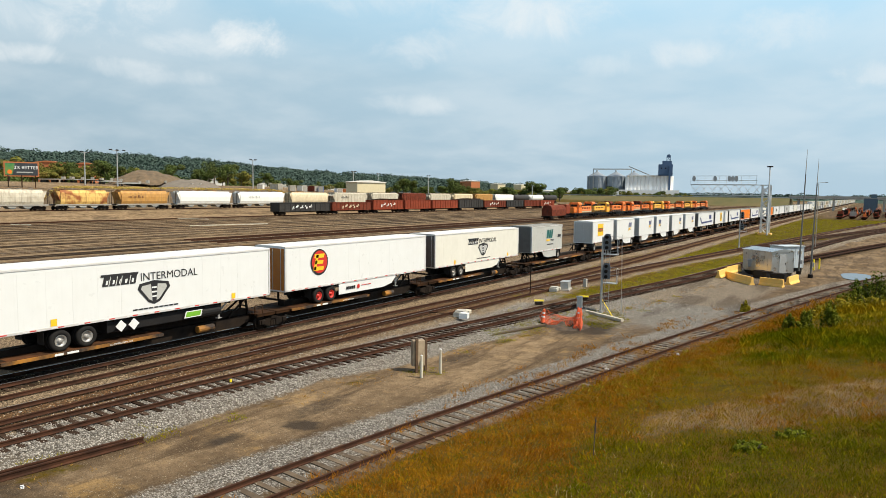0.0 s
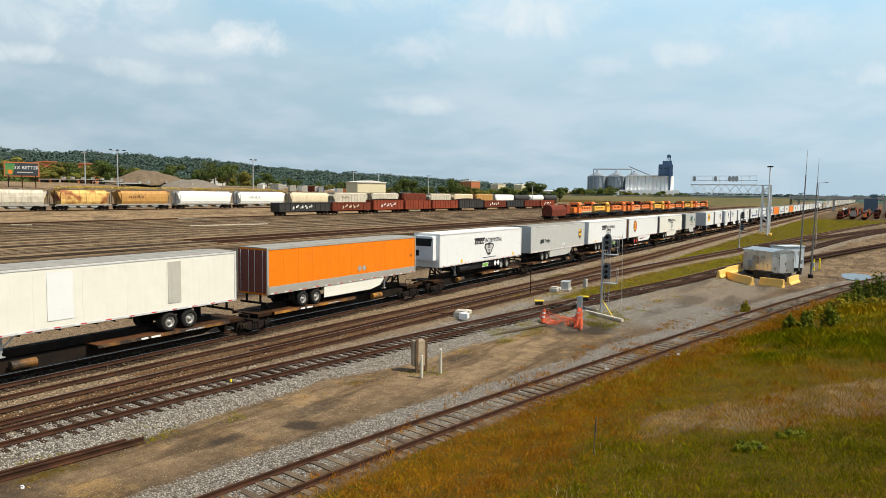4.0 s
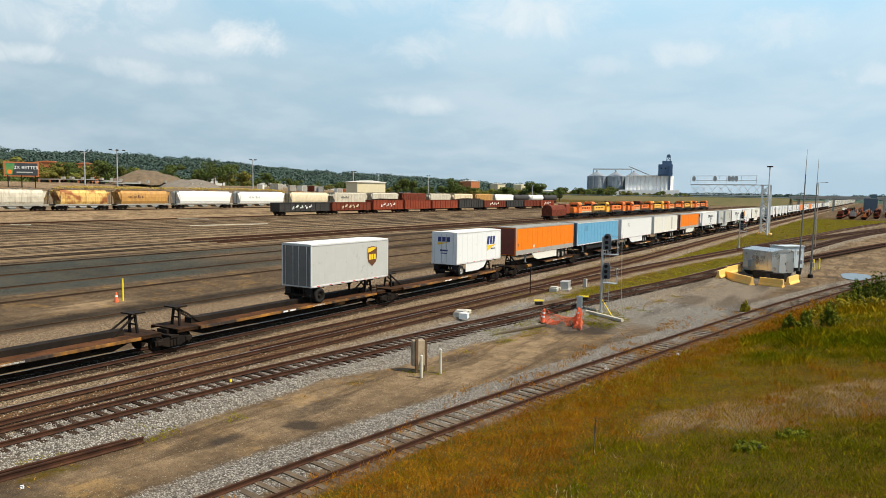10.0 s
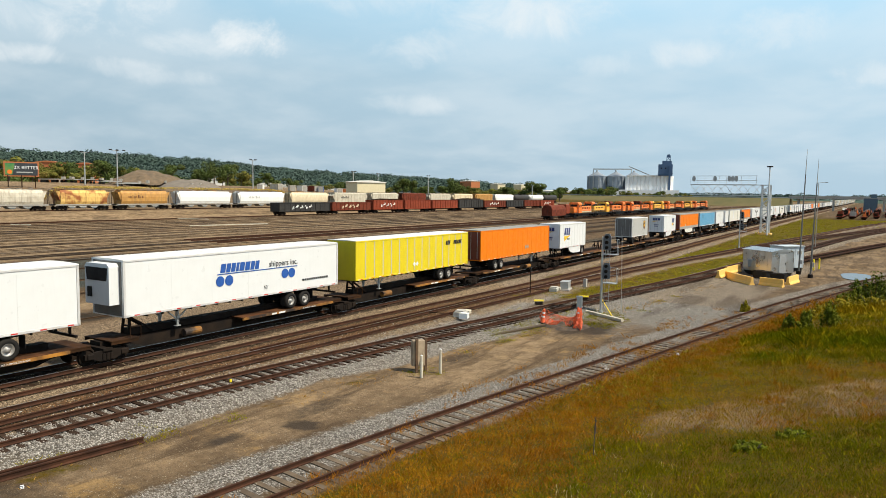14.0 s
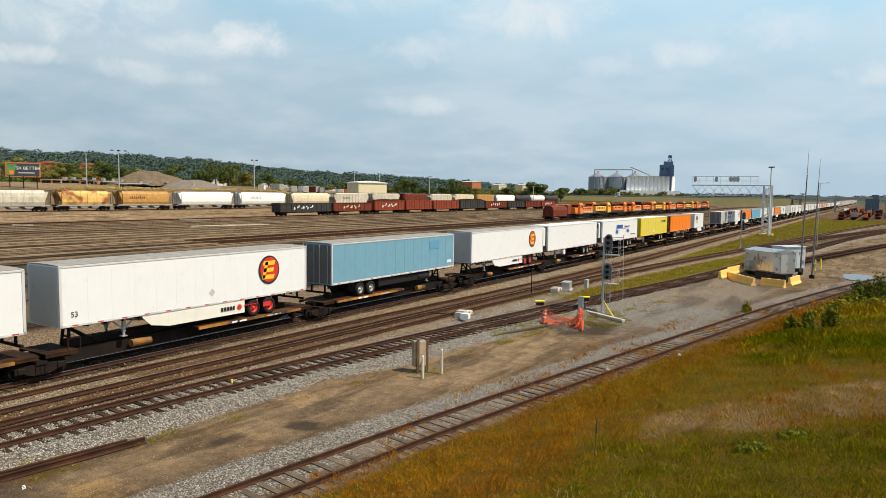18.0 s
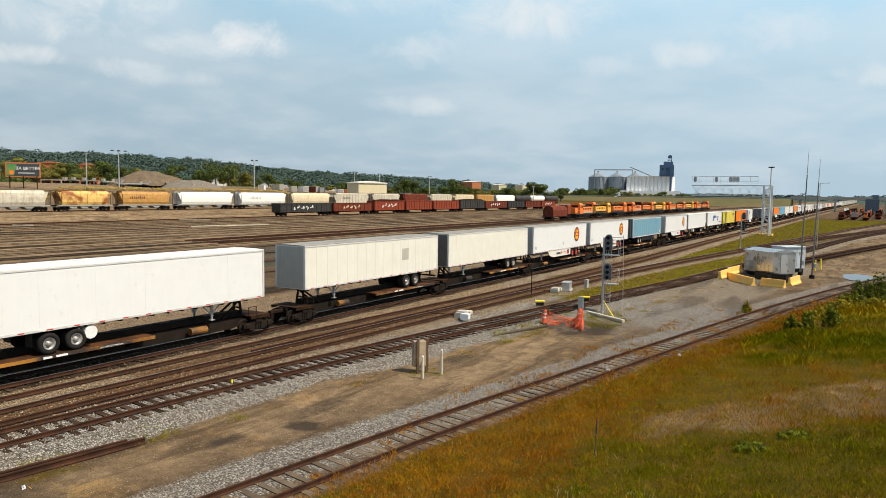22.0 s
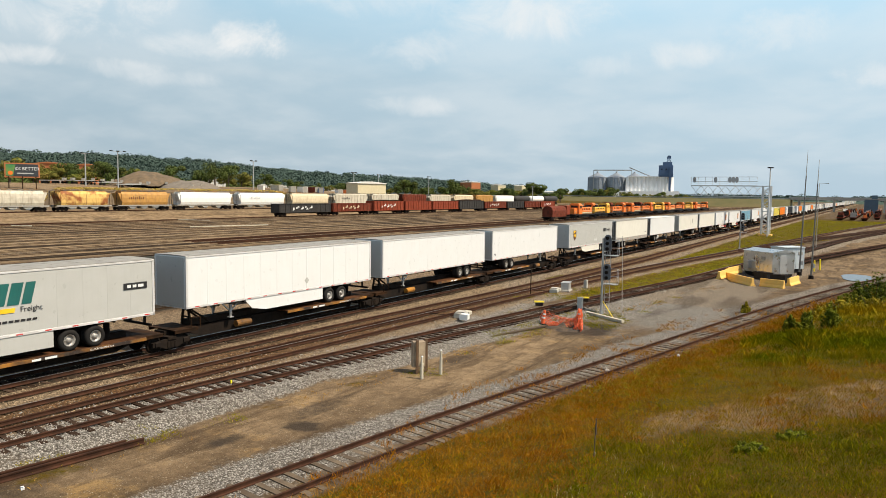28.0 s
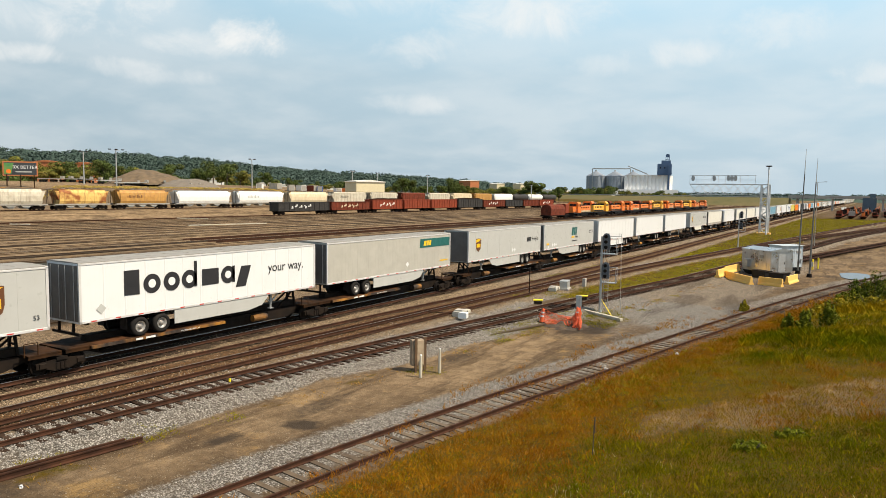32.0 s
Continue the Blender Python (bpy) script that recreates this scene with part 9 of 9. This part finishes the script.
tufts("tall_weeds", "loose taller yellow-green weeds on the bank", lambda x, y: keep_tall(x, y) * (0.25 + 0.75 * field("green", x, y)), 30000, 9, 0.22, 0.13, BRIGHT_WEED, 23, (18, 44, 7, 44), 0.28, 0.6)
tufts("tall_weeds", "loose taller rust-brown weeds on the bank", lambda x, y: keep_tall(x + 6, y) * (1 - field("green", x, y)), 30000, 9, 0.25, 0.14, DRY, 24, (17, 44, 7, 60), 0.28, 0.65)
tufts("seed_heads", "pale seed heads and small flowers in green grass", keep_seed, 16000, 3, 0.19, 0.12, SEED, 14, (20, 40, 7, 26), 0.25, 0.8)


def keep_strip(x, y):
    return 0.8 * (field("cover", x, y) > 0.45)


tufts("strip_grass", "low green grass between the tracks", keep_strip, 34000, 7, 0.15, 0.18, STRIP, 11, (3, 24, 30, 130))
tufts("strip_grass", "low green grass strip farther along the tracks", keep_strip, 26000, 6, 0.24, 0.3, STRIP, 12, (6, 40, 130, 330))


def keep_verge(x, y):
    side = field("side", x, y)
    return (side > 2.5) * (side < 4.2) * (0.5 + field("patch", x, y))


WEED_SPOTS = ((14.4, 46.8, 1.6), (13.2, 42.6, 1.3), (16.4, 47.4, 1.5), (15.5, 50.6, 1.7), (13.5, 29.1, 0.7), (14.4, 29.2, 0.45), (12.6, 39.6, 1.0), (17.0, 49.6, 1.0), (13.0, 48.8, 0.9), (9.0, 57.6, 1.2), (7.2, 54.0, 1.0), (9.6, 62.0, 1.3), (10.5, 15.6, 0.8), (11.2, 18.6, 0.7), (9.9, 12.0, 0.6), (17.6, 54.5, 0.5))


def keep_spots(x, y):
    near = np.min([np.hypot(x - a, (y - b) / 1.5) / r for a, b, r in WEED_SPOTS], 0)
    return 0.9 * (1 - rise(0.4, 1.1, near + 0.5 * field("fine", x, y))) * (np.abs(field("side", x, y)) > 1.4)


def keep_spur(x, y):
    off = field("spur", x, y)
    return (np.abs(off) < 1.5) * (0.06 + 0.55 * rise(-0.5, 1.2, off)) * rise(12, 30, y) * (0.4 + field("fine", x, y + 4))


tufts("trackside_weeds", "low olive weeds round the pit and posts", keep_spots, 20000, 12, 0.11, 0.13, BRIGHT_WEED, 21, (6, 20, 10, 66), 0.5, 0.9)
tufts("spur_grass", "dry grass growing between the old spur rails", keep_spur, 26000, 6, 0.13, 0.10, DRY, 22, (16, 36, 8, 90), 0.6, 1.1)
tufts("verge_grass", "sparse yellowing grass at the foot of the ballast", keep_verge, 5000, 5, 0.13, 0.10, STRAW, 13, (8, 22, 8, 75))


def bush(x, y, h, w, seed, material, label):
    t = thing("bush", label, "bush", "bushes on the bank", at=(x, y, gz(x, y) - 0.05))
    g = np.random.default_rng(seed)
    s = Shape()
    for k in range(7):
        a = g.uniform(0, 6.28)
        s.cyl((0, 0, 0), (math.cos(a) * w * 0.3, math.sin(a) * w * 0.3, h * g.uniform(0.5, 0.9)), 0.03, 0.012, 5)
    part("stems", s.mesh("stems", BARK), t)
    cs, rs = [], []
    for k in range(22):  # upright sprays of leaves, the tall ones in the middle
        u, v = g.normal(size=2) * w * 0.24
        top = h * (1.1 - 0.9 * min(1.0, math.hypot(u, v) / (0.6 * w))) * g.uniform(0.55, 1.15)
        for q in range(2):
            cs.append((u + g.normal() * 0.06, v + g.normal() * 0.06, top * g.uniform(0.25, 0.95)))
            rs.append((w * g.uniform(0.05, 0.12),) * 2 + (h * g.uniform(0.12, 0.3),))
    v, f = leaf_cloud(cs, rs, 2600, 0.055 + 0.012 * h, seed)
    part("leaves", mesh_of("leaves", v, f, material), t)


BUSH = leaf_material("bush_leaves", (0.022, 0.042, 0.005), (0.085, 0.11, 0.012), (0.08, 0.085, 0.010))
BUSH_L = leaf_material("fresh_green_leaves", (0.05, 0.075, 0.006), (0.15, 0.165, 0.014), (0.15, 0.14, 0.010))
BUSH_Y = leaf_material("yellowing_leaves", (0.13, 0.12, 0.010), (0.34, 0.27, 0.02), (0.22, 0.17, 0.02))
for k, (x, y, h, w, m, lb) in enumerate((
        (32.9, 66.0, 2.3, 4.2, BUSH, "dense dark green bush on the bank edge"), (34.8, 70.0, 2.8, 5.2, BUSH, "dense dark green bush on the bank"), (31.6, 64.5, 1.6, 2.4, BUSH_L, "leafy green bush beside the spur"),
        (31.0, 59.5, 1.1, 3.4, BUSH_Y, "yellow-green goldenrod clump on the bank"), (32.8, 60.0, 1.2, 3.4, BUSH_Y, "yellow-green goldenrod clump on the bank"), (29.6, 58.0, 0.9, 2.4, BUSH_Y, "low yellowing weed clump beside the spur"),
        (29.3, 50.0, 1.6, 1.0, BUSH_L, "upright green shrub on the bank"), (30.6, 51.0, 1.7, 1.2, BUSH_L, "upright green shrub on the bank"), (28.2, 51.4, 1.2, 1.0, BUSH_L, "upright green shrub among brown grass"),
        (24.4, 58.6, 1.0, 0.6, BUSH_Y, "small sapling beside the spur track"), 
        (29.9, 22.0, 0.34, 0.9, BUSH_L, "low green weed clump in the grass"), (30.9, 23.8, 0.3, 1.0, BUSH_L, "low green weed clump in the grass"))):
    bush(x, y, h, w, 100 + k, m, lb)
st = thing("weed_stalk", "single dead mullein stalk standing in grass", "weed", at=(25.6, 20.4, gz(25.6, 20.4)))
part("stalk", Shape().cyl((0, 0, -0.05), (0.03, 0.02, 1.2), 0.022, 0.012, 6).cyl((0.03, 0.02, 0.75), (0.04, 0.02, 1.25), 0.035, 0.015, 7).mesh("stalk", BARK), st)


# ---- loose stones on the ballast, the nearest ones real ----
def stones(name, label, lines, n, dark, pale, seed):
    g = np.random.default_rng(seed)
    y = 8 + 62 * g.random(n) ** 1.5
    pick = g.integers(0, len(lines), n)
    x = np.array([lines[k](b) for k, b in zip(pick, y)]) + g.normal(size=n) * 1.25
    ok = np.array([zone(a, b)[0] > 0.6 for a, b in zip(x, y)])
    x, y = x[ok], y[ok]
    n = len(x)
    r = g.uniform(0.018, 0.04, n)
    base = np.array([(1, 0, 0), (-1, 0, 0), (0, 1, 0), (0, -1, 0), (0, 0, 1), (0, 0, -1)], float)
    tri = np.array([(0, 2, 4), (2, 1, 4), (1, 3, 4), (3, 0, 4), (2, 0, 5), (1, 2, 5), (3, 1, 5), (0, 3, 5)])
    z = np.array([ground_z(a, b) for a, b in zip(x, y)]) + r * 0.4
    v = (np.stack([x, y, z], 1)[:, None, :] + base[None] * r[:, None, None] * g.uniform(0.6, 1.4, (n, 6, 1)) + g.normal(size=(n, 6, 3)) * r[:, None, None] * 0.15).reshape(-1, 3)
    f = (tri[None] + 6 * np.arange(n)[:, None, None]).reshape(-1, 3)
    m, nt, b = tree_of(name)
    geo = nt.nodes.new("ShaderNodeNewGeometry")
    link(nt, mix(nt, geo.outputs["Random Per Island"], dark, pale), b.inputs["Base Color"])
    b.inputs["Roughness"].default_value = 0.9
    thing(name, label, "gravel", me=mesh_of(name, v, f, m), kind="stuff")


stones("ballast_stones", "clean crushed grey ballast stones", (LINE_A, lambda y: LINE_A(y) + 1.2, lambda y: LINE_SPUR(y) - 1.8, lambda y: LINE_B(y) + 2.0), 18000, (0.10, 0.09, 0.08), (0.42, 0.39, 0.35), 3)
stones("rusty_stones", "rust-stained crushed ballast stones", (LINE_MAIN, LINE_D, LINE_B), 9000, (0.035, 0.022, 0.012), (0.34, 0.25, 0.155), 4)


# ---- what moves: the whole train, away from the viewer ----
RUN = [(0, 0.0), (2, 35.9), (4, 71.97), (6, 107.79), (8, 143.19), (10, 178.28), (12, 213.72), (14, 249.61), (16, 285.31), (18, 320.2), (20, 354.73), (22, 389.37), (24, 423.75), (26, 457.5), (28, 490.95), (30, 524.21), (32, 557.14)]


def motions():
    for ob, y, x, z in TRAIN:
        walk(ob, [(t, pose(x, y + s, z)) for t, s in RUN])


motions()
